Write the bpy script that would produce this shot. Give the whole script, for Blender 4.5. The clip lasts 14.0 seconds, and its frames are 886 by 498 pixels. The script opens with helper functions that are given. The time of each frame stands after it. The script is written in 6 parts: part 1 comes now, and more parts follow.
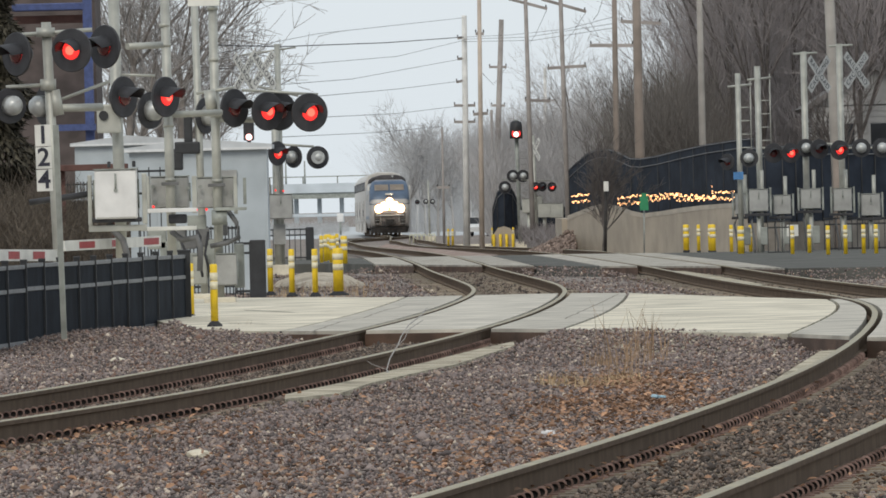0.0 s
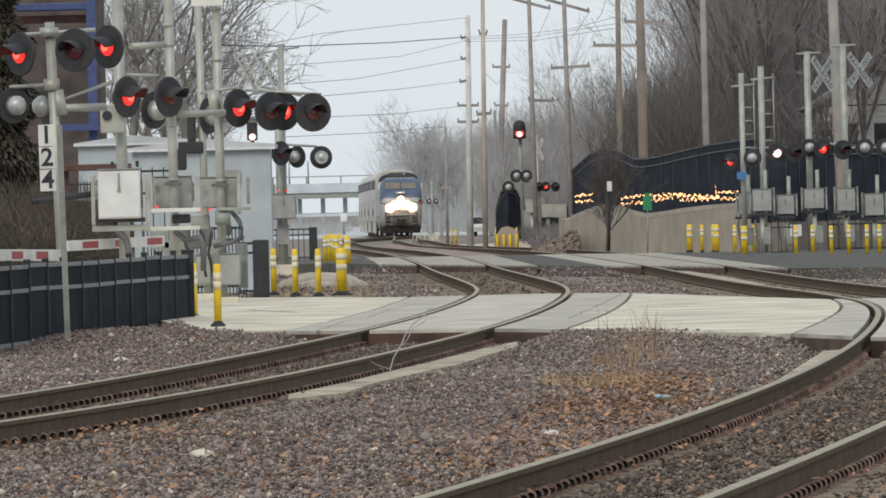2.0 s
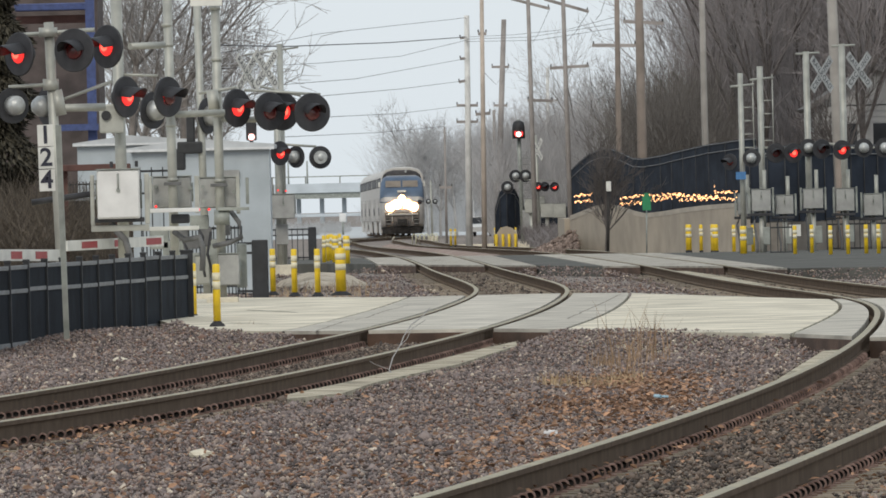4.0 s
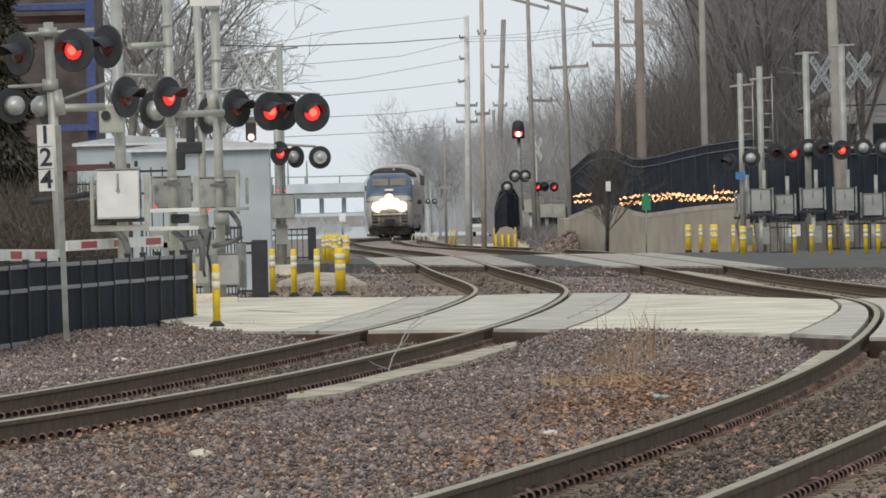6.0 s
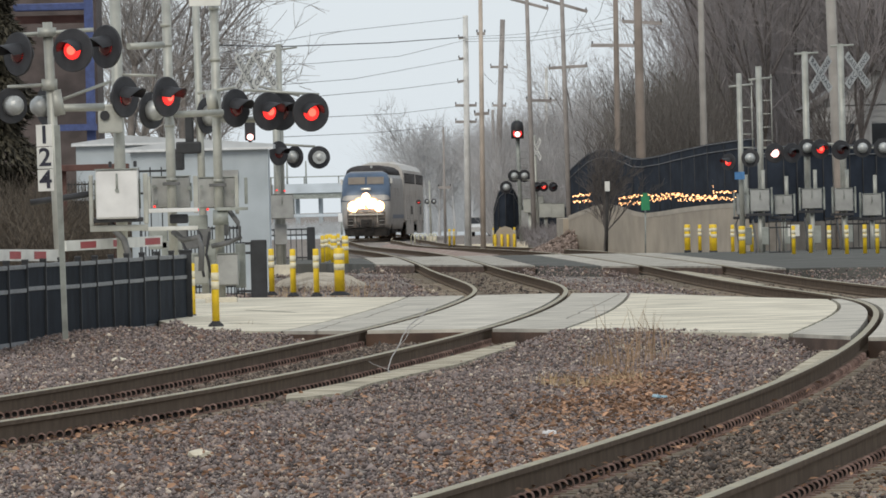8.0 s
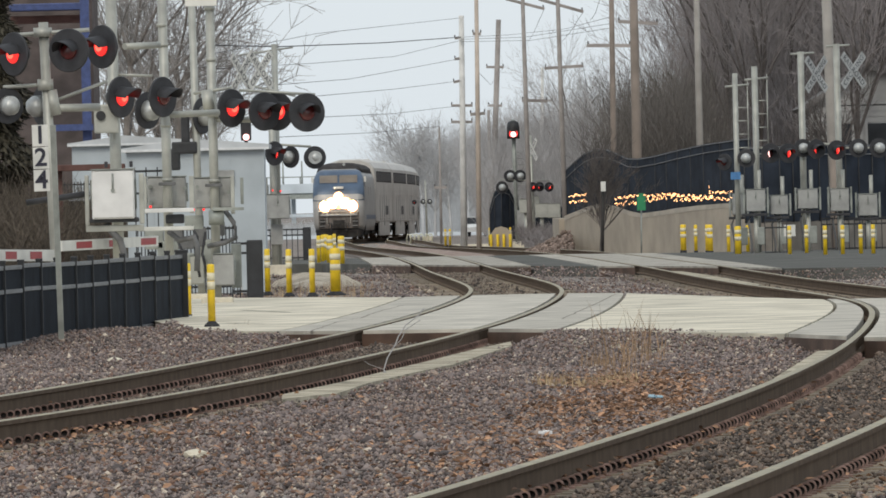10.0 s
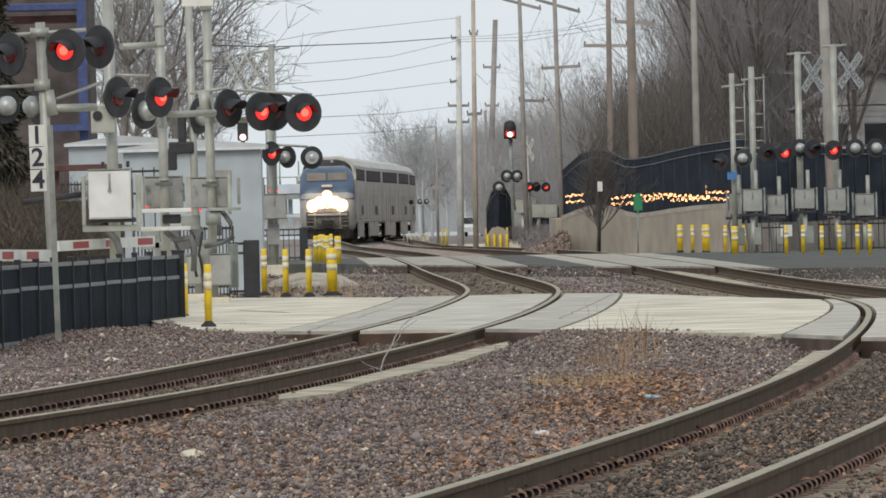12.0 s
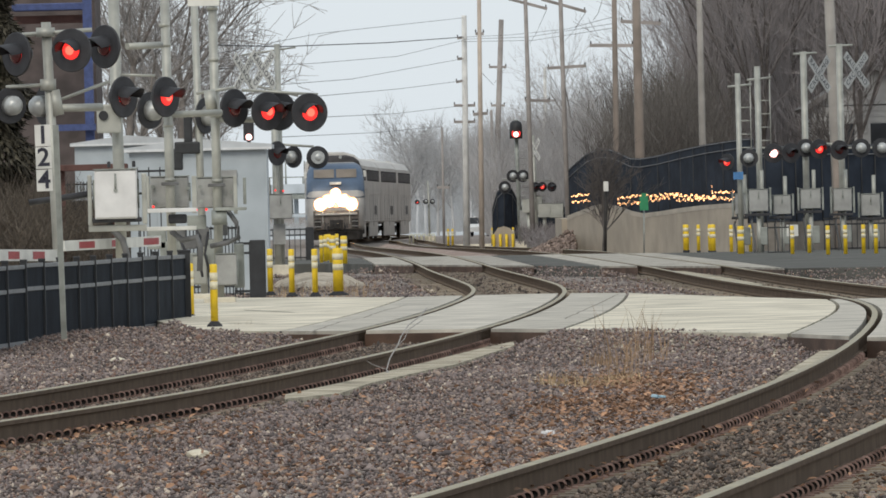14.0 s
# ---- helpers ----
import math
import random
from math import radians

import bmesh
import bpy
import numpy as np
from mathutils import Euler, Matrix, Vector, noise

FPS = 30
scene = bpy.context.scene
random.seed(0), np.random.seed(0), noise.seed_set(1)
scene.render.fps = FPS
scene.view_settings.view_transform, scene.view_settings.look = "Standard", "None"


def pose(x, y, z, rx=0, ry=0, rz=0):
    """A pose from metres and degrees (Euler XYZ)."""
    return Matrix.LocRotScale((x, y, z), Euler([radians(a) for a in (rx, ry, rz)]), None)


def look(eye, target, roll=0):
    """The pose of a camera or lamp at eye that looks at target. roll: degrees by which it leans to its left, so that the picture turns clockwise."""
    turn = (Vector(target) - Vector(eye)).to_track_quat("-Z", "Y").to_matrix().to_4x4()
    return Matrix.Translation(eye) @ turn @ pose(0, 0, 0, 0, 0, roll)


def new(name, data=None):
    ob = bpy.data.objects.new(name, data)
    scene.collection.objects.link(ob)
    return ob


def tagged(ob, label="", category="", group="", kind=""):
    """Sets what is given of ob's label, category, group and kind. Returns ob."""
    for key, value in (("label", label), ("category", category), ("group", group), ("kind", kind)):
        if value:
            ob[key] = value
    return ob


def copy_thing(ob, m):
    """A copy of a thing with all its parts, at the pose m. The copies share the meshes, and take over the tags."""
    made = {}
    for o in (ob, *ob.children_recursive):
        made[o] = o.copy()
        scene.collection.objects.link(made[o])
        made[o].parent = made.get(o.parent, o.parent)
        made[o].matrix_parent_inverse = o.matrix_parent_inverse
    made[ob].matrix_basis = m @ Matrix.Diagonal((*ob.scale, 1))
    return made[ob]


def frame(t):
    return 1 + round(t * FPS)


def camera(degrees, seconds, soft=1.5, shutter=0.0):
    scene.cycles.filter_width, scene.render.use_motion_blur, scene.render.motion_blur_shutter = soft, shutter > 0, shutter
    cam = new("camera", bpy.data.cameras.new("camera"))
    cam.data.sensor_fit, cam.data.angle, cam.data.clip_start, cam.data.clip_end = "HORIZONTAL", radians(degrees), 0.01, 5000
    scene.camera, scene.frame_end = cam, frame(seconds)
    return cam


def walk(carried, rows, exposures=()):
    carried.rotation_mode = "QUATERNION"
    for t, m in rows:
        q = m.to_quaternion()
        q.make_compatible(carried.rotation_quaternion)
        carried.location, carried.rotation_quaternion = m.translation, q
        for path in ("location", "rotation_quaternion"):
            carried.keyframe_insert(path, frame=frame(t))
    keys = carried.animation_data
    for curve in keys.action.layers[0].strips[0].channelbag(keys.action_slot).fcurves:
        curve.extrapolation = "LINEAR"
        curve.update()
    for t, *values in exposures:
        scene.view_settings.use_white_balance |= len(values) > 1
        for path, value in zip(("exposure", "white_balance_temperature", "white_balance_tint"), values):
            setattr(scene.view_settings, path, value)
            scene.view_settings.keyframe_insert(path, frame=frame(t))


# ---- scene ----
# ---- camera ----
cam = camera(4.657, 14.0, soft=1.7)
EYE = 1.45
SWAY = ((0, -3), (0.5, 3), (1, 0), (1.5, 1), (2, 3), (2.5, 1), (3, 2.4), (3.6, 1.8), (4.4, 1.2), (5, 1), (5.5, 1), (6, 0.8),
        (6.5, 1.2), (7, 0), (7.5, -4.5), (8, -0.8), (8.6, -2.5), (9.4, -6), (10, -8), (10.5, -8.7), (11, -6.4), (11.5, -14),
        (12, -13.7), (12.5, -2.2), (13, -10.8), (13.5, -8.8), (14, -3.2))
walk(cam, [(t, pose(0, 0, EYE, 90 - 0.2349, 1.4, a * 0.00298)) for t, a in SWAY],
     exposures=((0, 0.0, 6500, 10), (14, 0.0, 6500, 10)))

# ---- world and sun ----
world = bpy.data.worlds.new("overcast")
scene.world = world
world.use_nodes = True
wn = world.node_tree
wbg = wn.nodes["Background"]
sky = wn.nodes.new("ShaderNodeTexSky")
sky.sky_type, sky.sun_disc = "NISHITA", False
sky.sun_elevation, sky.sun_rotation = radians(38), radians(200)
dim = wn.nodes.new("ShaderNodeVectorMath")
dim.operation = "SCALE"
dim.inputs["Scale"].default_value = 0.08
cloud = wn.nodes.new("ShaderNodeMixRGB")
cloud.inputs[0].default_value = 0.9
cloud.inputs[2].default_value = (0.765, 0.833, 0.885, 1)
wn.links.new(sky.outputs[0], dim.inputs[0])
wn.links.new(dim.outputs[0], cloud.inputs[1])
wn.links.new(cloud.outputs[0], wbg.inputs[0])
wbg.inputs[1].default_value = 1.0
sun = new("sun", bpy.data.lights.new("sun", "SUN"))
sun.data.energy, sun.data.angle, sun.data.color = 1.3, radians(25), (1, 0.92, 0.80)
sun.matrix_world = look((-20, -40, 60), (0, 40, 0))


# ---- materials ----
def mat(name, colour, rough=0.7, metal=0.0, vary=0.25, scale=6.0, bump=0.2, dirt=None, fine=60.0, island=0.0, piece=0.0, coat=0.0, spec=0.5):
    """Colour with stains at one scale and grain at another; island and piece vary it from stone to stone."""
    m = bpy.data.materials.new(name)
    m.use_nodes = True
    t = m.node_tree
    b = t.nodes["Principled BSDF"]
    b.inputs["Roughness"].default_value, b.inputs["Metallic"].default_value = rough, metal
    b.inputs["Coat Weight"].default_value, b.inputs["Specular IOR Level"].default_value = coat, spec
    co = t.nodes.new("ShaderNodeTexCoord")
    n1, n2 = t.nodes.new("ShaderNodeTexNoise"), t.nodes.new("ShaderNodeTexNoise")
    n1.inputs["Scale"].default_value, n1.inputs["Detail"].default_value = scale, 6
    n2.inputs["Scale"].default_value, n2.inputs["Detail"].default_value = fine, 3
    for n in (n1, n2):
        t.links.new(co.outputs["Object"], n.inputs["Vector"])
    ramp = t.nodes.new("ShaderNodeValToRGB")
    lo = dirt or tuple(c * (1 - vary) for c in colour)
    hi = tuple(min(1, c * (1 + vary * 0.6)) for c in colour)
    ramp.color_ramp.elements[0].position, ramp.color_ramp.elements[1].position = 0.36, 0.64
    ramp.color_ramp.elements[0].color, ramp.color_ramp.elements[1].color = (*lo, 1), (*hi, 1)
    t.links.new(n1.outputs[0], ramp.inputs[0])
    hsv = t.nodes.new("ShaderNodeHueSaturation")
    t.links.new(ramp.outputs[0], hsv.inputs["Color"])
    ma = t.nodes.new("ShaderNodeMapRange")
    ma.inputs["To Min"].default_value, ma.inputs["To Max"].default_value = 1 - vary * 0.5, 1 + vary * 0.5
    t.links.new(n2.outputs[0], ma.inputs[0])
    value = ma.outputs[0]
    if island or piece:
        src = t.nodes.new("ShaderNodeNewGeometry").outputs["Random Per Island"] if island else t.nodes.new("ShaderNodeObjectInfo").outputs["Random"]
        mb = t.nodes.new("ShaderNodeMapRange")
        mb.inputs["To Min"].default_value, mb.inputs["To Max"].default_value = 1 - (island or piece), 1 + (island or piece)
        t.links.new(src, mb.inputs[0])
        mu = t.nodes.new("ShaderNodeMath")
        mu.operation = "MULTIPLY"
        t.links.new(value, mu.inputs[0])
        t.links.new(mb.outputs[0], mu.inputs[1])
        value = mu.outputs[0]
    t.links.new(value, hsv.inputs["Value"])
    t.links.new(hsv.outputs[0], b.inputs["Base Color"])
    if bump:
        bp = t.nodes.new("ShaderNodeBump")
        bp.inputs["Strength"].default_value, bp.inputs["Distance"].default_value = bump, 0.02
        t.links.new(n2.outputs[0], bp.inputs["Height"])
        t.links.new(bp.outputs[0], b.inputs["Normal"])
    return m


def glow(name, colour, strength):
    m = bpy.data.materials.new(name)
    m.use_nodes = True
    b = m.node_tree.nodes["Principled BSDF"]
    b.inputs["Base Color"].default_value = (*[c * 0.5 for c in colour], 1)
    b.inputs["Emission Color"].default_value = (*colour, 1)
    b.inputs["Emission Strength"].default_value = strength
    return m


def stones_mat(name, stops):
    """Each stone takes one of several rock colours."""
    m = mat(name, (0.2, 0.2, 0.2), 0.9, vary=0.3, scale=20, bump=0.3)
    t = m.node_tree
    g = t.nodes.new("ShaderNodeNewGeometry")
    r = t.nodes.new("ShaderNodeValToRGB")
    r.color_ramp.interpolation = "CONSTANT"
    while len(r.color_ramp.elements) < len(stops):
        r.color_ramp.elements.new(0.5)
    for e, (p, c) in zip(r.color_ramp.elements, stops):
        e.position, e.color = p, (*c, 1)
    t.links.new(g.outputs["Random Per Island"], r.inputs[0])
    hsv = next(n for n in t.nodes if n.bl_idname == "ShaderNodeHueSaturation")
    t.links.new(r.outputs[0], hsv.inputs["Color"])
    return m


M_EARTH = mat("gravelly_earth", (0.24, 0.205, 0.18), 0.95, scale=0.6, vary=0.4, bump=0.6, fine=25)
M_STONE = stones_mat("ballast_rock", ((0, (0.090, 0.073, 0.070)), (0.22, (0.196, 0.158, 0.148)), (0.5, (0.274, 0.221, 0.204)),
                                      (0.72, (0.358, 0.278, 0.229)), (0.85, (0.202, 0.123, 0.094)), (0.965, (0.582, 0.492, 0.398))))
M_LEAF = mat("dead_oak_leaf", (0.33, 0.19, 0.115), 0.8, vary=0.4, scale=9, island=0.45)
M_STRAW = mat("dry_grass", (0.40, 0.29, 0.17), 0.8, vary=0.3, island=0.35)
M_CONC = mat("pale_concrete", (0.64, 0.585, 0.47), 0.9, spec=0.2, scale=0.8, vary=0.3, bump=0.25, fine=18)
M_PANEL = mat("concrete_crossing_panel", (0.50, 0.465, 0.40), 0.9, spec=0.2, scale=1.2, vary=0.25, bump=0.25, fine=22, piece=0.08)
M_ASPH = mat("worn_asphalt", (0.105, 0.104, 0.094), 0.95, spec=0.2, scale=0.7, vary=0.3, bump=0.3, fine=30)
M_TIE = mat("weathered_tie_wood", (0.20, 0.16, 0.115), 0.9, scale=3, vary=0.4, bump=0.5, fine=40, piece=0.25)
M_RAIL = mat("brown_rusted_rail", (0.135, 0.10, 0.074), 0.95, spec=0.05, metal=0.0, vary=0.16, scale=4, bump=0.15)
M_RAILTOP = mat("polished_rail_head", (0.29, 0.235, 0.125), 0.46, metal=0.25, vary=0.25, scale=3, bump=0.05)
M_ANCHOR = mat("rusted_clip", (0.20, 0.135, 0.115), 0.9, island=0.3, spec=0.1, vary=0.4)
M_RUBBER = mat("black_rubber", (0.025, 0.025, 0.028), 0.85, vary=0.3)
M_ALU = mat("grey_aluminium", (0.40, 0.40, 0.36), 0.5, metal=0.35, vary=0.18, scale=3, bump=0.08)
M_ALUD = mat("dull_grey_steel", (0.29, 0.305, 0.28), 0.6, metal=0.3, vary=0.25, scale=4, bump=0.1)
M_CASE = mat("grey_case_paint", (0.33, 0.33, 0.315), 0.55, vary=0.2, scale=3, bump=0.1)
M_WHITE = mat("white_enamel", (0.64, 0.63, 0.585), 0.5, vary=0.14, scale=3, bump=0.06)
M_BLACK = mat("flat_black_paint", (0.022, 0.023, 0.026), 0.6, vary=0.3, scale=5, bump=0.08)
M_BLACKG = mat("weathered_black_hood", (0.03, 0.03, 0.034), 0.6, vary=0.3, scale=5, bump=0.08)
M_PANELD = mat("dark_screen_panel", (0.017, 0.021, 0.028), 0.9, spec=0.1, vary=0.35, scale=2, bump=0.15)
M_FRAIL = mat("grey_fence_rail", (0.17, 0.175, 0.18), 0.6, vary=0.2)
M_YELLOW = mat("yellow_plastic", (0.78, 0.53, 0.02), 0.5, vary=0.18, scale=6, bump=0.08)
M_BAND = mat("white_reflective_band", (0.68, 0.62, 0.44), 0.45, vary=0.15, scale=6)
M_RED = mat("red_reflective_tape", (0.33, 0.028, 0.032), 0.45, vary=0.15)
M_NUM = mat("black_lettering", (0.02, 0.02, 0.035), 0.6, vary=0.2)
M_LIT = glow("lit_red_lens", (1.0, 0.035, 0.03), 1.25)
M_CORE = glow("lit_lens_core", (1.0, 0.11, 0.07), 2.4)
M_DARKRED = mat("unlit_red_lens", (0.10, 0.012, 0.012), 0.2, vary=0.2, coat=0.5)
M_HOT = glow("glaring_red_lens", (1.0, 0.55, 0.5), 3.0)
M_CLEAR = mat("grey_lamp_back", (0.42, 0.43, 0.42), 0.35, metal=0.3, vary=0.2)
M_SHED = mat("pale_blue_grey_siding", (0.42, 0.465, 0.49), 0.6, vary=0.1, scale=1.5, bump=0.08)
M_TRIM = mat("white_trim", (0.66, 0.67, 0.67), 0.5, vary=0.1)
M_WOODPOLE = mat("weathered_pole_wood", (0.33, 0.30, 0.28), 0.9, scale=1.2, vary=0.25, bump=0.3)
M_POLETAN = mat("tan_pole_wood", (0.235, 0.195, 0.165), 0.9, scale=1.0, vary=0.25, bump=0.3)
M_POLEPALE = mat("pale_concrete_pole", (0.68, 0.67, 0.64), 0.85, scale=1.5, vary=0.18, bump=0.15)
# Lit copy of the tan pole wood: the brightness is put into the colour.
M_POLELIT = mat("lit_tan_pole_wood", (0.52, 0.44, 0.37), 0.9, scale=1.2, vary=0.22, bump=0.25)
M_POLEGREY = mat("grey_weathered_pole", (0.30, 0.28, 0.255), 0.9, scale=1.2, vary=0.22, bump=0.25)
M_BOXWHITE = mat("glossy_white_box_paint", (0.68, 0.67, 0.655), 0.35, vary=0.1, scale=3, bump=0.05)
M_ROOF = mat("pale_grey_sheet_roof", (0.50, 0.52, 0.53), 0.6, vary=0.15, scale=2, bump=0.06)
M_SHRUB = mat("grey_brown_shrub", (0.19, 0.172, 0.155), 0.9, vary=0.3, island=0.4, bump=0)
M_CARSILVER = mat("silver_grey_car_paint", (0.30, 0.32, 0.33), 0.3, metal=0.3, vary=0.12, coat=0.5)
M_WIRE = mat("black_cable", (0.05, 0.05, 0.055), 0.7, vary=0.2)
M_BARK = mat("grey_bark", (0.22, 0.195, 0.175), 0.95, scale=3, vary=0.3, bump=0.4)
# Lighter than the bark: distance haze is mixed into the twig colour.
M_TWIG = mat("haze_lightened_twigs", (0.46, 0.445, 0.44), 0.95, scale=0.5, vary=0.25, bump=0.0, island=0.25)
M_TWIGD = mat("dark_brown_twigs", (0.29, 0.262, 0.258), 0.95, scale=0.4, vary=0.3, bump=0.0, island=0.15)
# Very pale, since the haze over the far woods is put into the albedo.
M_TWIGFAR = mat("haze_paled_twigs", (0.52, 0.52, 0.52), 0.95, scale=0.5, vary=0.15, bump=0.0, island=0.15)
M_NEEDLE = mat("dark_evergreen_needles", (0.06, 0.052, 0.034), 0.8, scale=1.0, vary=0.4, bump=0.0, island=0.5)
M_WALL = mat("tan_retaining_wall", (0.40, 0.345, 0.275), 0.85, scale=1.0, vary=0.15, bump=0.2, fine=30)
M_WALLCAP = mat("tan_wall_cap", (0.44, 0.39, 0.32), 0.8, scale=1.2, vary=0.15, bump=0.15)
# Emission for the imitated headlight reflections above the wall.
M_GLINT = glow("warm_glint", (1.0, 0.50, 0.21), 4.5)
M_GREEN = mat("green_sign_paint", (0.02, 0.22, 0.09), 0.5, vary=0.15)
M_BLUE = mat("blue_painted_steel", (0.05, 0.075, 0.20), 0.55, vary=0.2)
M_BRICK = mat("dark_brown_siding", (0.10, 0.08, 0.075), 0.9, scale=1.5, vary=0.3, bump=0.3)
M_REDWOOD = mat("reddish_wood", (0.12, 0.06, 0.05), 0.85, scale=3, vary=0.3)
# Concrete grey, lightened and blued for distance haze.
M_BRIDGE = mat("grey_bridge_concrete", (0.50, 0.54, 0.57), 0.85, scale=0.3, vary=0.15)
M_LOCO = mat("silver_grey_locomotive_paint", (0.37, 0.36, 0.345), 0.45, metal=0.2, vary=0.2, scale=1.2, bump=0.05)
M_LBLUE = mat("blue_cab_paint", (0.075, 0.115, 0.18), 0.4, vary=0.2, scale=1.5, bump=0.04)
M_LDARK = mat("sooty_roof", (0.055, 0.05, 0.05), 0.85, spec=0.2, vary=0.35, scale=1.5)
M_LUND = mat("greasy_underframe", (0.045, 0.042, 0.04), 0.85, spec=0.15, vary=0.4, scale=3)
M_STEEL = mat("ribbed_stainless_steel", (0.56, 0.53, 0.49), 0.5, metal=0.3, vary=0.15, scale=0.8, bump=0.05)
M_PANE = mat("tinted_window", (0.03, 0.032, 0.036), 0.4, spec=0.15, vary=0.3, scale=1)
# Tan base colour paints the reflection on the windshield glass.
M_SHIELD = mat("tan_windshield_reflection", (0.42, 0.36, 0.30), 0.12, vary=0.15, scale=1)
M_LAMP = glow("headlight_beam", (1.0, 0.80, 0.52), 60.0)
# Emission that imitates warm bloom round the lamps; no reflector is there.
M_BLOOM = glow("lamp_bloom_glow", (1.0, 0.50, 0.26), 1.7)
M_CARWHITE = mat("white_car_paint", (0.62, 0.63, 0.63), 0.3, vary=0.1, coat=0.6)
M_CARRED = mat("red_car_paint", (0.30, 0.03, 0.03), 0.3, vary=0.1, coat=0.6)
M_HEADER = mat("dark_timber_header", (0.10, 0.06, 0.042), 0.9, scale=2, vary=0.4, bump=0.3)
M_BRUSH = mat("brown_brush", (0.29, 0.195, 0.12), 0.9, vary=0.3, island=0.4, bump=0)
M_BARKD = mat("dark_wet_bark", (0.12, 0.105, 0.098), 0.95, scale=3, vary=0.3, bump=0.2)
M_SUBBALLAST = mat("pinkish_fine_ballast", (0.33, 0.255, 0.22), 0.95, scale=1.5, vary=0.3, bump=0.5, fine=20, spec=0.1)
M_CONDUIT = mat("dark_grey_conduit", (0.13, 0.13, 0.13), 0.7, vary=0.25)
M_APRON = mat("dirty_worn_concrete", (0.44, 0.39, 0.30), 0.95, scale=2.5, vary=0.45, bump=0.5, fine=25, spec=0.1)
M_SAND = mat("pale_sandy_gravel", (0.46, 0.40, 0.32), 0.95, scale=3, vary=0.3, bump=0.5, fine=30, spec=0.1)
M_PANELOLD = mat("weathered_crossing_panel", (0.39, 0.36, 0.31), 0.9, scale=1.5, vary=0.35, bump=0.25, fine=22, spec=0.2, piece=0.1)
M_CRACK = mat("grey_tar_seal", (0.26, 0.24, 0.205), 0.95, spec=0.2, vary=0.4, scale=6)
# Colour of the sheet that paints haze over the far ground.
M_FARHAZE = mat("pale_haze_ground", (0.50, 0.52, 0.53), 0.9, scale=0.2, vary=0.15)
M_BACK = mat("bare_aluminium_sign_back", (0.42, 0.43, 0.42), 0.6, metal=0.2, vary=0.2)
M_HOUSE = mat("pale_clapboard_paint", (0.33, 0.325, 0.315), 0.7, vary=0.2, scale=0.8, bump=0.1)
M_FIR = mat("grey_green_needles", (0.085, 0.085, 0.08), 0.85, scale=0.6, vary=0.4, bump=0.0, island=0.4)
# Bark grey washed out in the colour, for haze on the farthest trees.
M_FARBARK = mat("haze_greyed_branches", (0.45, 0.45, 0.455), 0.95, scale=0.5, vary=0.2, bump=0.0, island=0.2)
M_THORN = mat("brown_brush_stems", (0.13, 0.105, 0.08), 0.9, vary=0.35, island=0.5, bump=0)
M_CABLEOLD = mat("weathered_cable", (0.36, 0.33, 0.30), 0.7, vary=0.3, scale=9)
M_NOSE = mat("grimy_nose_steel", (0.15, 0.13, 0.115), 0.75, vary=0.45, scale=4, bump=0.1)
M_PALEHOOP = mat("pale_cream_paint", (0.62, 0.60, 0.45), 0.6, vary=0.2)
M_WALLDARK = mat("weathered_low_wall", (0.20, 0.18, 0.155), 0.9, scale=1.0, vary=0.35, bump=0.2)
M_SHINGLE = mat("weathered_shingles", (0.17, 0.16, 0.155), 0.9, scale=1.5, vary=0.35, bump=0.2)
M_RUBBLE = mat("brown_rubble", (0.26, 0.20, 0.17), 0.95, scale=3, vary=0.4, bump=0.3, fine=12, spec=0.1, island=0.4)
M_ASHTWIG = mat("dark_grey_twigs", (0.33, 0.31, 0.295), 0.95, scale=0.5, vary=0.25, bump=0.0, island=0.25)
# Near-black panel colour, raised and blued to imitate haze on the far screens.
M_SCREEN = mat("haze_lifted_screen", (0.028, 0.035, 0.048), 0.9, spec=0.15, vary=0.3, scale=1.5, bump=0.1)
M_BEDSTONE = stones_mat("rust_stained_rock", ((0, (0.055, 0.044, 0.038)), (0.3, (0.12, 0.092, 0.075)), (0.6, (0.165, 0.128, 0.105)),
                                              (0.8, (0.22, 0.165, 0.13)), (0.93, (0.30, 0.24, 0.19))))
M_HILL = mat("leaf_litter_slope", (0.17, 0.138, 0.118), 0.95, scale=0.3, vary=0.4, bump=0.4)


# ---- mesh helpers ----
def part(name, bm, material, parent=None, label=""):
    me = bpy.data.meshes.new(name)
    bm.to_mesh(me)
    bm.free()
    for m in (material if isinstance(material, (list, tuple)) else [material]):
        me.materials.append(m)
    ob = new(name, me)
    ob.parent = parent
    if label:
        ob["label"] = label
    return ob


def thing(name, m, label, category, group="", kind=""):
    ob = new(name)
    ob.empty_display_size = 0.1
    ob.matrix_world = m
    return tagged(ob, label, category, group, kind)


def box(bm, c, s, turn=0.0, bevel=0.0, mi=0):
    r = bmesh.ops.create_cube(bm, size=1, matrix=Matrix.Translation(c) @ Matrix.Rotation(radians(turn), 4, "Z") @ Matrix.Diagonal((*s, 1)))
    fs = {f for v in r["verts"] for f in v.link_faces}
    for f in fs:
        f.material_index = mi
    if bevel:
        es = {e for f in fs for e in f.edges}
        bmesh.ops.bevel(bm, geom=list(es), offset=bevel, segments=2, affect="EDGES", profile=0.6)
    return bm


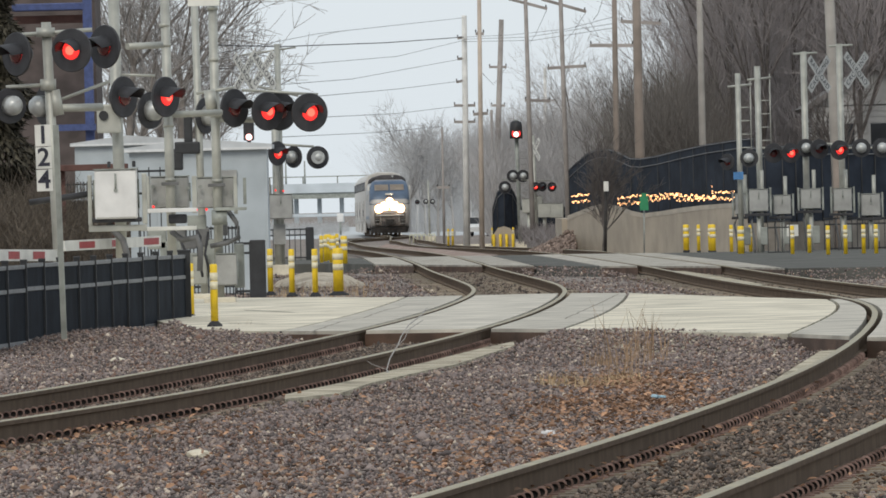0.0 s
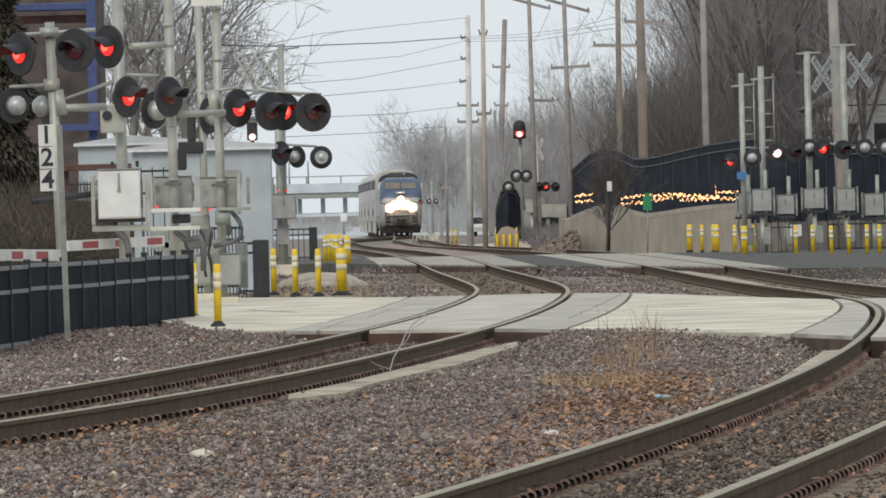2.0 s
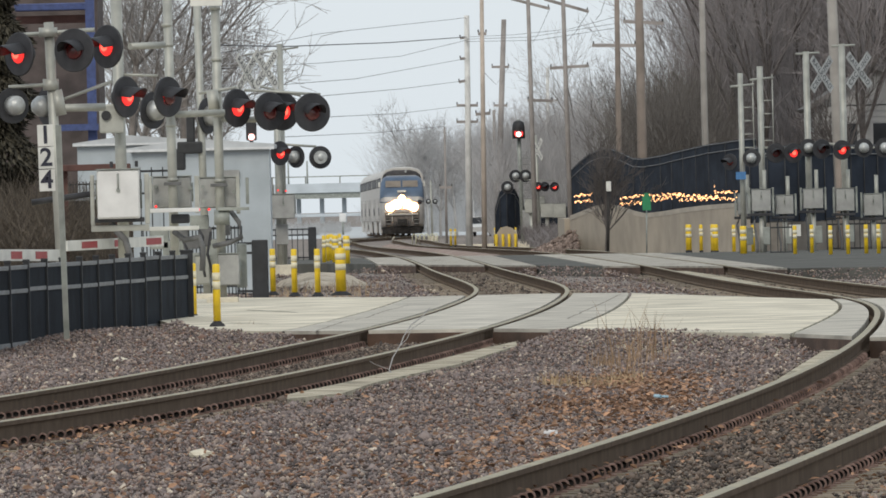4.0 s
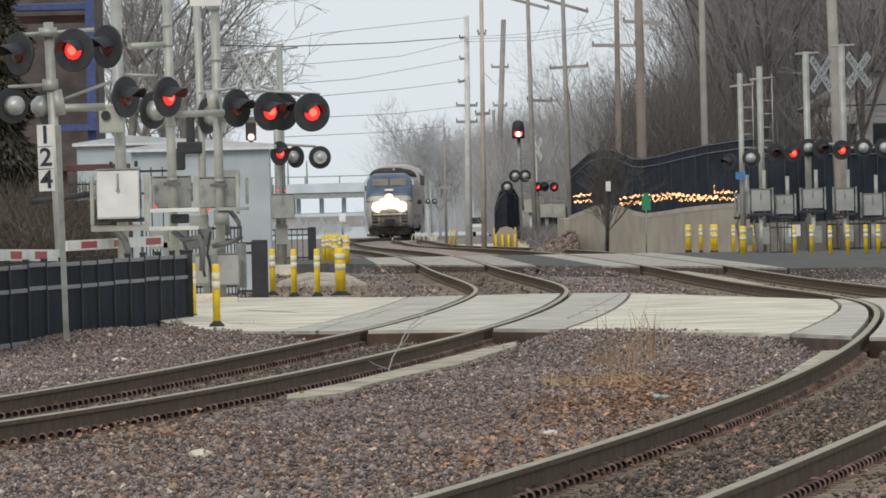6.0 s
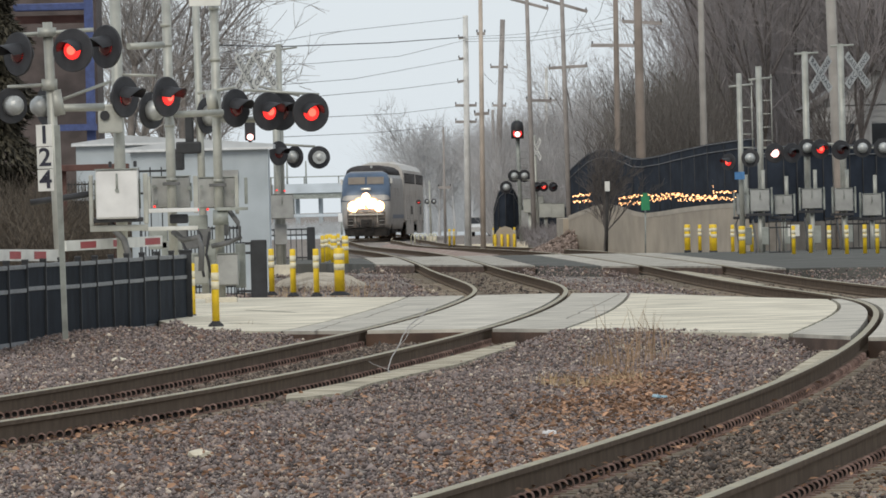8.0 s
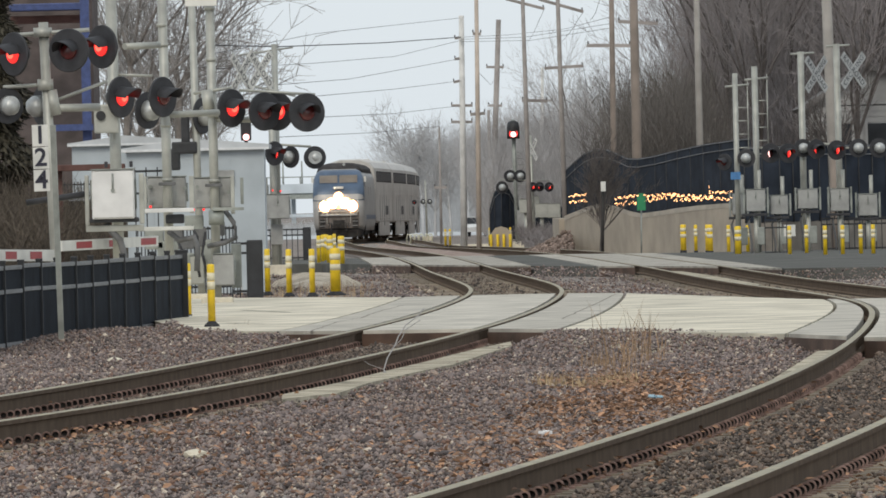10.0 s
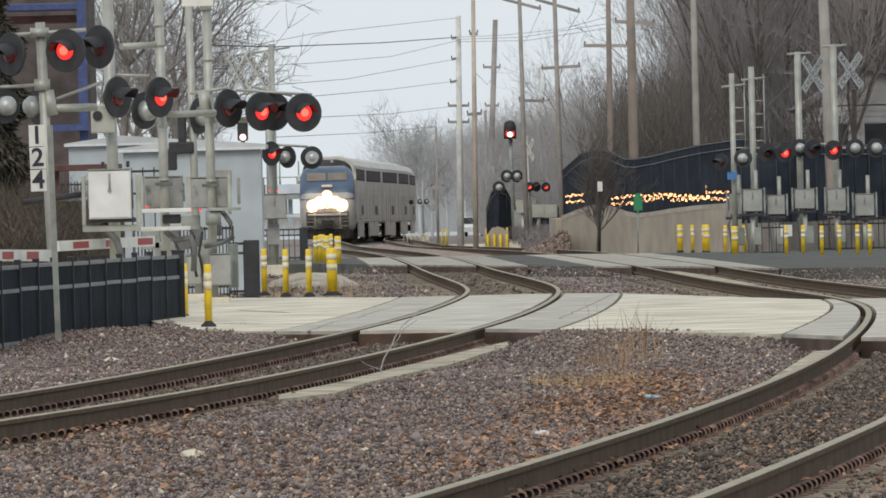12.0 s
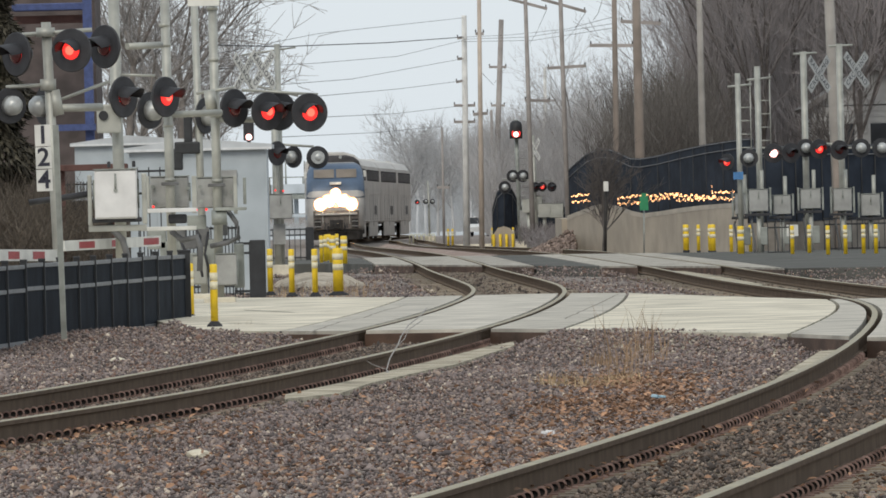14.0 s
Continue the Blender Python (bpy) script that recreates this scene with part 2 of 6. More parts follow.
def cyl(bm, a, b, r0, r1=None, n=12, mi=0):
    a, b = Vector(a), Vector(b)
    r1 = r0 if r1 is None else r1
    d = b - a
    q = d.to_track_quat("Z", "Y").to_matrix().to_4x4()
    r = bmesh.ops.create_cone(bm, cap_ends=True, segments=n, radius1=r0, radius2=max(r1, 1e-4), depth=d.length,
                              matrix=Matrix.Translation((a + b) / 2) @ q)
    for f in {f for v in r["verts"] for f in v.link_faces}:
        f.material_index = mi
        f.smooth = len(f.verts) == 4
    return bm


def tube(bm, pts, r, n=6):
    """A round bar bent along points."""
    pts = [Vector(p) for p in pts]
    rings = []
    for i, p in enumerate(pts):
        d = (pts[min(i + 1, len(pts) - 1)] - pts[max(i - 1, 0)]).normalized()
        u = d.cross(Vector((0.13, 0.07, 1))).normalized()
        w = d.cross(u)
        rings.append([bm.verts.new(p + r * (math.cos(k * math.tau / n) * u + math.sin(k * math.tau / n) * w)) for k in range(n)])
    for a, b in zip(rings, rings[1:]):
        for k in range(n):
            bm.faces.new((a[k], a[(k + 1) % n], b[(k + 1) % n], b[k])).smooth = True
    bm.faces.new(rings[0][::-1])
    bm.faces.new(rings[-1])
    return bm


def lathe(bm, rows, m=Matrix(), n=24, mi=0):
    """A turned body: rows of radius and height along local z."""
    rings = [[bm.verts.new(m @ Vector((r * math.cos(k * math.tau / n), r * math.sin(k * math.tau / n), z))) for k in range(n)] for r, z in rows]
    for a, b in zip(rings, rings[1:]):
        for k in range(n):
            f = bm.faces.new((a[k], a[(k + 1) % n], b[(k + 1) % n], b[k]))
            f.smooth, f.material_index = True, mi
    for f in (bm.faces.new(rings[0][::-1]), bm.faces.new(rings[-1])):
        f.material_index = mi
    return bm


def prism(bm, poly, z0, z1, mi=0):
    """A slab over a polygon of x, y."""
    lo = [bm.verts.new((x, y, z0)) for x, y in poly]
    hi = [bm.verts.new((x, y, z1)) for x, y in poly]
    n = len(poly)
    for i in range(n):
        bm.faces.new((lo[i], lo[(i + 1) % n], hi[(i + 1) % n], hi[i])).material_index = mi
    bm.faces.new(hi).material_index = mi
    bm.faces.new(lo[::-1]).material_index = mi
    bmesh.ops.recalc_face_normals(bm, faces=bm.faces[:])
    return bm


def rings_mesh(bm, rings, mi=0, smooth=True, cap=True):
    vs = [[bm.verts.new(p) for p in r] for r in rings]
    n = len(vs[0])
    for a, b in zip(vs, vs[1:]):
        for k in range(n):
            f = bm.faces.new((a[k], a[(k + 1) % n], b[(k + 1) % n], b[k]))
            f.smooth, f.material_index = smooth, mi
    if cap:
        bm.faces.new(vs[0][::-1]).material_index = mi
        bm.faces.new(vs[-1]).material_index = mi
    bmesh.ops.recalc_face_normals(bm, faces=bm.faces[:])
    return bm


def B():
    return bmesh.new()


def numpy_mesh(name, verts, faces, material, parent=None):
    me = bpy.data.meshes.new(name)
    k = faces.shape[1]
    me.vertices.add(len(verts))
    me.vertices.foreach_set("co", verts.astype(np.float32).ravel())
    me.loops.add(faces.size)
    me.loops.foreach_set("vertex_index", faces.astype(np.int32).ravel())
    me.polygons.add(len(faces))
    me.polygons.foreach_set("loop_start", np.arange(0, faces.size, k, dtype=np.int32))
    me.update(calc_edges=True)
    me.validate()
    me.materials.append(material)
    ob = new(name, me)
    ob.parent = parent
    return ob


# ---- the lines of the tracks: distance ahead, offset to the right ----
LINE_A = ((49.2, -8.2), (61.5, -5.9), (75.8, -3.9), (82, -3.2), (88.1, -2.68), (95.3, -2.1), (103.3, -1.62), (112.7, -1.05), (119.7, -0.64), (127.1, -0.27), (135.3, 0.12),
          (145.5, 0.5), (161.3, 0.95), (178.3, 1.3), (186.5, 1.35), (199.9, 1.17), (214.2, 0.92), (237.8, 0.5), (268.5, 0.12), (307.5, -0.5), (410, -2.5), (512.5, -4.5),
          (569.9, -5.5), (598.6, -5.95), (627.3, -6.15), (651.9, -5.85), (678.5, -5.0), (692.9, -4.42), (711.3, -3.78), (748.2, -2.95), (776.9, -2.84), (803.6, -3.35),
          (832.3, -3.95), (861, -4.55), (902, -5.3), (943, -5.9), (1025, -6.6), (1148, -7.2), (1271, -7.8))
LINE_B = ((24.6, -2.4), (45.1, -0.3), (53.9, 0.6), (62.7, 1.44), (71.5, 2.27), (87.7, 3.55), (103.3, 4.57), (115.8, 5.24), (128.9, 5.87), (140.6, 6.38), (150.7, 6.57), (164, 6.26),
          (185.3, 5.72), (207, 5.45), (237.8, 5.2), (297.2, 4.2), (358.7, 2.6), (448.9, 0.2), (615, -2.2), (776.9, -2.84))


def smooth_line(rows):
    ys = np.array([r[0] for r in rows], float)
    xs = np.array([r[1] for r in rows], float)
    g = np.arange(ys[0], ys[-1], 1.0)
    v = np.interp(g, ys, xs)
    for w in (9, 9, 7):
        p = np.pad(v, w, mode="reflect", reflect_type="odd")
        v = np.convolve(p, np.ones(2 * w + 1) / (2 * w + 1), "valid")
    return lambda y: float(np.interp(y, g, v))


line_a, line_b = smooth_line(LINE_A), smooth_line(LINE_B)


def fall(y):
    """The tracks and the ground dip beyond the far road."""
    t = min(1, max(0, (y - 287) / 266))
    return -0.42 * t * t * (3 - 2 * t) - 0.00137 * min(369, max(0, y - 564))


def off(line, y, side):
    """A point beside a track's centre line, side metres to its right."""
    d = (line(y + 0.5) - line(y - 0.5))
    k = math.hypot(1, d)
    return Vector((line(y) + side / k, y - side * d / k, fall(y)))


# ---- ground and roads ----
def ground():
    bm = B()
    xs = [-900, -200, -60, -20, 20, 60, 200, 900]
    ys = [-60, 0, 40, 180, 287, 328, 369, 410, 451, 492, 533, 615, 780, 933, 1230, 2500, 5000]
    g = [[bm.verts.new((x, y, -0.25 + fall(y))) for x in xs] for y in ys]
    for a, b in zip(g, g[1:]):
        for i in range(len(xs) - 1):
            bm.faces.new((a[i], a[i + 1], b[i + 1], b[i]))
    tagged(part("ground", bm, M_EARTH), "brown gravelly earth around the railway tracks", "ground", kind="structure")


NEAR0 = ((-60, 188.6), (-4.5, 155.8), (-3.3, 137.35), (-3.06, 133.04), (-1.6, 128.33), (0.5, 126.89), (2.6, 120.74), (3.8, 114.8), (4.6, 109.06), (60, 61.5))
NEAR1 = ((-60, 221.4), (-2.8, 179.37), (-0.7, 173.43), (1.96, 173.02), (2.84, 170.97), (4.0, 164.82), (5.3, 152.72), (60, 106.6))
FAR0 = ((-60, 307.5), (-2.8, 282.9), (-1.26, 269.17), (1.56, 253.17), (3.4, 242.92), (5.5, 235.75), (7.2, 217.3), (60, 143.5))
FAR1 = ((-60, 360.8), (-1.26, 307.5), (3.42, 301.35), (9.4, 284.95), (60, 241.9))


def edge(poly, x):
    return float(np.interp(x, [p[0] for p in poly], [p[1] for p in poly]))


def slab(name, x_left, x_right, lo, hi, z, material, parent):
    """A road slab between two lines given as functions of distance."""
    rows = []
    for k in range(25):
        f = k / 24
        a = [x for x in (x_left, x_right)]
        pts = []
        for fn in a:
            x = fn(143)
            for _ in range(12):
                y = edge(lo, x) * (1 - f) + edge(hi, x) * f
                x = fn(y)
            pts.append((x, y))
        rows.append(pts)
    poly = [r[0] for r in rows] + [r[1] for r in rows[::-1]]
    return part(name, prism(B(), poly, z - 0.3, z), material, parent)


def road(name, lo, hi, material, label, z, panel):
    root = thing(name, Matrix(), label, "road", kind="structure")
    c = lambda v: (lambda y: v)
    r = lambda ln, s: (lambda y: off(ln, y, s).x)
    slab("slab", c(-40), c(-4.5), lo, hi, z, material, root)
    slab("slab", c(-4.5), c(-3.3), lo, hi, z, material, root)
    slab("slab", c(-3.3), c(-3.06), lo, hi, z, material, root)
    slab("slab", c(-3.06), r(line_a, -1.79), lo, hi, z, material, root)
    narrow = 0.66 if lo is NEAR0 else 0.0
    taper = lambda y: off(line_b, y, -1.57 + narrow * min(1, max(0, (y - 112) / 46))).x
    slab("slab", r(line_a, 1.79), lambda y: taper(y) - 0.05, lo, hi, z, material, root)
    slab("slab", r(line_b, 1.62), c(45), lo, hi, z, material, root)
    for ln, w in ((line_a, 1.74), (line_b, 1.57)):
        for s0, s1 in ((-w, -0.86), (-0.66, 0.66), (0.86, w)):
            slab("crossing_panel", taper if ln is line_b and s0 < -1 else r(ln, s0), r(ln, s1), lo, hi, z + 0.004, panel, root)
            slab("timber_header", r(ln, s0), r(ln, s1), [(x, y - 0.3) for x, y in lo], [(x, y - 0.002) for x, y in lo], z - 0.035, M_HEADER, root)
    return root


ground()
road("road_near", NEAR0, NEAR1, M_CONC, "pale worn concrete road across the tracks", -0.012, M_PANEL)
def road_cracks():
    """Tarred cracks that wander over the concrete."""
    root = thing("road_cracks", Matrix(), "thin dark tarred cracks in the concrete road", "road cracks", kind="structure")
    for pts, w in ((((-1.607, 126.38), (-1.435, 133.07), (-1.313, 138.6), (-1.051, 142.15), (-0.862, 150.74), (-0.475, 160.9)), 0.03), (((2.702, 168.76), (2.243, 155.37), (1.76, 142.66), (1.438, 133.6)), 0.03),
                   (((-2.778, 139.91), (-2.229, 137.35), (-1.74, 138.23)), 0.03), (((-1.002, 135.26), (-0.156, 132.1), (0.393, 132.14)), 0.03), (((2.489, 137.94), (3.236, 133.37), (4.036, 130.17)), 0.02), (((-2.877, 157.46), (-2.07, 152.15), (-1.446, 153.01)), 0.05)):
        bm = B()
        ends = []
        for i in range(len(pts) - 1):
            for k in range(6):
                f = k / 6
                x, y = pts[i][0] * (1 - f) + pts[i + 1][0] * f, pts[i][1] * (1 - f) + pts[i + 1][1] * f
                j = 0.03 * noise.noise(Vector((x * 5, y, 0)))
                ends.append((bm.verts.new((x + j - w / 2, y - w, -0.0065)), bm.verts.new((x + j + w / 2, y + w, -0.0065))))
        for a, b in zip(ends, ends[1:]):
            bm.faces.new((a[0], a[1], b[1], b[0]))
        bmesh.ops.recalc_face_normals(bm, faces=bm.faces[:])
        part("crack", bm, M_CRACK, root)


road_cracks()
road("road_far", FAR0, FAR1, M_ASPH, "dark asphalt road across the tracks further on", -0.012, M_PANELOLD)


# ---- tracks ----
def rail(line, side, y0, y1, parent, step=1.6):
    """A rail of foot, web and head swept along the track."""
    prof = ((-0.07, -0.172), (0.07, -0.172), (0.07, -0.158), (0.012, -0.14), (0.012, -0.045), (0.036, -0.036), (0.036, -0.006),
            (0.026, 0), (-0.026, 0), (-0.036, -0.006), (-0.036, -0.036), (-0.012, -0.045), (-0.012, -0.14), (-0.07, -0.158))
    bm = B()
    rings = []
    y = y0
    while y <= y1:
        rings.append([bm.verts.new(off(line, y, side + a) + Vector((0, 0, z))) for a, z in prof])
        y += step if y < 328 else 8
    n = len(prof)
    for a, b in zip(rings, rings[1:]):
        for k in range(n):
            f = bm.faces.new((a[k], a[(k + 1) % n], b[(k + 1) % n], b[k]))
            f.material_index = 1 if k in (6, 7, 8) else 0
    bm.faces.new(rings[0])
    bm.faces.new(rings[-1][::-1])
    bmesh.ops.recalc_face_normals(bm, faces=bm.faces[:])
    part("rail", bm, (M_RAIL, M_RAILTOP), parent, "rusted rail with a worn bright head")


def scatter(name, vs, fs, mi, places, materials, parent):
    """One mesh of many like pieces, too many to pick apart."""
    me = bpy.data.meshes.new(name)
    me.from_pydata([m @ v for m in places for v in vs], [], [[i + k * len(vs) for i in f] for k in range(len(places)) for f in fs])
    for m in materials:
        me.materials.append(m)
    if mi:
        me.polygons.foreach_set("material_index", mi * len(places))
    ob = new(name, me)
    ob.parent = parent
    ob["kind"] = "stuff"


def track(name, line, y0, y1, label):
    root = thing(name, Matrix(), label, "railway track", "tracks", kind="structure")
    for s in (-0.753, 0.753):
        rail(line, s, y0, y1, root)
    tie = box(B(), (0, 0, 0), (2.6, 0.23, 0.18), bevel=0.012)
    me = bpy.data.meshes.new("tie")
    tie.to_mesh(me)
    tie.free()
    me.materials.append(M_TIE)
    y, k = y0 + 0.3, 0
    spots, rest = [], []
    while y < 359:
        on_road = edge(NEAR0, line(y)) - 0.4 < y < edge(NEAR1, line(y)) + 0.3 or edge(FAR0, line(y)) - 0.4 < y < edge(FAR1, line(y)) + 0.3
        if not on_road:
            p = off(line, y, 0)
            a = math.degrees(math.atan(line(y + 0.5) - line(y - 0.5)))
            m = pose(p.x, p.y, p.z - 0.272 + random.uniform(-0.006, 0.004), 0, 0, -a + random.uniform(-0.8, 0.8))
            if k < 290:
                t = new("tie", me)
                t.parent = root
                t.matrix_local = m
            else:
                rest.append(m)
            k += 1
            if y < 134:
                spots += [off(line, y, s + w) for s in (-0.753, 0.753) for w in (-0.088, 0.088)]
        y += 0.44
    scatter("far_ties", [v.co.copy() for v in me.vertices], [list(f.vertices) for f in me.polygons], None, rest, (M_TIE,), root)
    one = lathe(B(), ((0.03, -0.02), (0.036, 0.0), (0.034, 0.02), (0.023, 0.022), (0.021, -0.008)), pose(0, 0, -0.152, 90, 0, 0), n=10)
    box(one, (0, 0.02, -0.178), (0.12, 0.14, 0.012))
    for f in one.faces:
        c = f.calc_center_median()
        # Dark material inside the ring paints in the shade of its recess.
        f.material_index = 1 if math.hypot(c.x, c.z + 0.152) < 0.0225 and c.z > -0.17 else 0
    one.verts.index_update()
    vs, fs, mi = [v.co.copy() for v in one.verts], [[v.index for v in f.verts] for f in one.faces], [f.material_index for f in one.faces]
    one.free()
    scatter("rail_clips", vs, fs, mi, [Matrix.Translation(q) for q in spots], (M_ANCHOR, M_LUND), root)


def ballast_bed():
    """Fine brown ballast raised between the tracks beyond the far road."""
    bm = B()
    rows = []
    for y in range(314, 517, 14):
        a, b = line_a(y) + 1.5, line_b(y) - 1.5
        z = -0.10 + fall(y) * 0.75
        rows.append([bm.verts.new(p) for p in ((a - 0.3, y, z - 0.5), (a, y, z - 0.05), ((a + b) / 2, y, z + 0.06), (b, y, z - 0.05), (b + 0.3, y, z - 0.5))])
    for p, q in zip(rows, rows[1:]):
        for i in range(4):
            bm.faces.new((p[i], p[i + 1], q[i + 1], q[i]))
    bm.faces.new(rows[0])
    bm.faces.new(rows[-1][::-1])
    bmesh.ops.recalc_face_normals(bm, faces=bm.faces[:])
    tagged(part("ballast_bed", bm, M_SUBBALLAST), "raised bed of fine brown ballast between the tracks", "ballast", kind="structure")


ballast_bed()
track("track_main", line_a, 52, 960, "rusted railway track curving over the road crossing")
track("track_second", line_b, 29, 762, "rusted railway track curving beside the other one")


# ---- loose ballast, leaves and weeds ----
def stones(name, region, count, size, z, label, material):
    """Loose broken rock over a stretch of the plan: region gives y0, y1 and the x limits per metre of distance."""
    y0, y1, k0, k1 = region
    v = np.array([(1, 0.1, 0), (-1, -0.1, 0.1), (0.15, 1, 0), (-0.1, -1, -0.1), (0.1, -0.1, 1), (0, 0.1, -1)])
    f = np.array([(0, 2, 4), (2, 1, 4), (1, 3, 4), (3, 0, 4), (2, 0, 5), (1, 2, 5), (3, 1, 5), (0, 3, 5)])
    rg = np.random.default_rng(5)
    y = np.sqrt(rg.uniform(y0 ** 2, y1 ** 2, count))
    x = y * rg.uniform(k0, k1, count)
    lo = np.interp(x, [p[0] for p in NEAR0], [p[1] for p in NEAR0])
    hi = np.interp(x, [p[0] for p in NEAR1], [p[1] for p in NEAR1])
    far_side = np.interp(x, [p[0] for p in FAR0], [p[1] for p in FAR0])
    keep = ((y < lo + 0.1) | (y > hi - 0.1)) & (y < far_side + 0.1)
    for ln in (line_a, line_b):
        c = np.array([ln(t) for t in y])
        for s in (-0.753, 0.753):
            keep &= (x - c - s < -0.09) | (x - c - s > 0.24)
        ends = (np.abs(x - c) > 0.98) & (np.abs(x - c) < 1.34)
        keep &= ~(ends & (rg.uniform(0, 1, count) < 0.55))
        tie_zone = np.abs(x - c) < 1.25
        keep &= ~(tie_zone & (rg.uniform(0, 1, count) < 0.03))
    x, y = x[keep], y[keep]
    near_a, near_b = np.array([line_a(t) for t in y]), np.array([line_b(t) for t in y])
    n = len(x)
    r = size * np.exp(rg.normal(0, 0.38, n))
    sc = r[:, None] * rg.uniform(0.6, 1.25, (n, 3)) * np.array([1, 1, 0.75])
    jit = 1 + rg.uniform(-0.5, 0.35, (n, len(v)))
    p = v[None] * jit[:, :, None] * sc[:, None, :]
    a = rg.uniform(0, math.tau, n)
    ca, sa = np.cos(a)[:, None], np.sin(a)[:, None]
    q = np.stack([p[:, :, 0] * ca - p[:, :, 1] * sa, p[:, :, 0] * sa + p[:, :, 1] * ca, p[:, :, 2]], 2)
    heap = 0.175 * np.clip(1 - (lo[keep] - y) / 7, 0, 1) * (y < 139) * np.clip((np.minimum(np.abs(x - near_a), np.abs(x - near_b)) - 1.3) / 0.4, 0, 1)
    far_lo = np.interp(x, [p[0] for p in FAR0], [p[1] for p in FAR0])
    heap += 0.17 * np.clip(1 - (far_lo - y) / 14, 0, 1) * (y > 156) * np.clip((np.minimum(np.abs(x - near_a), np.abs(x - near_b)) - 1.2) / 0.5, 0, 1)
    heap += 0.16 * np.clip((y - 119) / 12, 0, 1) * (x < -2.4) * (y < 164) * (heap < 0.1)
    clear = np.minimum(np.abs(x - near_a), np.abs(x - near_b))
    heap += (0.03 * np.sin(x * 1.7 + 0.2 * y) + 0.02 * np.sin(y * 0.45 - x)) * np.clip((clear - 1.3) / 0.8, 0, 1)
    heap += 0.022 * ((clear < 0.5) | ((clear > 1.02) & (clear < 1.5))) - 0.01 * ((clear > 0.55) & (clear < 1.0))
    q += np.stack([x, y, z + heap + rg.uniform(-0.02, 0.025, n)], 1)[:, None, :]
    for rocks, m, words in ((q[clear >= 1.2], material, label), (q[clear < 1.2], M_BEDSTONE, "rust-stained brown ballast between the rails")):
        faces = (f[None] + (np.arange(len(rocks)) * len(v))[:, None, None]).reshape(-1, 3)
        tagged(numpy_mesh(name, rocks.reshape(-1, 3), faces, m), words, "gravel", kind="stuff")


stones("ballast", (49, 135, -0.0465, 0.0465), 235000, 0.0155, -0.203, "grey and brown broken ballast stones", M_STONE)
stones("ballast", (156, 271, -0.03, 0.044), 42000, 0.02, -0.205, "grey broken ballast between the two roads", M_STONE)


def flakes(name, centres, count, size, material, label, category):
    """Curled dead leaves lying on the stones."""
    rg = random.Random(7)
    bm = B()
    for _ in range(count):
        cx, cy, sx, sy = rg.choice(centres)
        c = Vector((rg.gauss(cx, sx), rg.gauss(cy, sy * 2), -0.150 + rg.uniform(-0.02, 0.04)))
        m = Matrix.Translation(c) @ Euler((rg.uniform(-0.5, 0.9), rg.uniform(-0.5, 0.5), rg.uniform(0, 6.3))).to_matrix().to_4x4()
        s = size * rg.uniform(0.6, 1.5)
        o = [(-1, 0, 0), (-0.4, 0.55, 0.25), (0.4, 0.45, 0.2), (1.1, 0, 0.05), (0.4, -0.45, 0.22), (-0.4, -0.5, 0.25)]
        vs = [bm.verts.new(m @ (Vector(p) * s)) for p in o]
        bm.faces.new((vs[0], vs[1], vs[2], vs[3]))
        bm.faces.new((vs[0], vs[3], vs[4], vs[5]))
    tagged(part(name, bm, material), label, category, kind="stuff")


flakes("dead_leaves", [(1.6, 90.2, 0.25, 1.8), (1.7, 91.22, 0.22, 1.4), (1.5, 94.3, 0.3, 2), (1.1, 84.05, 0.3, 1.6), (1.9, 96.35, 0.35, 2), (1.0, 77.9, 0.4, 2), (1.6, 85.07, 0.3, 1.5), (0.7, 69.7, 0.5, 2), (-0.2, 67.65, 0.9, 3), (0.4, 77.9, 1.2, 5),
                       (-2.4, 79.95, 0.5, 2), (2.7, 77.9, 0.7, 4), (2.6, 61.5, 0.6, 2), (-1.5, 65.6, 1.0, 3)], 5200, 0.022, M_LEAF, "curled orange-brown dead leaves on the ballast", "dead leaves")


def weeds(name, spots, material, label):
    rg = random.Random(11)
    bm = B()
    for cx, cy, n, h, spread in spots:
        for _ in range(n):
            p = Vector((rg.gauss(cx, spread), rg.gauss(cy, spread * 5), -0.23))
            lean = Vector((rg.gauss(0, 0.13), rg.gauss(0, 0.2), 1)) * h * rg.uniform(0.4, 1.1)
            w = 0.003
            a, b, c = p, p + lean * 0.55, p + lean + Vector((rg.gauss(0, 0.12) * h, 0, -0.08 * h))
            v = [bm.verts.new(q) for q in (a - Vector((w, 0, 0)), a + Vector((w, 0, 0)), b + Vector((w, 0, 0)), b - Vector((w, 0, 0)), c)]
            bm.faces.new(v[:4])
            bm.faces.new((v[3], v[2], v[4]))
    tagged(part(name, bm, material), label, "dry weeds", kind="stuff")


weeds("dry_weeds", [(1.6, 99.42, 26, 0.82, 0.10), (2.026, 112.98, 26, 0.6, 0.12), (1.625, 109.72, 60, 0.2, 0.14), (2.042, 117.16, 60, 0.22, 0.16), (2.094, 108.94, 14, 0.5, 0.06), (-2.533, 138.09, 25, 0.3, 0.08), (-4.659, 145.2, 30, 0.35, 0.12),
                    (-4.372, 150.98, 22, 0.3, 0.1), (-4.539, 147.44, 26, 0.32, 0.12), (-4.767, 138.44, 26, 0.3, 0.12), (-3.933, 156.95, 26, 0.25, 0.12), (-4.093, 153.77, 20, 0.22, 0.1), (-1.556, 212.17, 50, 0.3, 0.35), (-2.485, 216.36, 60, 0.3, 0.5)], M_BRUSH, "dry straw-coloured weeds growing out of the ballast")


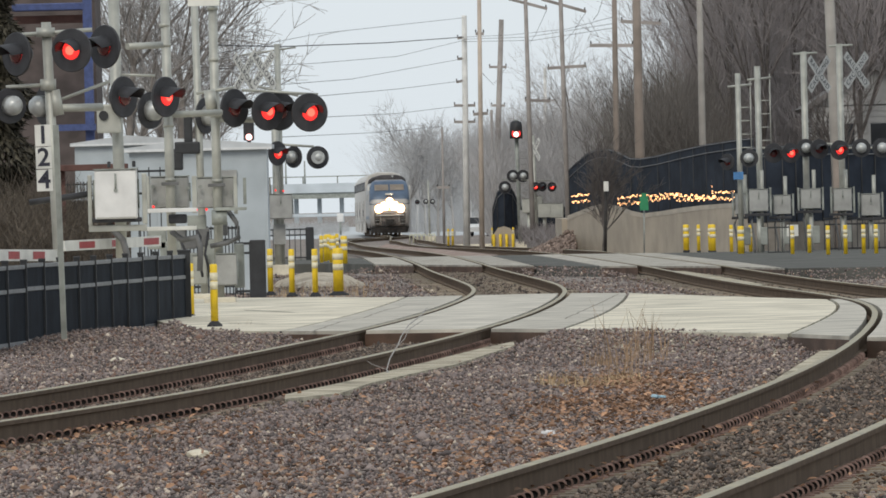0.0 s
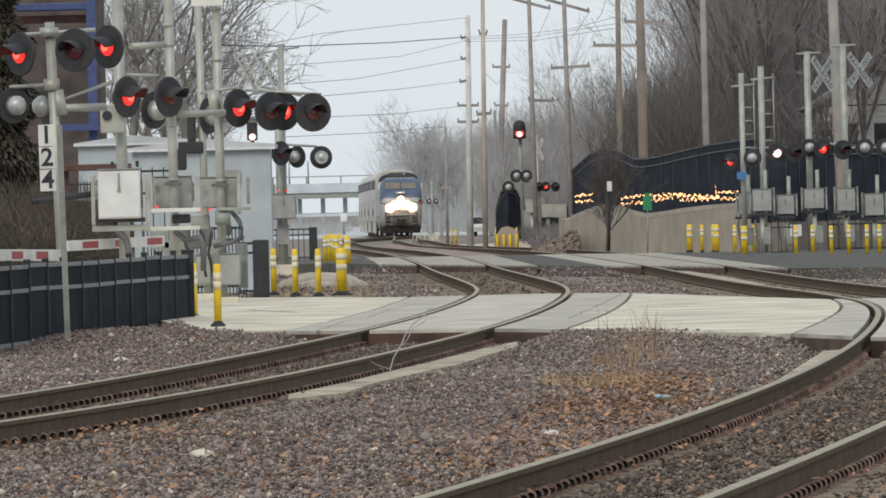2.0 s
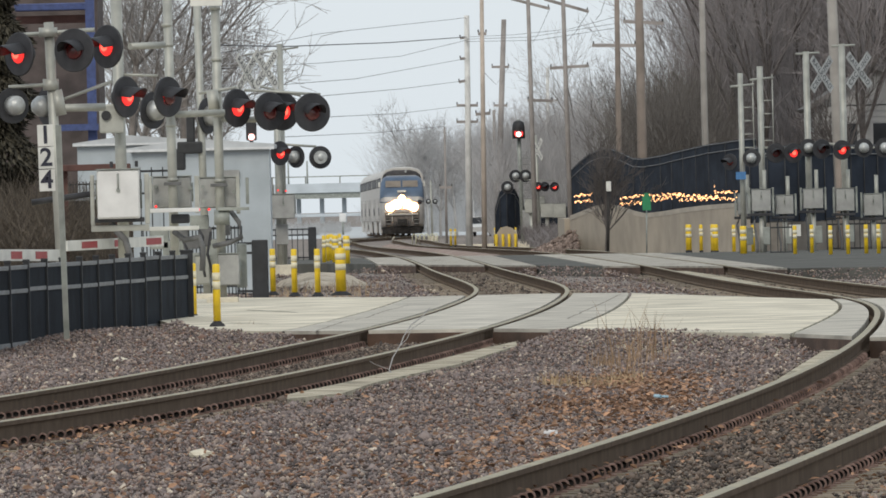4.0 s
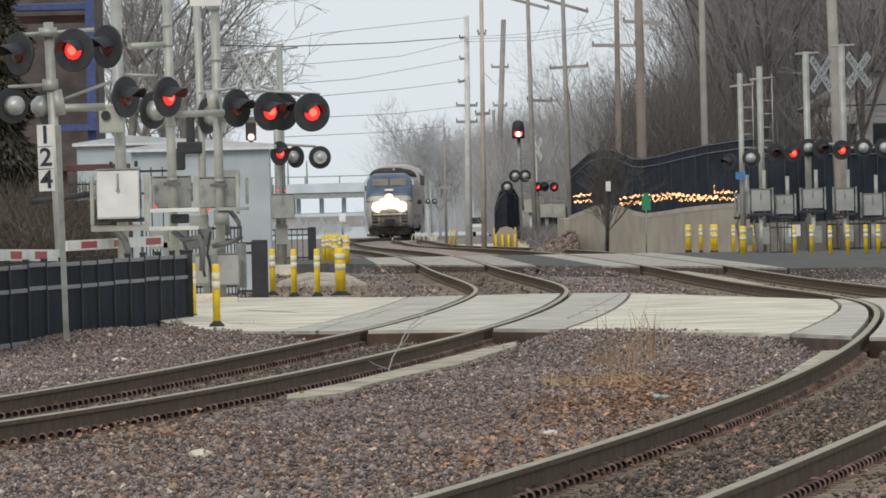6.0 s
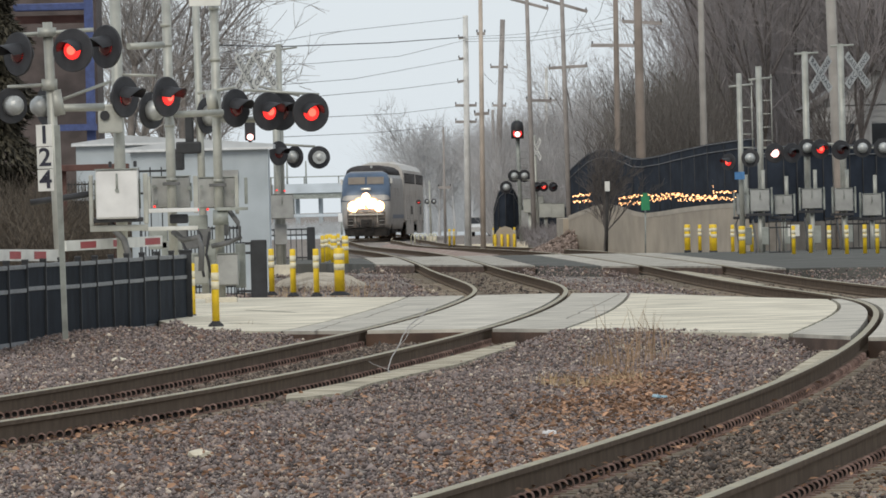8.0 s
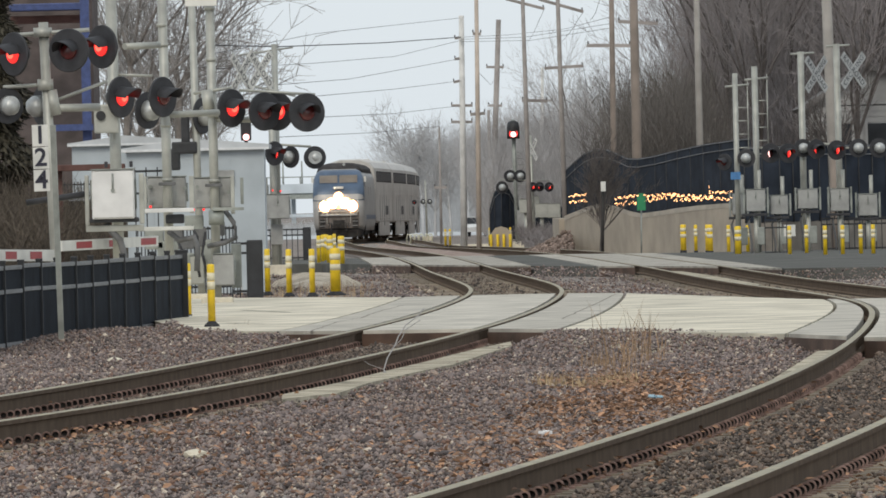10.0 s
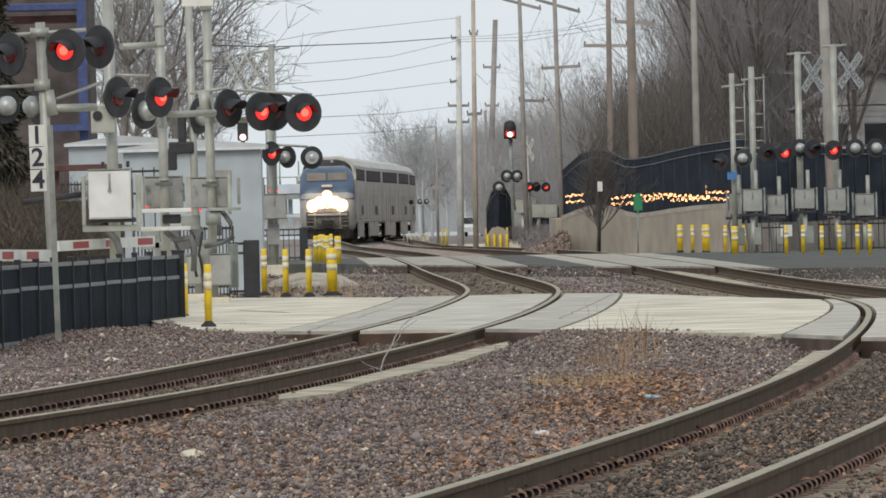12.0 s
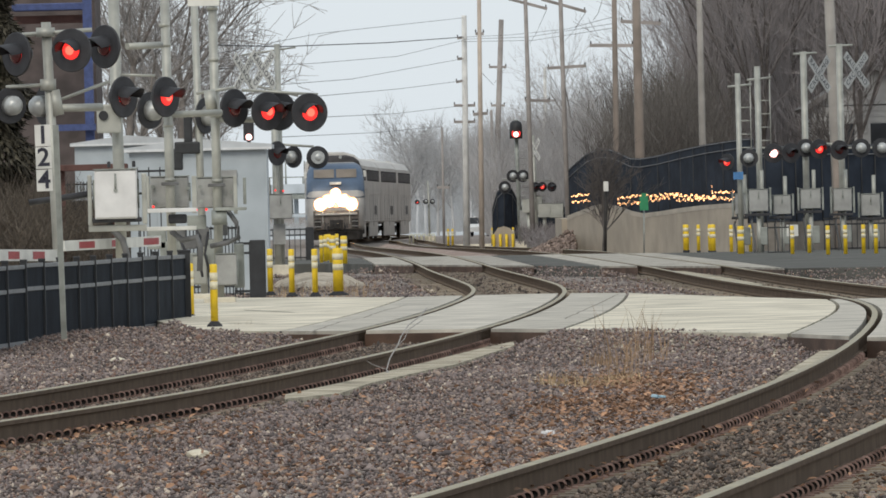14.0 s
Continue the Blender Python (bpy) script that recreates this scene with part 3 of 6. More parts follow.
weeds("straw_tufts", [(1.006, 97.21, 90, 0.19, 0.10), (1.24, 94.01, 100, 0.18, 0.10), (1.597, 96.37, 90, 0.2, 0.12), (1.377, 96.68, 60, 0.16, 0.1), (-2.983, 204.36, 60, 0.25, 0.3), (-1.784, 200.67, 60, 0.25, 0.3)], M_STRAW, "low pale straw tufts among the stones")


def strip(outline, z, material, label):
    """A thin worn slab lying beside the rails."""
    bm = B()
    top = [bm.verts.new((x + random.uniform(-0.015, 0.015), y, z)) for x, y in outline]
    low = [bm.verts.new((v.co.x, v.co.y, z - 0.1)) for v in top]
    bm.faces.new(top)
    bm.faces.new(low[::-1])
    for k in range(len(top)):
        bm.faces.new((top[k - 1], low[k - 1], low[k], top[k]))
    bmesh.ops.recalc_face_normals(bm, faces=bm.faces[:])
    bmesh.ops.triangulate(bm, faces=bm.faces[:])
    tagged(part("track_apron", bm, material), label, "paving", kind="structure")


strip(((-1.349, 90.9), (-0.899, 93.25), (-0.688, 97.93), (-0.242, 103.81), (0.087, 107.99), (0.782, 121.32), (0.787, 124.8), (0.411, 119.64), (0.095, 114.84), (-0.197, 110), (-0.467, 106.29), (-0.948, 98.63), (-1.381, 93.09)), -0.140, M_APRON, "worn pale concrete strip beside the rail")
strip(((2.624, 89.61), (3.174, 99.42), (3.507, 104.98), (3.79, 109.67), (4.047, 110.47), (3.403, 100.08), (3.006, 94.22)), -0.118, M_APRON, "broken pale concrete edge beside the curved rail")
strip(((4.602, 243.31), (5.05, 243.6), (5.44, 221.05), (5.727, 194.01), (5.329, 191.33), (5.029, 215.76)), -0.115, M_APRON, "pale concrete strip beside the rail")


def litter(name, p, s, material, label, category):
    bm = B()
    for i in range(4):
        box(bm, (s[0] * (i - 1.5) * 0.45, random.uniform(-0.3, 0.3) * s[1], s[2] * (0.5 + 0.3 * (i % 2))), (s[0] * 0.55, s[1], s[2] * 0.6), turn=random.uniform(-25, 25), bevel=s[2] * 0.2)
    ob = part(name, bm, material)
    ob.matrix_world = pose(*p, 4, 6, random.uniform(0, 90))
    tagged(ob, label, category)


M_PAPER = mat("crumpled_white_paper", (0.75, 0.74, 0.74), 0.7, vary=0.15)
M_BLUEPL = mat("pale_blue_plastic", (0.33, 0.50, 0.60), 0.4, vary=0.2)
litter("paper_scrap", (0.694, 74.07, -0.14), (0.045, 0.05, 0.035), M_PAPER, "crumpled white paper scrap on the ballast", "litter")
litter("plastic_bottle", (1.673, 86.18, -0.13), (0.09, 0.05, 0.03), M_BLUEPL, "flattened pale blue plastic bottle among dead leaves", "litter")
litter("paper_bag", (-1.884, 129.44, -0.13), (0.05, 0.08, 0.09), M_PAPER, "crumpled white bag at the road's edge", "litter")
for q in ((-3.153, 102.05), (-4.702, 127.82), (-3.621, 120.46), (-0.084, 110.49), (-1.661, 73), (0.657, 131.14)):
    bm = B()
    bmesh.ops.create_icosphere(bm, subdivisions=2, radius=0.07)
    for v in bm.verts:
        v.co = Vector((v.co.x * 1.3, v.co.y, v.co.z * 0.6)) * random.uniform(0.85, 1.15)
    ob = part("pale_stone", bm, M_CONC)
    ob.location = (*q, -0.19)
    tagged(ob, "large pale limestone lump on the ballast", "stone", "pale stones")


def stray_cable():
    bm = B()
    tube(bm, [(-0.515, 103.5, -0.24), (-0.535, 103.6, -0.17), (-0.56, 104.1, -0.115), (-0.53, 105.2, -0.02), (-0.455, 107.0, 0.09), (-0.43, 108.0, 0.15), (-0.36, 110.2, 0.24), (-0.24, 113.2, 0.30), (-0.18, 114.8, 0.36)], 0.0065)
    tube(bm, [(-0.515, 103.5, -0.24), (-0.53, 103.6, -0.18), (-0.552, 103.9, -0.135)], 0.016)
    tube(bm, [(-0.49, 106.2, 0.05), (-0.40, 108.4, 0.12), (-0.36, 109.6, 0.20), (-0.22, 112.5, 0.26)], 0.004)
    tube(bm, [(-0.515, 103.5, -0.22), (-0.40, 103.9, -0.17), (-0.22, 104.6, -0.19), (-0.02, 105.4, -0.17)], 0.005)
    tube(bm, [(-0.56, 104.1, -0.115), (-0.70, 104.6, -0.07), (-0.82, 105.2, 0.0)], 0.004)
    tagged(part("cut_cable", bm, M_CABLEOLD), "frayed grey signal cable sticking up beside the rail", "cable")


stray_cable()


# ---- street furniture by the crossings ----
def put(name, bm, material, root, label=""):
    """A part built at its place in the world under a thing that stands unturned."""
    bmesh.ops.translate(bm, vec=-root.matrix_world.translation, verts=bm.verts[:])
    return part(name, bm, material, root, label)


def at(x, y, z=0.0):
    return Matrix.Translation((x, y, z))


def bollard_thing(m, r, h, wide, foot=2.1):
    root = thing("bollard", m, "yellow plastic bollard with white reflective bands", "bollard", "yellow bollards")
    bm = lathe(B(), ((r, 0.06), (r, h - 0.015), (r * 0.85, h), (r * 0.4, h + 0.003)), n=16)
    part("post", bm, M_YELLOW, root)
    for z in (0.66, 0.80) if not wide else (0.60, 0.82):
        part("band", lathe(B(), ((r + 0.003, h * z - 0.05), (r + 0.003, h * z + 0.05)), n=16), M_BAND, root, "white reflective band")
    b = lathe(B(), ((r * foot, 0), (r * foot * 0.95, 0.02), (r * 1.1, 0.06), (r * 0.9, 0.08)), n=12)
    part("base", b, M_RUBBER, root, "black rubber base")
    return root


thin = bollard_thing(at(-2.854, 135.55), 0.047, 0.775, False)
copy_thing(thin, at(-3.515, 151.5, -0.06))
for q in ((-2.884, 181.94), (-2.478, 178.53), (-2.085, 177.41)):
    copy_thing(thin, at(*q))
plain = bollard_thing(at(-3.206, 288.72, -0.1), 0.05, 0.8, False, 1.15)
for q in ((-3.161, 294.28), (-2.947, 305.49), (7.298, 310.19), (7.579, 308.5), (7.846, 295.69), (8.208, 290.07), (8.79, 273.57), (9.332, 277.02),
          (9.449, 266.93), (9.902, 267.57), (10.368, 268.12), (10.619, 266.75), (0.274, 479.58), (0.47, 480.3), (2.55, 486.26), (2.259, 488.76), (3.147, 481.16)):
    copy_thing(plain, at(*q, -0.1 + fall(q[1])))
wide = bollard_thing(at(-1.718, 178.53), 0.085, 0.775, True)
broad = bollard_thing(at(-3.146, 300.22, -0.1), 0.085, 0.8, True, 1.15)
for q in ((-2.53, 280.09), (-2.892, 287.27), (6.986, 312.05), (7.565, 304.73), (7.70, 281.0)):
    copy_thing(broad, at(*q, -0.1))


def number_post():
    root = thing("number_sign", pose(-4.54, 130.15, -0.25, 0, -0.9, 0), "white plates reading 1 2 4 on a grey steel post", "sign")
    o = Vector((-4.66, 130.17, 2.52))
    bm = B()
    box(bm, (0.0, 0, 1.38), (0.065, 0.04, 2.76))
    box(bm, (0.028, -0.03, 1.38), (0.016, 0.05, 2.76))
    part("post", bm, M_ALUD, root, "grey U-channel steel post")
    bx = o.x - root.location.x
    for i, ch in enumerate("124"):
        z = 2.64 - i * 0.268
        pl = part("plate", box(B(), (bx - 0.035, -0.062, z), (0.19, 0.012, 0.258), bevel=0.005), M_WHITE, root, "white number plate")
        cu = bpy.data.curves.new("digit", "FONT")
        cu.body, cu.size, cu.align_x, cu.align_y, cu.extrude, cu.offset = ch, 0.30, "CENTER", "CENTER", 0.002, 0.006
        tmp = bpy.data.objects.new("tmp", cu)
        me = bpy.data.meshes.new_from_object(tmp)
        bpy.data.objects.remove(tmp)
        me.materials.append(M_NUM)
        d = new("numeral", me)
        d.parent = pl
        d.matrix_local = pose(bx - 0.035, -0.071, z, 90, 0, 0)


number_post()


def sandy_mound(p, rx, ry, h, material, label):
    bm = B()
    bmesh.ops.create_uvsphere(bm, u_segments=28, v_segments=12, radius=1)
    for v in bm.verts:
        k = 1 + 0.12 * noise.noise(v.co * 2.3)
        v.co = Vector((v.co.x * rx * k, v.co.y * ry * k, v.co.z * h * k))
    for f in bm.faces:
        f.smooth = True
    ob = part("gravel_mound", bm, material)
    ob.location = (*p, -0.24)
    tagged(ob, label, "mound")


sandy_mound((-2.594, 226.09), 0.95, 6.0, 0.34, M_SAND, "low mound of pale sandy gravel with dry grass")


def gravel_heap(cx, cy, rx, ry, h, count):
    """A sloping heap of loose rock, piled up towards the wall."""
    rg = np.random.default_rng(19)
    u, w = rg.uniform(-1, 1, count), rg.uniform(-1, 1, count)
    top = h * np.clip(0.5 + 0.5 * u, 0, 1) ** 1.3 * (1 - w * w) ** 0.5 * (0.8 + 0.35 * rg.uniform(0, 1, count))
    c = np.stack([cx + u * rx, cy + w * ry, -0.32 + top * rg.uniform(0.5, 1, count)], 1)
    v = np.array([(1, 0.1, 0), (-1, -0.1, 0.1), (0.15, 1, 0), (-0.1, -1, -0.1), (0.1, -0.1, 1), (0, 0.1, -1)])
    f = np.array([(0, 2, 4), (2, 1, 4), (1, 3, 4), (3, 0, 4), (2, 0, 5), (1, 2, 5), (3, 1, 5), (0, 3, 5)])
    q = c[:, None] + v[None] * rg.uniform(0.03, 0.09, (count, 1, 3)) * (1 + rg.uniform(-0.4, 0.3, (count, 6, 1)))
    faces = (f[None] + (np.arange(count) * 6)[:, None, None]).reshape(-1, 3)
    tagged(numpy_mesh("gravel_heap", q.reshape(-1, 3), faces, M_RUBBLE), "heap of brown gravel against the retaining wall", "gravel", kind="stuff")


gravel_heap(3.15, 349, 1.05, 8.0, 0.8, 6500)


def lamp_fence():
    """A low fence of dark screen panels between blue-black posts."""
    a, b = Vector((-5.43, 124, 0)), Vector((-3.55, 149.7, 0))
    root = thing("screen_fence", at(a.x, a.y, -0.2), "low fence with dark panels, grey rails and black posts", "fence")
    n = 13
    for i in range(n + 1):
        f = i / n
        p = a.lerp(b, f)
        last = i == n
        bm = B()
        box(bm, (p.x, p.y - 0.03, 0.35), ((0.17 if last else 0.075), 0.08, 1.10), bevel=0.006)
        box(bm, (p.x, p.y - 0.03, 0.9), ((0.19 if last else 0.085), 0.11, 0.03), bevel=0.006)
        put("post", bm, M_BLACK, root)
        if not last:
            q = a.lerp(b, (i + 1) / n)
            mid, d = (p + q) / 2, q - p
            ang, ln = math.degrees(math.atan2(d.y, d.x)), d.length
            sag = random.uniform(-0.012, 0.012)
            put("panel", box(B(), (mid.x, mid.y, 0.37 + sag), (ln - 0.02, 0.02, 0.92), ang), M_PANELD, root, "dark screen panel")
            for z in (0.83, 0.55, -0.08):
                put("fence_rail", box(B(), (mid.x, mid.y - 0.02, z + sag), (ln, 0.045, 0.05 if z > 0 else 0.06), ang, bevel=0.006), M_FRAIL, root, "grey metal rail")


lamp_fence()


def picket_fence(x0, x1, y, z0, h, big_end, label, gap=0.13):
    root = thing("picket_fence", at(x0, y, z0), label, "fence", "black picket fences")
    w = x1 - x0
    n = max(3, int(w / gap))
    for i in range(n):
        x = x0 + w * i / (n - 1)
        put("picket", box(B(), (x, y, z0 + h * 0.5), (0.022, 0.022, h)), M_BLACK, root)
    for k in (0.12, 0.8, 0.97):
        put("fence_rail", box(B(), ((x0 + x1) / 2, y + 0.02, z0 + h * k), (w, 0.03, 0.04)), M_BLACK, root)
    if big_end:
        put("post", box(B(), (x1 + big_end / 2, y, z0 + h * 0.51), (big_end, 0.25, h * 1.04), bevel=0.02), M_BLACK, root, "broad black corner post")


picket_fence(-3.44, -3.19, 180.4, -0.02, 0.93, 0.26, "short black metal fence ending in a broad post")
picket_fence(-4.86, -3.79, 303.4, -0.05, 0.93, 0.22, "black metal picket fence beside the far road")
picket_fence(-5.5, -3.7, 198.85, -0.1, 1.25, 0, "black metal fence behind the gate mechanisms", 0.062)
picket_fence(-5.47, -4.86, 196.8, -0.1, 2.35, 0, "tall black spiked fence before the sheds")
picket_fence(-9.01, -7.05, 258.3, -0.1, 2.3, 0, "tall black spiked fence before the thicket", 0.075)
picket_fence(8.42, 8.98, 281.6, -0.12, 0.95, 0.0, "black metal picket fence under the signal cases")
picket_fence(10.2, 12.1, 290.6, -0.1, 0.95, 0.0, "black metal picket fence under the signal cases")

LENSES = []


def flasher(root, p, yaw, r=0.305, phase="A", hood=0.36, hot=False):
    """A round black crossing lamp on a mast: backing disc, hood and turning lens. phase None: a lamp seen from behind."""
    holder = B()
    lathe(holder, ((r, -0.012), (r, 0.012), (r * 0.97, 0.02)), Matrix.Rotation(radians(90), 4, "X"), n=32)
    lathe(holder, ((r * 0.56, -0.012), (r * 0.54, -0.13), (r * 0.36, -0.2), (r * 0.12, -0.22)), Matrix.Rotation(radians(90), 4, "X"), n=24, mi=1)
    head = part("lamp_head", holder, (M_BLACKG, M_CLEAR if phase is None else M_BLACK), root, "round black flashing lamp")
    head.matrix_local = Matrix.Translation(Vector(p) - root.matrix_world.translation) @ pose(0, 0, 0, 0, 0, yaw)
    if phase is None:
        return head
    bm = B()
    n = 22
    k = r * 0.5
    for o in (0.0, 0.008):
        ring = []
        for i in range(n + 1):
            a = radians(4 + 172 * i / n)
            ln = hood * (0.55 + 0.45 * max(0, math.sin(a)))
            ring.append((Vector(((k + o) * math.cos(a), -0.01, (k + o) * math.sin(a))), Vector(((k + o) * 0.94 * math.cos(a), -ln, (k + o) * 0.94 * math.sin(a) - 0.03))))
        vs = [(bm.verts.new(a), bm.verts.new(b)) for a, b in ring]
        for u, w in zip(vs, vs[1:]):
            bm.faces.new((u[0], w[0], w[1], u[1])).smooth = True
    part("hood", bm, M_BLACKG, head)
    lens = B()
    q = r * 0.43
    lathe(lens, ((q, 0.0), (q * 0.86, 0.025), (q * 0.5, 0.045), (q * 0.1, 0.052)), Matrix.Rotation(radians(90), 4, "X"), n=20, mi=0)
    lathe(lens, ((q, 0.0), (q * 0.86, 0.025), (q * 0.5, 0.045), (q * 0.1, 0.052)), Matrix.Rotation(radians(-90), 4, "X"), n=20, mi=1)
    lathe(lens, ((q * 0.55, 0.0), (q * 0.5, 0.05), (q * 0.3, 0.056), (q * 0.1, 0.058)), Matrix.Rotation(radians(90), 4, "X"), n=16, mi=2)
    lens = part("lens", lens, (M_HOT if hot else M_LIT, M_DARKRED, M_HOT if hot else M_CORE), head, "red glass lens")
    lens.location = (0, -0.025, 0)
    if phase in "AabB":
        LENSES.append((lens, phase))
    return head


def mast(root, a, b, r, name="mast", material=None):
    return put(name, cyl(B(), a, b, r, n=16), material or M_ALU, root)


def collar(root, p, r, h=0.08):
    put("collar", cyl(B(), (p[0], p[1], p[2] - h / 2), (p[0], p[1], p[2] + h / 2), r, n=16), M_ALU, root)


def case(root, p, s, material, latch=True):
    """A bevelled equipment case with a lid edge, latch and hinges."""
    x, y, z = p
    c = put("case", box(B(), p, s, bevel=0.02), material, root, "metal equipment case")
    put("lid", box(B(), (x, y - s[1] / 2 - 0.012, z), (s[0] * 0.95, 0.022, s[2] * 0.94), bevel=0.009), material, root)
    put("rain_lip", box(B(), (x, y - 0.02, z + s[2] / 2 + 0.008), (s[0] * 1.04, s[1] * 1.1, 0.014)), M_ALUD, root)
    if latch:
        bm = B()
        cyl(bm, (x, y - s[1] / 2 - 0.04, z + s[2] * 0.10), (x, y - s[1] / 2 - 0.04, z + s[2] * 0.42), 0.014, n=8)
        cyl(bm, (x, y - s[1] / 2 - 0.05, z + s[2] * 0.08), (x, y - s[1] / 2 - 0.02, z + s[2] * 0.08), 0.03, n=10)
        put("latch", bm, M_ALUD, root)
    for e in (-1, 1):
        put("hinge", cyl(B(), (x + e * s[0] * 0.52, y, z - s[2] * 0.3), (x + e * s[0] * 0.52, y, z + s[2] * 0.3), 0.016, n=8), M_ALUD, root)
    return c


def footing(root, x, y, z=-0.2, s=0.6):
    put("footing", box(B(), (x, y, z + 0.12 + fall(y)), (s, s, 0.3), bevel=0.03), M_CONC, root, "concrete footing")


def crossbuck(root, p, size, yaw, words=True, face=None):
    """Two crossed white blades with black lettering."""
    x, y, z = p
    for a, text, dy in ((45, "CROSSING", 0.0), (-45, "RAILROAD", 0.014)):
        m = Matrix.Translation((x, y - dy, z)) @ pose(0, 0, 0, 0, 0, yaw) @ Matrix.Rotation(radians(-a), 4, "Y")
        bm = box(B(), (0, 0, 0), (size, 0.012, size * 0.19), bevel=0.004)
        bmesh.ops.transform(bm, matrix=m, verts=bm.verts[:])
        bl = put("blade", bm, face or M_WHITE, root, "white crossbuck blade")
        cu = bpy.data.curves.new("word", "FONT")
        cu.body, cu.size, cu.align_x, cu.align_y, cu.extrude = text, size * 0.165, "CENTER", "CENTER", 0.001
        cu.space_character = 1.15
        tmp = bpy.data.objects.new("tmp", cu)
        me = bpy.data.meshes.new_from_object(tmp)
        bpy.data.objects.remove(tmp)
        me.materials.append(M_NUM)
        me.transform(Matrix.Translation(-root.matrix_world.translation) @ m @ Matrix.Translation((0, -0.008, 0)) @ Matrix.Rotation(radians(90), 4, "X"))
        w = new("lettering", me)
        w.parent = bl


def arm_between(root, a, b, r, name="cross_arm", n=14):
    put(name, cyl(B(), a, b, r, n=n), M_ALU, root)


def bent_pipe(root, pts, r, material, name="conduit"):
    put(name, tube(B(), pts, r, 8), material, root)


def signal_root(x, y, label):
    footing_z = -0.25 + fall(y)
    r = thing("crossing_signal", at(x, y, footing_z), label, "crossing signal", "crossing signals")
    return r


def near_signals():
    # two-lamp mast behind the number sign
    r = signal_root(-5.32, 151.7, "grey crossing signal mast with red flashing lamps")
    mast(r, (-5.32, 151.7, -0.25), (-5.44, 151.7, 4.12), 0.068)
    collar(r, (-5.45, 151.7, 3.98), 0.13, 0.13)
    collar(r, (-5.43, 151.7, 3.25), 0.11, 0.16)
    arm_between(r, (-5.82, 151.7, 3.95), (-4.8, 151.7, 4), 0.03)
    footing(r, -5.32, 151.7)
    flasher(r, (-5.848, 151.5, 3.683), -48, phase="B")
    flasher(r, (-5.081, 151.4, 3.715), -24, phase="A")
    flasher(r, (-4.641, 152.15, 3.766), -45, phase="B")
    arm_between(r, (-6.02, 151.7, 3.23), (-5.43, 151.7, 3.25), 0.026)
    flasher(r, (-5.97, 151.7, 2.97), 180 + 30, 0.25, None)
    flasher(r, (-5.505, 152.1, 2.956), 180 - 60, 0.27, None)
    put("junction", cyl(B(), (-5.36, 151.7, 3.17), (-5.3, 151.7, 2.82), 0.085, n=14), M_ALU, r)
    arm_between(r, (-5.31, 151.7, 2.92), (-4.71, 152.15, 2.924), 0.055)
    arm_between(r, (-5.303, 151.9, 3.028), (-4.592, 152.15, 3.281), 0.022, "brace")
    # gate mast with the white box
    x, y = -4.7, 159.9
    r = signal_root(x, y, "grey gate mast carrying a white box and red lamps, gate lowered")
    mast(r, (x, y, -0.25), (-4.74, 159.9, 4.82), 0.083)
    footing(r, x, y)
    collar(r, (-4.71, 159.9, 3.24), 0.1)
    flasher(r, (-4.612, 159.5, 3.134), 52, phase="B")
    put("terminal_box", box(B(), (-4.83, 159.6, 2.823), (0.36, 0.2, 0.42), bevel=0.02), M_ALU, r, "grey terminal box")
    put("hatch", cyl(B(), (-4.913, 159.5, 2.874), (-4.908, 159.45, 2.865), 0.07, n=16), M_BLACKG, r)
    arm_between(r, (-4.7, 159.9, 3.47), (-4.15, 159.9, 3.44), 0.02)
    case(r, (-4.752, 159.45, 1.714), (0.62, 0.42, 0.72), M_BOXWHITE)
    put("nameplate", box(B(), (-4.754, 159.45, 1.603), (0.12, 0.006, 0.05), bevel=0.002), M_CASE, r)
    for q in ((-4.85, 159.45, 2.152), (-4.484, 159.45, 2.152)):
        put("lug", box(B(), q, (0.05, 0.12, 0.09), bevel=0.015), M_BLACKG, r)
    put("bracket", box(B(), (-5.138, 159.45, 1.632), (0.06, 0.14, 0.74), bevel=0.015), M_ALU, r, "pale steel bracket")
    put("bracket", box(B(), (-4.339, 159.45, 1.642), (0.07, 0.14, 0.74), bevel=0.015), M_ALU, r, "pale steel bracket")
    put("counterweight_arm", cyl(B(), (-6.031, 159.45, 1.622), (-5.121, 159.45, 1.733), 0.045, n=10), M_BLACKG, r, "dark counterweight arm")
    put("crank", box(B(), (-4.746, 159.45, 1.338), (0.72, 0.3, 0.07), bevel=0.02), M_BLACKG, r, "dark gate crank")
    put("channel", box(B(), (-4.74, 159.45, 1.217), (0.85, 0.1, 0.09), bevel=0.01), M_ALU, r, "pale steel channel")
    bent_pipe(r, [(-4.87, 159.45, 1.297), (-4.785, 159.45, 1.165), (-4.673, 159.45, 1.043), (-4.616, 159.45, 0.83), (-4.62, 159.45, 0.587)], 0.05, M_CONDUIT)
    arm_between(r, (-4.55, 159.9, 3.88), (-4.059, 160.35, 3.896), 0.05)
    # middle mast
    x, y = -4.06, 164
    r = signal_root(x, y, "grey mast with a hooded red lamp and equipment case")
    mast(r, (x, y, -0.25), (-4.09, 164, 4.89), 0.07)
    footing(r, x, y)
    for p in ((-4.1, 164, 4.25), (-4.09, 164, 3.95), (-4.08, 164, 2.74), (-4.07, 164, 1.92)):
        collar(r, p, 0.082, 0.05)
    flasher(r, (-4.101, 163.6, 3.164), 50, phase="A")
    flasher(r, (-4.359, 164.45, 2.973), 180 + 50, 0.28, None)
    arm_between(r, (-4.03, 164, 2.9), (-3.287, 164.45, 2.917), 0.05)
    case(r, (-4.09, 164.4, 1.729), (0.58, 0.36, 0.47), M_CASE, False)
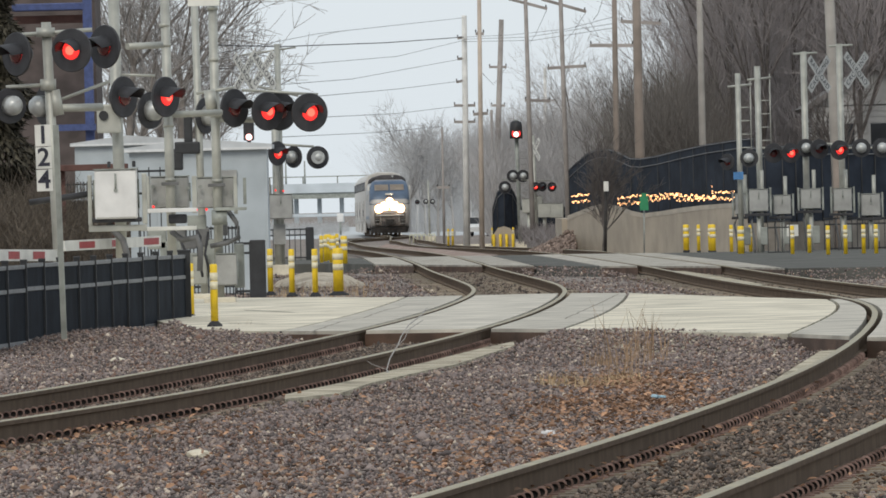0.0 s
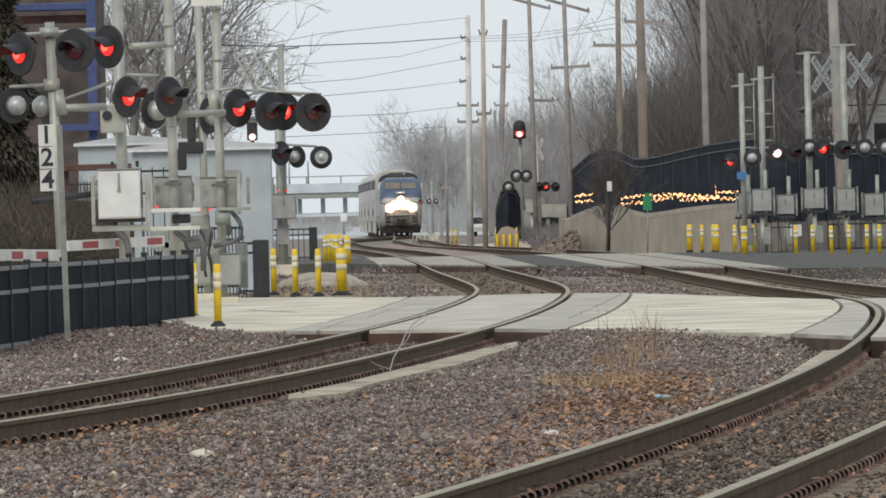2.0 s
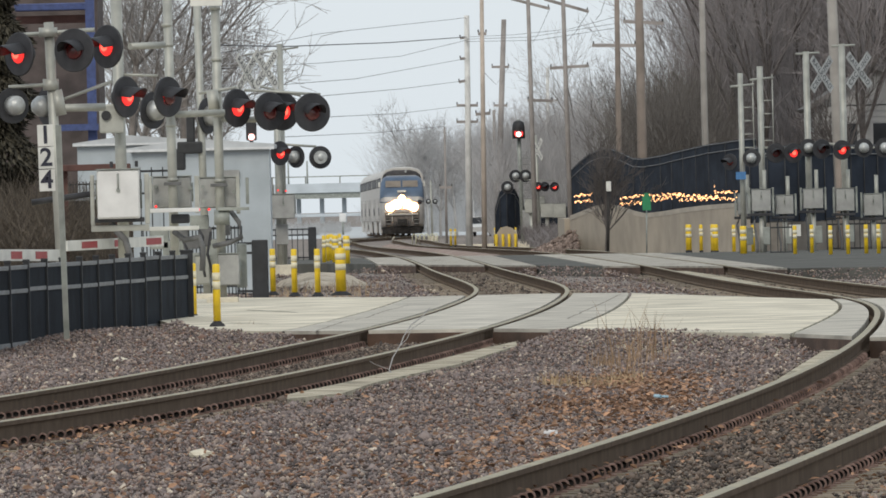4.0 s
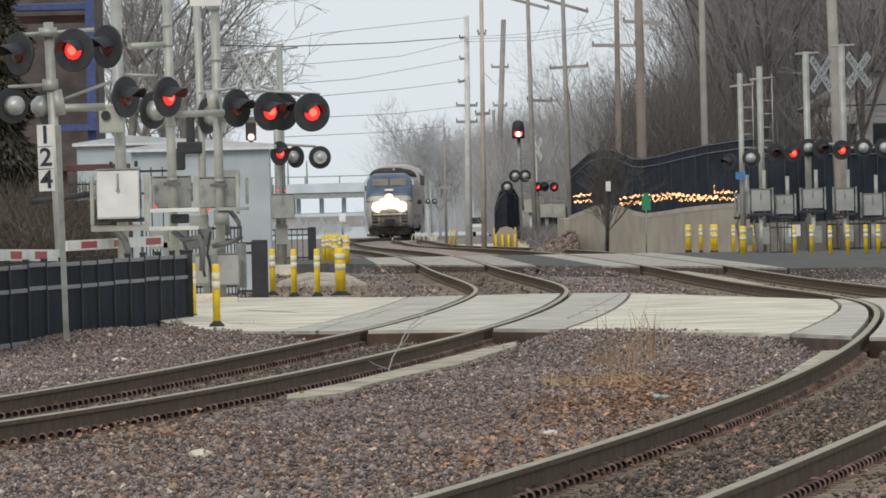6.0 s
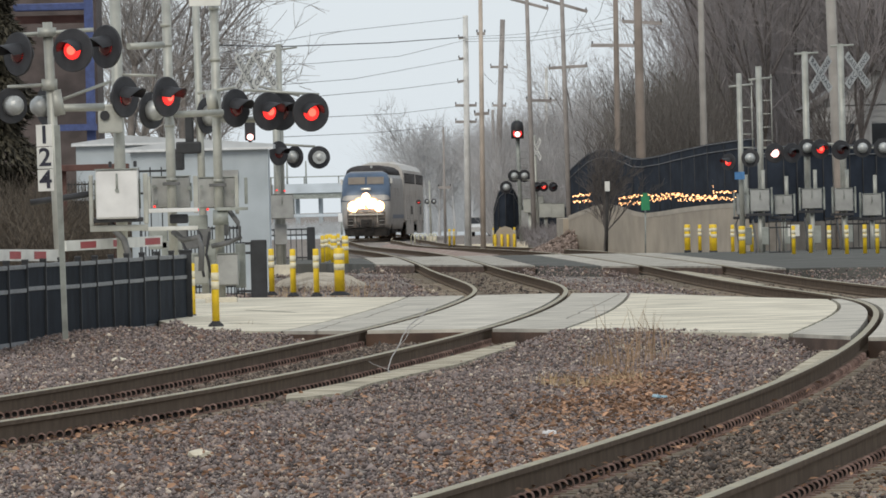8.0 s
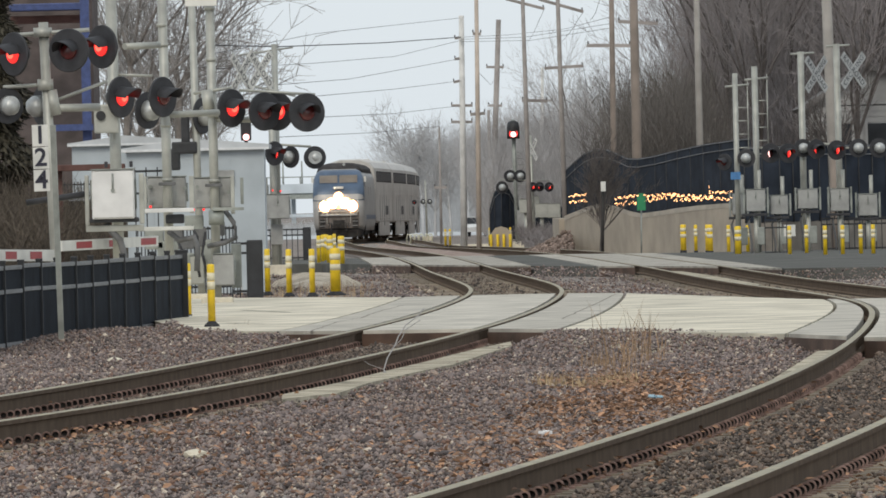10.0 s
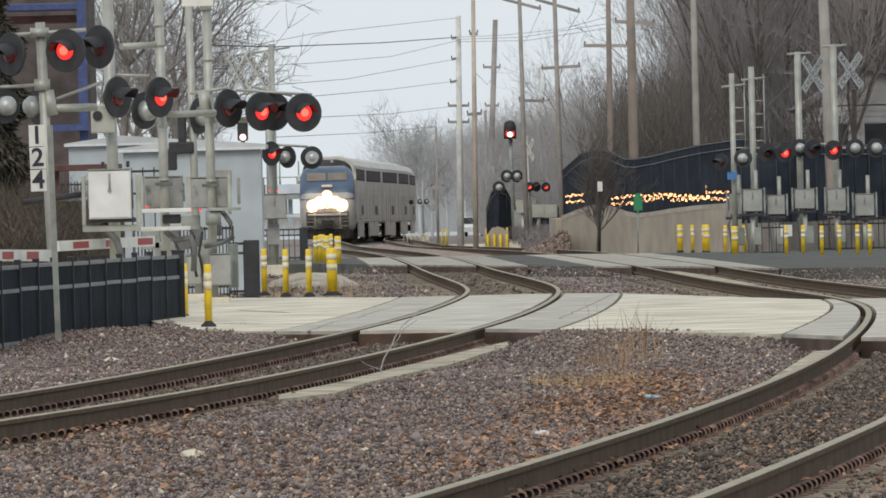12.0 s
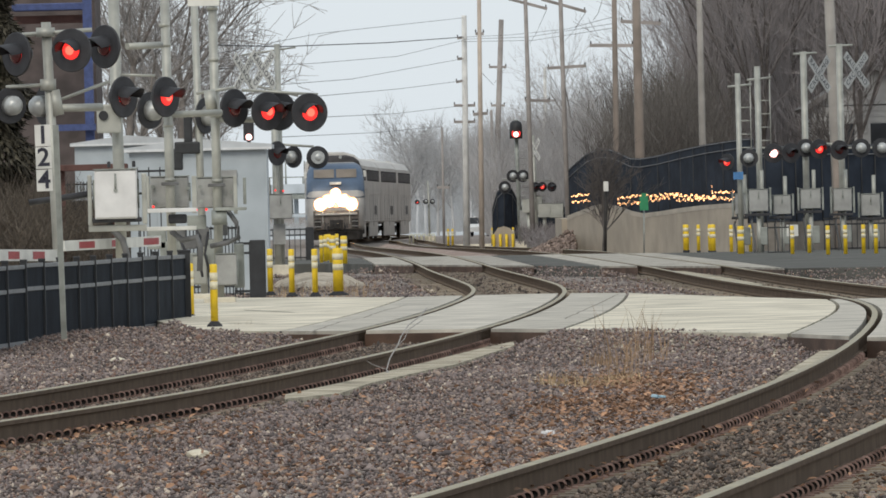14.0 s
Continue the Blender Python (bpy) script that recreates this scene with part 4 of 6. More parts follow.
    for q in ((-4.334, 164.2, 1.82), (-4.324, 164.2, 1.59), (-3.815, 164.2, 1.79)):
        put("knob", cyl(B(), q, (q[0], q[1] - 0.09, q[2]), 0.03, n=10), M_ALUD, r)
    put("clamp", box(B(), (-4.073, 163.9, 1.86), (0.26, 0.06, 0.05), bevel=0.01), M_CONDUIT, r, "rusty mast clamp")
    put("bracket", box(B(), (-4.416, 163.8, 1.7), (0.07, 0.12, 0.56), bevel=0.01), M_ALU, r, "pale steel bracket")
    put("bracket", box(B(), (-3.705, 163.8, 1.69), (0.07, 0.12, 0.56), bevel=0.01), M_ALU, r, "pale steel bracket")
    put("channel", box(B(), (-4.039, 163.55, 1.46), (0.74, 0.1, 0.06), bevel=0.01), M_BOXWHITE, r, "pale steel channel")
    put("channel", box(B(), (-4.1, 163.55, 1.189), (0.84, 0.1, 0.06), bevel=0.01), M_WHITE, r, "pale steel channel")
    put("mechanism", box(B(), (-3.965, 163.8, 1.33), (0.28, 0.25, 0.14), bevel=0.03), M_BLACKG, r, "dark gate mechanism")
    bent_pipe(r, [(-4.065, 163.8, 1.14), (-3.897, 163.7, 1.009), (-3.679, 163.6, 1.049), (-3.629, 163.6, 0.879), (-3.649, 163.6, 0.538)], 0.045, M_CONDUIT)
    for p in ((-4.321, 163.55, 1.521), (-3.526, 163.55, 1.46), (-3.677, 163.55, 1.46)):
        put("tip_lamp", cyl(B(), p, (p[0], p[1] - 0.04, p[2]), 0.02, n=10), M_LIT, r, "small lit red gate lamp")
    # slim mast with the bell shade
    x, y = -3.95, 180.4
    r = signal_root(x, y, "slim grey signal mast with dark shade")
    mast(r, (x, y, -0.25), (-4.01, 180.4, 5.22), 0.062)
    footing(r, x, y)
    put("shade", box(B(), (-4.18, 180.4, 2.49), (0.42, 0.25, 0.2), bevel=0.03), M_BLACK, r, "black signal hood")
    put("shade", box(B(), (-4.16, 180.4, 2.83), (0.14, 0.2, 0.55), bevel=0.03), M_BLACK, r, "black signal hood")
    flasher(r, (-3.87, 180.4, 3.01), 180 + 60, 0.3, None)
    put("shade", box(B(), (-4.34, 180.4, 2.3), (0.17, 0.24, 0.36), bevel=0.04), M_BLACK, r, "black signal hood")
    # mast at the road side with three lamps
    x, y = -3.53, 172.2
    r = signal_root(x, y, "grey crossing mast with three hooded red lamps and a grey case")
    mast(r, (x, y, -0.25), (-3.54, 172.2, 5.04), 0.072)
    footing(r, x, y, s=0.5)
    put("top_sign", box(B(), (-3.674, 172, 4.744), (0.5, 0.03, 0.14)), M_WHITE, r, "white sign plate edge")
    for p in ((-3.54, 172.2, 4.64), (-3.54, 172.2, 3.83), (-3.53, 172.2, 2.94), (-3.53, 172.2, 1.91), (-3.53, 172.2, 0.57)):
        collar(r, p, 0.086, 0.06)
    arm_between(r, (-3.82, 172.2, 3.3), (-3.234, 172, 3.372), 0.026)
    arm_between(r, (-3.52, 172.2, 2.88), (-2.63, 172.2, 2.85), 0.045)
    arm_between(r, (-3.104, 172, 3.332), (-1.902, 172, 3.232), 0.022)
    put("stub", cyl(B(), (-3.609, 171.8, 3.335), (-3.579, 171.8, 3.024), 0.09, n=12), M_ALU, r)
    flasher(r, (-3.225, 171.75, 3.047), 46, phase="B")
    flasher(r, (-2.709, 171.75, 2.981), 38, phase="A")
    flasher(r, (-2.512, 172.1, 2.981), 34, phase="B")
    flasher(r, (-2.042, 171.75, 2.949), 22, phase="A")
    case(r, (-3.563, 172.5, 1.72), (0.59, 0.36, 0.48), M_CASE, False)
    for q in ((-3.8, 172.2, 1.82), (-3.79, 172.2, 1.59), (-3.31, 172.2, 1.73)):
        put("knob", cyl(B(), q, (q[0], q[1] - 0.09, q[2]), 0.03, n=10), M_ALUD, r)
    put("clamp", box(B(), (-3.542, 172.1, 1.84), (0.27, 0.06, 0.05), bevel=0.01), M_CONDUIT, r, "rusty mast clamp")
    put("mechanism", cyl(B(), (-3.627, 171.9, 1.33), (-3.386, 171.9, 1.33), 0.12, n=16), M_ALUD, r, "grey gate motor drum")
    put("bracket", box(B(), (-3.244, 172, 1.68), (0.06, 0.12, 0.6), bevel=0.01), M_ALU, r, "pale steel bracket")
    put("bracket", box(B(), (-3.1, 172.2, 1.74), (0.05, 0.1, 0.42), bevel=0.01), M_ALUD, r, "grey steel bracket")
    put("channel", box(B(), (-3.318, 171.8, 1.46), (0.5, 0.1, 0.05), bevel=0.01), M_ALUD, r)
    bent_pipe(r, [(-3.374, 172, 1.44), (-3.236, 171.9, 1.24), (-3.206, 171.9, 1.009), (-3.386, 171.9, 0.929), (-3.654, 172, 0.879)], 0.04, M_CONDUIT)
    case(r, (-3.42, 172.2, 0.5), (0.34, 0.3, 0.5), M_CASE, False)
    case(r, (-3.841, 172.6, 0.502), (0.22, 0.3, 0.46), M_ALU, False)
    for p, w, h in (((-4.035, 172.65, 0.578), 0.3, 0.4), ((-3.649, 172.65, 0.71), 0.2, 0.55), ((-4.299, 172.65, 0.725), 0.34, 0.5), ((-3.222, 172.65, 0.559), 0.16, 0.7), ((-3.878, 172.65, 1.254), 0.3, 0.24), ((-4.515, 172.65, 1), 0.3, 0.3)):
        put("relay_box", box(B(), p, (w, 0.2, h), bevel=0.02), M_ALUD, r)
    for pts in (((-3.91, 171.8, 1.209), (-3.809, 171.8, 1.029), (-3.849, 171.8, 0.758), (-3.789, 171.8, 0.397)), ((-4.16, 171.8, 1.049), (-4.05, 171.8, 0.808), (-4.13, 171.8, 0.317)), ((-3.682, 171.75, 1.109), (-3.743, 171.75, 0.758), (-3.642, 171.75, 0.306))):
        bent_pipe(r, list(pts), 0.022, M_BLACKG, "cable")
    for p, w, h in (((-3.793, 172.65, 1.022), 0.22, 0.3), ((-4.022, 172.65, 0.922), 0.26, 0.16), ((-3.494, 172.65, 1.151), 0.2, 0.22), ((-4.151, 172.65, 1.082), 0.18, 0.26)):
        put("relay_box", box(B(), p, (w, 0.2, h), bevel=0.02), M_CONDUIT, r)


near_signals()


def gate_arm(a, b, z_w, bands, label):
    """A lowered gate arm of white board; bands lists where each stretch ends and whether it is red."""
    a, b = Vector(a), Vector(b)
    root = thing("gate_arm", at(*a), label, "gate arm", "gate arms")
    d = b - a
    last = 0.0
    for f, red in bands:
        p, q = a.lerp(b, last), a.lerp(b, f)
        last = f
        bm = box(B(), (0, 0, 0), ((q - p).length + 0.001, 0.03, z_w), bevel=0.003)
        bmesh.ops.transform(bm, matrix=Matrix.Translation((p + q) / 2) @ d.to_track_quat("X", "Z").to_matrix().to_4x4(), verts=bm.verts[:])
        put("board", bm, M_WHITE, root)
        if red:
            bm = box(B(), (0, 0, 0), ((q - p).length * 0.94, 0.036, z_w * 0.66), bevel=0.002)
            bmesh.ops.transform(bm, matrix=Matrix.Translation((p + q) / 2) @ d.to_track_quat("X", "Z").to_matrix().to_4x4(), verts=bm.verts[:])
            put("band", bm, M_RED, root, "red reflective band")


gate_arm((-5.48, 157.85, 0.98), (-4.2, 162.36, 1.01), 0.15, ((0.14, 0), (0.31, 1), (0.48, 0), (0.52, 1), (0.81, 0), (0.98, 1), (1, 0)), "lowered white gate arm with red bands")
gate_arm((-6.33, 148.83, 0.91), (-5.35, 151.7, 0.87), 0.16, ((0.35, 0), (0.5, 1), (0.66, 0), (0.82, 1), (1, 0)), "lowered white gate arm with broad red bands")


def far_left_signal():
    x, y = -4.02, 266.5
    r = signal_root(x, y, "crossing signal with white crossbucks and red lamps across the tracks")
    mast(r, (x, y, -0.25), (-4.03, 266.5, 4.27), 0.085)
    mast(r, (-3.93, 266.95, -0.25), (-3.926, 266.95, 5.476), 0.075)
    footing(r, x, y)
    crossbuck(r, (-4.265, 266.2, 4.844), 1.2, 52)
    crossbuck(r, (-4.745, 266.95, 4.784), 1.2, 58)
    arm_between(r, (-4.59, 266.5, 4.49), (-3.43, 266.5, 4.19), 0.03)
    arm_between(r, (-4.11, 266.5, 3.03), (-3.08, 266.5, 2.94), 0.03)
    arm_between(r, (-4.791, 266.95, 5.227), (-3.469, 266.95, 5.386), 0.022)
    flasher(r, (-3.969, 266.05, 2.793), 42, 0.3, "a")
    flasher(r, (-3.587, 266.7, 2.699), 140, 0.27, None)
    flasher(r, (-2.992, 266.3, 2.671), 195, 0.28, None)
    put("backplate", cyl(B(), (-2.992, 266.3, 2.671), (-2.985, 266.1, 2.672), 0.16, n=20), M_CLEAR, r, "pale lamp glass")
    case(r, (-3.916, 266.1, 1.49), (0.56, 0.36, 0.6), M_CASE)
    put("post_box", box(B(), (-3.97, 266.5, 0.81), (0.3, 0.3, 0.5), bevel=0.02), M_CASE, r)
    case(r, (-4.247, 266.7, 1.79), (0.16, 0.2, 0.8), M_CASE, False)
    for p in ((-4.279, 266.05, 1.35), (-4.039, 266.05, 1.891), (-3.848, 266.05, 1.871)):
        put("tip_lamp", cyl(B(), p, (p[0], p[1] - 0.04, p[2]), 0.024, n=10), M_LIT, r, "small lit red gate lamp")


far_left_signal()


def right_signals():
    for top, y, r0, label in (((7.83, 284.95, 4.69), 285, 0.07, "slim grey gate mast with side rungs"), ((8.38, 286.18, 4.87), 286.2, 0.08, "grey gate mast with side rungs"),
                              ((9.63, 287, 5.24), 287, 0.085, "grey signal mast with a white crossbuck and red lamps"), ((10.65, 289.05, 5.45), 289, 0.085, "grey signal mast with a white crossbuck and red lamps")):
        x = top[0]
        r = signal_root(x, y, label)
        mast(r, (x, y, -0.25), (x, y, top[2]), r0)
        footing(r, x, y, -0.38)
        arm_between(r, (x - 0.27, y, top[2] - 0.35 if y < 287 else top[2] - 0.06), (x + 0.36, y, top[2] - 0.3 if y < 287 else top[2] - 0.04), 0.03)
        if y < 287:
            for k in range(5):
                arm_between(r, (x, y, top[2] - 0.9 - 0.35 * k), (x + 0.32, y, top[2] - 0.9 - 0.35 * k), 0.014, "rung", 8)
            arm_between(r, (x + 0.32, y, top[2] - 0.2), (x + 0.32, y, top[2] - 2.4), 0.014, "side_rail", 8)
        if y == 285:
            flasher(r, (7.502, 284.6, 2.372), -35, 0.22, "b")
            flasher(r, (8.077, 284.8, 2.461), 170, 0.24, None)
            put("plate", box(B(), (7.78, 284.7, 2.011), (0.26, 0.02, 0.2)), mat("blue_sign_plate", (0.07, 0.2, 0.42)), r, "small blue sign plate")
        if y == 286.2:
            flasher(r, (8.743, 285.8, 2.582), 8, 0.26, "b", hot=True)
            flasher(r, (9.199, 285.75, 2.572), 18, 0.26, "a")
            arm_between(r, (8.461, 286.2, 2.73), (9.267, 286, 2.651), 0.03)
        if y == 287:
            crossbuck(r, (10.027, 286.8, 4.632), 1.2, 50, face=M_BACK)
            flasher(r, (9.97, 286.55, 2.662), 20, 0.26, "b")
            flasher(r, (9.627, 286.8, 2.701), 190, 0.24, None)
            flasher(r, (10.506, 286.55, 2.624), 20, 0.26, "a")
            arm_between(r, (9.75, 287, 2.85), (10.626, 286.6, 2.742), 0.03)
        if y == 289:
            crossbuck(r, (11.08, 288.7, 4.733), 1.2, 45, face=M_BACK)
            flasher(r, (11.154, 288.6, 2.672), 185, 0.25, None)
            flasher(r, (11.705, 288.6, 2.662), 190, 0.26, None)
            arm_between(r, (10.638, 289, 2.69), (11.988, 289, 2.66), 0.03)
    for p, s in (((8.28, 284.33, 1.35), (0.5, 0.4, 0.58)), ((8.9, 284.75, 1.22), (0.46, 0.4, 0.5)), ((9.68, 285.56, 1.36), (0.52, 0.4, 0.52)), ((10.57, 287, 1.31), (0.48, 0.4, 0.6)), ((11.33, 287.62, 1.16), (0.5, 0.4, 0.58)), ((7.88, 285.97, 1.26), (0.34, 0.3, 0.55))):
        c = thing("signal_case", at(p[0], p[1], -0.2 + fall(p[1])), "grey steel signal case on a post beside the crossing", "signal case", "signal cases")
        case(c, p, s, M_CASE)
        mast(c, (p[0], p[1], -0.2 + fall(p[1])), (p[0], p[1], p[2] - s[2] / 2), 0.06, "post")
        mast(c, (p[0] + 0.1, p[1] + 0.1, p[2]), (p[0] + 0.1, p[1] + 0.1, p[2] + s[2] / 2 + 0.5), 0.05, "vent_pipe")
        for e in (-1, 1):
            put("bracket", box(B(), (p[0] + e * (s[0] / 2 + 0.06), p[1] - 0.1, p[2]), (0.05, 0.1, s[2] * 1.15), bevel=0.008), M_ALUD, c, "grey steel bracket")
        put("cable_box", box(B(), (p[0] + 0.12, p[1] + 0.05, 0.42), (0.2, 0.2, 0.46), bevel=0.02), M_ALUD, c, "dark grey cable box")
        put("cable", tube(B(), [(p[0] - 0.1, p[1] - 0.1, p[2] - s[2] / 2), (p[0] - 0.2, p[1] - 0.16, p[2] - s[2] / 2 - 0.25), (p[0] - 0.12, p[1] - 0.12, 0.2), (p[0] - 0.14, p[1] - 0.1, -0.2)], 0.03), M_CONDUIT, c)
        put("crank", box(B(), (p[0] - 0.05, p[1] - 0.15, p[2] - s[2] / 2 - 0.08), (s[0] * 1.3, 0.1, 0.07), bevel=0.01), M_BLACKG, c, "dark gate crank")
    sg = thing("notice_sign", at(9.1, 282.9, -0.2), "small white notice on a thin post", "sign")
    put("plate", box(B(), (9.1, 282.9, 0.55), (0.3, 0.015, 0.3), bevel=0.003), M_WHITE, sg)
    mast(sg, (9.1, 282.96, -0.2), (9.11, 282.9, 0.67), 0.02, "post")


right_signals()


def block_signal():
    x, y = 3.46, 481.75
    r = thing("block_signal", at(x, y, -0.25), "railway block signal showing red on a tall mast", "railway signal")
    mast(r, (x, y, -0.25), (3.38, 481.75, 5.12), 0.09, material=M_ALUD)
    footing(r, x, y, s=1.0)
    bm = lathe(B(), ((0.28, 0), (0.28, 0.5), (0.24, 0.72), (0.1, 0.8)), at(0, 0, 0), n=20)
    bmesh.ops.translate(bm, vec=(3.381, 481.55, 4.271), verts=bm.verts[:])
    put("hood", bm, M_BLACK, r)
    put("lens", cyl(B(), (3.384, 481.32, 4.464), (3.38, 481.2, 4.464), 0.12, n=20), M_HOT, r, "lit red lens")
    put("lens_rim", cyl(B(), (3.383, 481.35, 4.493), (3.385, 481.3, 4.495), 0.19, n=20), M_LIT, r, "red glowing lens rim")
    put("case", box(B(), (3.663, 481.35, 0.709), (0.4, 0.3, 0.8), bevel=0.02), M_CASE, r)
    for k in range(12):
        put("rung", box(B(), (x + 0.28 - 0.01 * k, y, 0.6 + 0.28 * k), (0.34, 0.02, 0.02)), M_ALUD, r)
    rr = signal_root(4.06, 467.4, "distant grey crossing signal with a crossbuck and red lamps")
    mast(rr, (4.06, 467.4, -0.25 + fall(467.4)), (4.01, 467.4, 4.31), 0.07)
    footing(rr, 4.06, 467.4)
    crossbuck(rr, (4.062, 467.2, 3.701), 1.2, -62)
    for p, yw, ph in (((3.1, 467.4, 2.59), 190, None), ((3.53, 467.4, 2.58), 190, None), ((4.054, 467, 2.101), 20, "a"), ((4.344, 467, 2.101), 20, "b"), ((4.756, 466.95, 2.081), 25, "a"), ((2.742, 467, 2.111), 190, None)):
        flasher(rr, p, yw, 0.27 if ph is None else 0.21, ph)
    arm_between(rr, (2.66, 467.4, 2.45), (4.81, 467.4, 2.35), 0.03)
    for p in ((4.4, 465.35, 1.08), (4.93, 465.35, 1.06), (3.73, 465.35, 1.29), (4.08, 469.45, 1.4)):
        c = thing("signal_case", at(p[0], p[1], -0.2 + fall(p[1])), "grey steel signal case on a post beside the crossing", "signal case", "signal cases")
        case(c, p, (0.55, 0.4, 0.6), M_ALU, False)
        mast(c, (p[0], p[1], -0.2 + fall(p[1])), (p[0], p[1], p[2] - 0.3), 0.08, "post")
    s2 = thing("railway_signal", at(-6.08, 348.5, -0.25), "small railway signal with a bright red lamp above the shed", "railway signal")
    mast(s2, (-6.08, 348.5, -0.25), (-6.1, 348.5, 3.81), 0.06, material=M_BLACK)
    put("hood", box(B(), (-6.1, 348.5, 3.95), (0.34, 0.15, 0.62), bevel=0.05), M_BLACK, s2)
    put("lens", cyl(B(), (-6.094, 348.3, 3.751), (-6.096, 348.2, 3.752), 0.1, n=16), M_HOT, s2, "lit red lens")
    s3 = signal_root(-0.75, 676.5, "far crossing signal beside the bend of the tracks")
    mast(s3, (-0.75, 676.5, -0.25 + fall(676.5)), (-0.79, 676.5, 2.94), 0.06)
    footing(s3, -0.75, 676.5)
    flasher(s3, (-0.961, 676.05, 1.65), 190, 0.16, None)
    flasher(s3, (-0.54, 676.05, 1.64), 190, 0.16, None)
    flasher(s3, (-1.491, 676.05, 1.63), 20, 0.15, "b")


block_signal()


# ---- wall, screens and sheds ----
def retaining_wall():
    root = thing("retaining_wall", at(3.75, 323.9, -0.25), "tan concrete retaining wall with a curved cap", "wall", kind="structure")
    tops = ((4.03, 349.73, 0.99), (4.46, 347.68, 1.16), (4.8, 345.83, 1.3), (5.13, 344.19, 1.36), (5.55, 342.35, 1.28), (5.95, 340.09, 1.11), (6.27, 338.66, 1.03), (6.76, 336.61, 1.08), (7.3, 333.33, 1.17), (7.92, 330.25, 1.24), (8.52, 326.77, 1.28), (9.11, 323.69, 1.29))
    for a, b in zip(tops, tops[1:]):
        for nm, z_off, d, m in (("wall_panel", 0.0, 0.35, M_WALL), ("cap", 0.14, 0.45, M_WALLCAP)):
            bm = B()
            lo = -0.28 if nm == "wall_panel" else None
            vs = []
            for p in (a, b):
                z1 = p[2] - 0.15 + z_off
                z0 = lo if lo is not None else p[2] - 0.15
                for y, z in ((p[1] - d / 2, z0), (p[1] + d / 2, z0), (p[1] + d / 2, z1), (p[1] - d / 2, z1)):
                    vs.append(bm.verts.new((p[0], y, z)))
            for f in ((0, 1, 2, 3), (7, 6, 5, 4), (0, 4, 5, 1), (1, 5, 6, 2), (2, 6, 7, 3), (3, 7, 4, 0)):
                bm.faces.new([vs[i] for i in f])
            bmesh.ops.recalc_face_normals(bm, faces=bm.faces[:])
            put(nm, bm, m, root)
    end = tops[0]
    put("wall_end", box(B(), (end[0], 359.9, 0.35), (0.35, 20, end[2] + 0.1)), M_WALL, root)


retaining_wall()


def dark_screen(tops, label, z0):
    """A tall screen of dark slats, its top stepping with the slope, with two pale wires along it."""
    root = thing("privacy_screen", at(tops[0][0], tops[0][1], z0), label, "fence", "privacy screens")
    for i, (a, b) in enumerate(zip(tops, tops[1:])):
        n = max(1, round((b[0] - a[0]) / 0.42))
        for k in range(n):
            f0, f1 = k / n, (k + 1) / n
            p, q = Vector(a).lerp(Vector(b), f0), Vector(a).lerp(Vector(b), f1)
            bm = B()
            vs = [bm.verts.new((c.x, c.y + o, z)) for c in (p, q) for o, z in ((0, z0), (0.06, z0), (0.06, c.z), (0, c.z))]
            for f in ((0, 1, 2, 3), (7, 6, 5, 4), (0, 4, 5, 1), (1, 5, 6, 2), (2, 6, 7, 3), (3, 7, 4, 0)):
                bm.faces.new([vs[j] for j in f])
            bmesh.ops.recalc_face_normals(bm, faces=bm.faces[:])
            put("screen_panel", bm, M_SCREEN, root)
            put("slat", cyl(B(), (p.x, p.y - 0.03, z0), (p.x, p.y - 0.03, p.z - 0.02), 0.02, n=6), M_BLACK, root)
    for dz in (0.03, 0.28):
        put("top_wire", tube(B(), [(p[0], p[1] - 0.06, p[2] - dz) for p in tops], 0.016), M_FRAIL, root, "pale wire along the top")


dark_screen(((4.25, 360.8, 2.51), (4.52, 359.57, 2.76), (4.82, 358.13, 3.01), (5.17, 356.5, 3.14), (5.52, 354.85, 3.12), (5.86, 353.42, 2.96), (6.14, 351.98, 2.8), (6.45, 350.75, 2.77), (6.95, 348.5, 2.84),
             (7.61, 345.42, 2.99), (8.34, 341.94, 3.13), (9.29, 337.63, 3.24), (9.68, 336.2, 3.26)), "tall dark privacy screen above the retaining wall", 0.3)
dark_screen(((2.29, 487.9, 1.24), (2.5, 487.9, 1.95), (2.82, 487.9, 2.24), (3.2, 488.92, 2.08), (3.42, 489.95, 1.62), (3.63, 490.97, 1.26), (5.8, 492, 1.21)), "low dark screen behind the distant signal", -0.2)


dark_screen(((8.77, 311.6, 2.85), (9.78, 311.6, 2.89), (10.98, 313.65, 2.91), (12.2, 315.7, 2.89), (14.26, 317.75, 2.88)), "dark screen behind the crossing signals", 0.7)
low = thing("retaining_wall", at(8.7, 311.6, -0.35), "low tan concrete wall under the dark screen", "wall", kind="structure")
for a, b in (((8.77, 311.6), (9.78, 311.6)), ((9.78, 311.6), (10.98, 313.65)), ((10.98, 313.65), (12.2, 315.7)), ((12.2, 315.7), (14.26, 317.75))):
    put("wall_panel", prism(B(), (a, b, (b[0], b[1] + 0.3), (a[0], a[1] + 0.3)), -0.35, 0.72), M_WALLDARK, low)


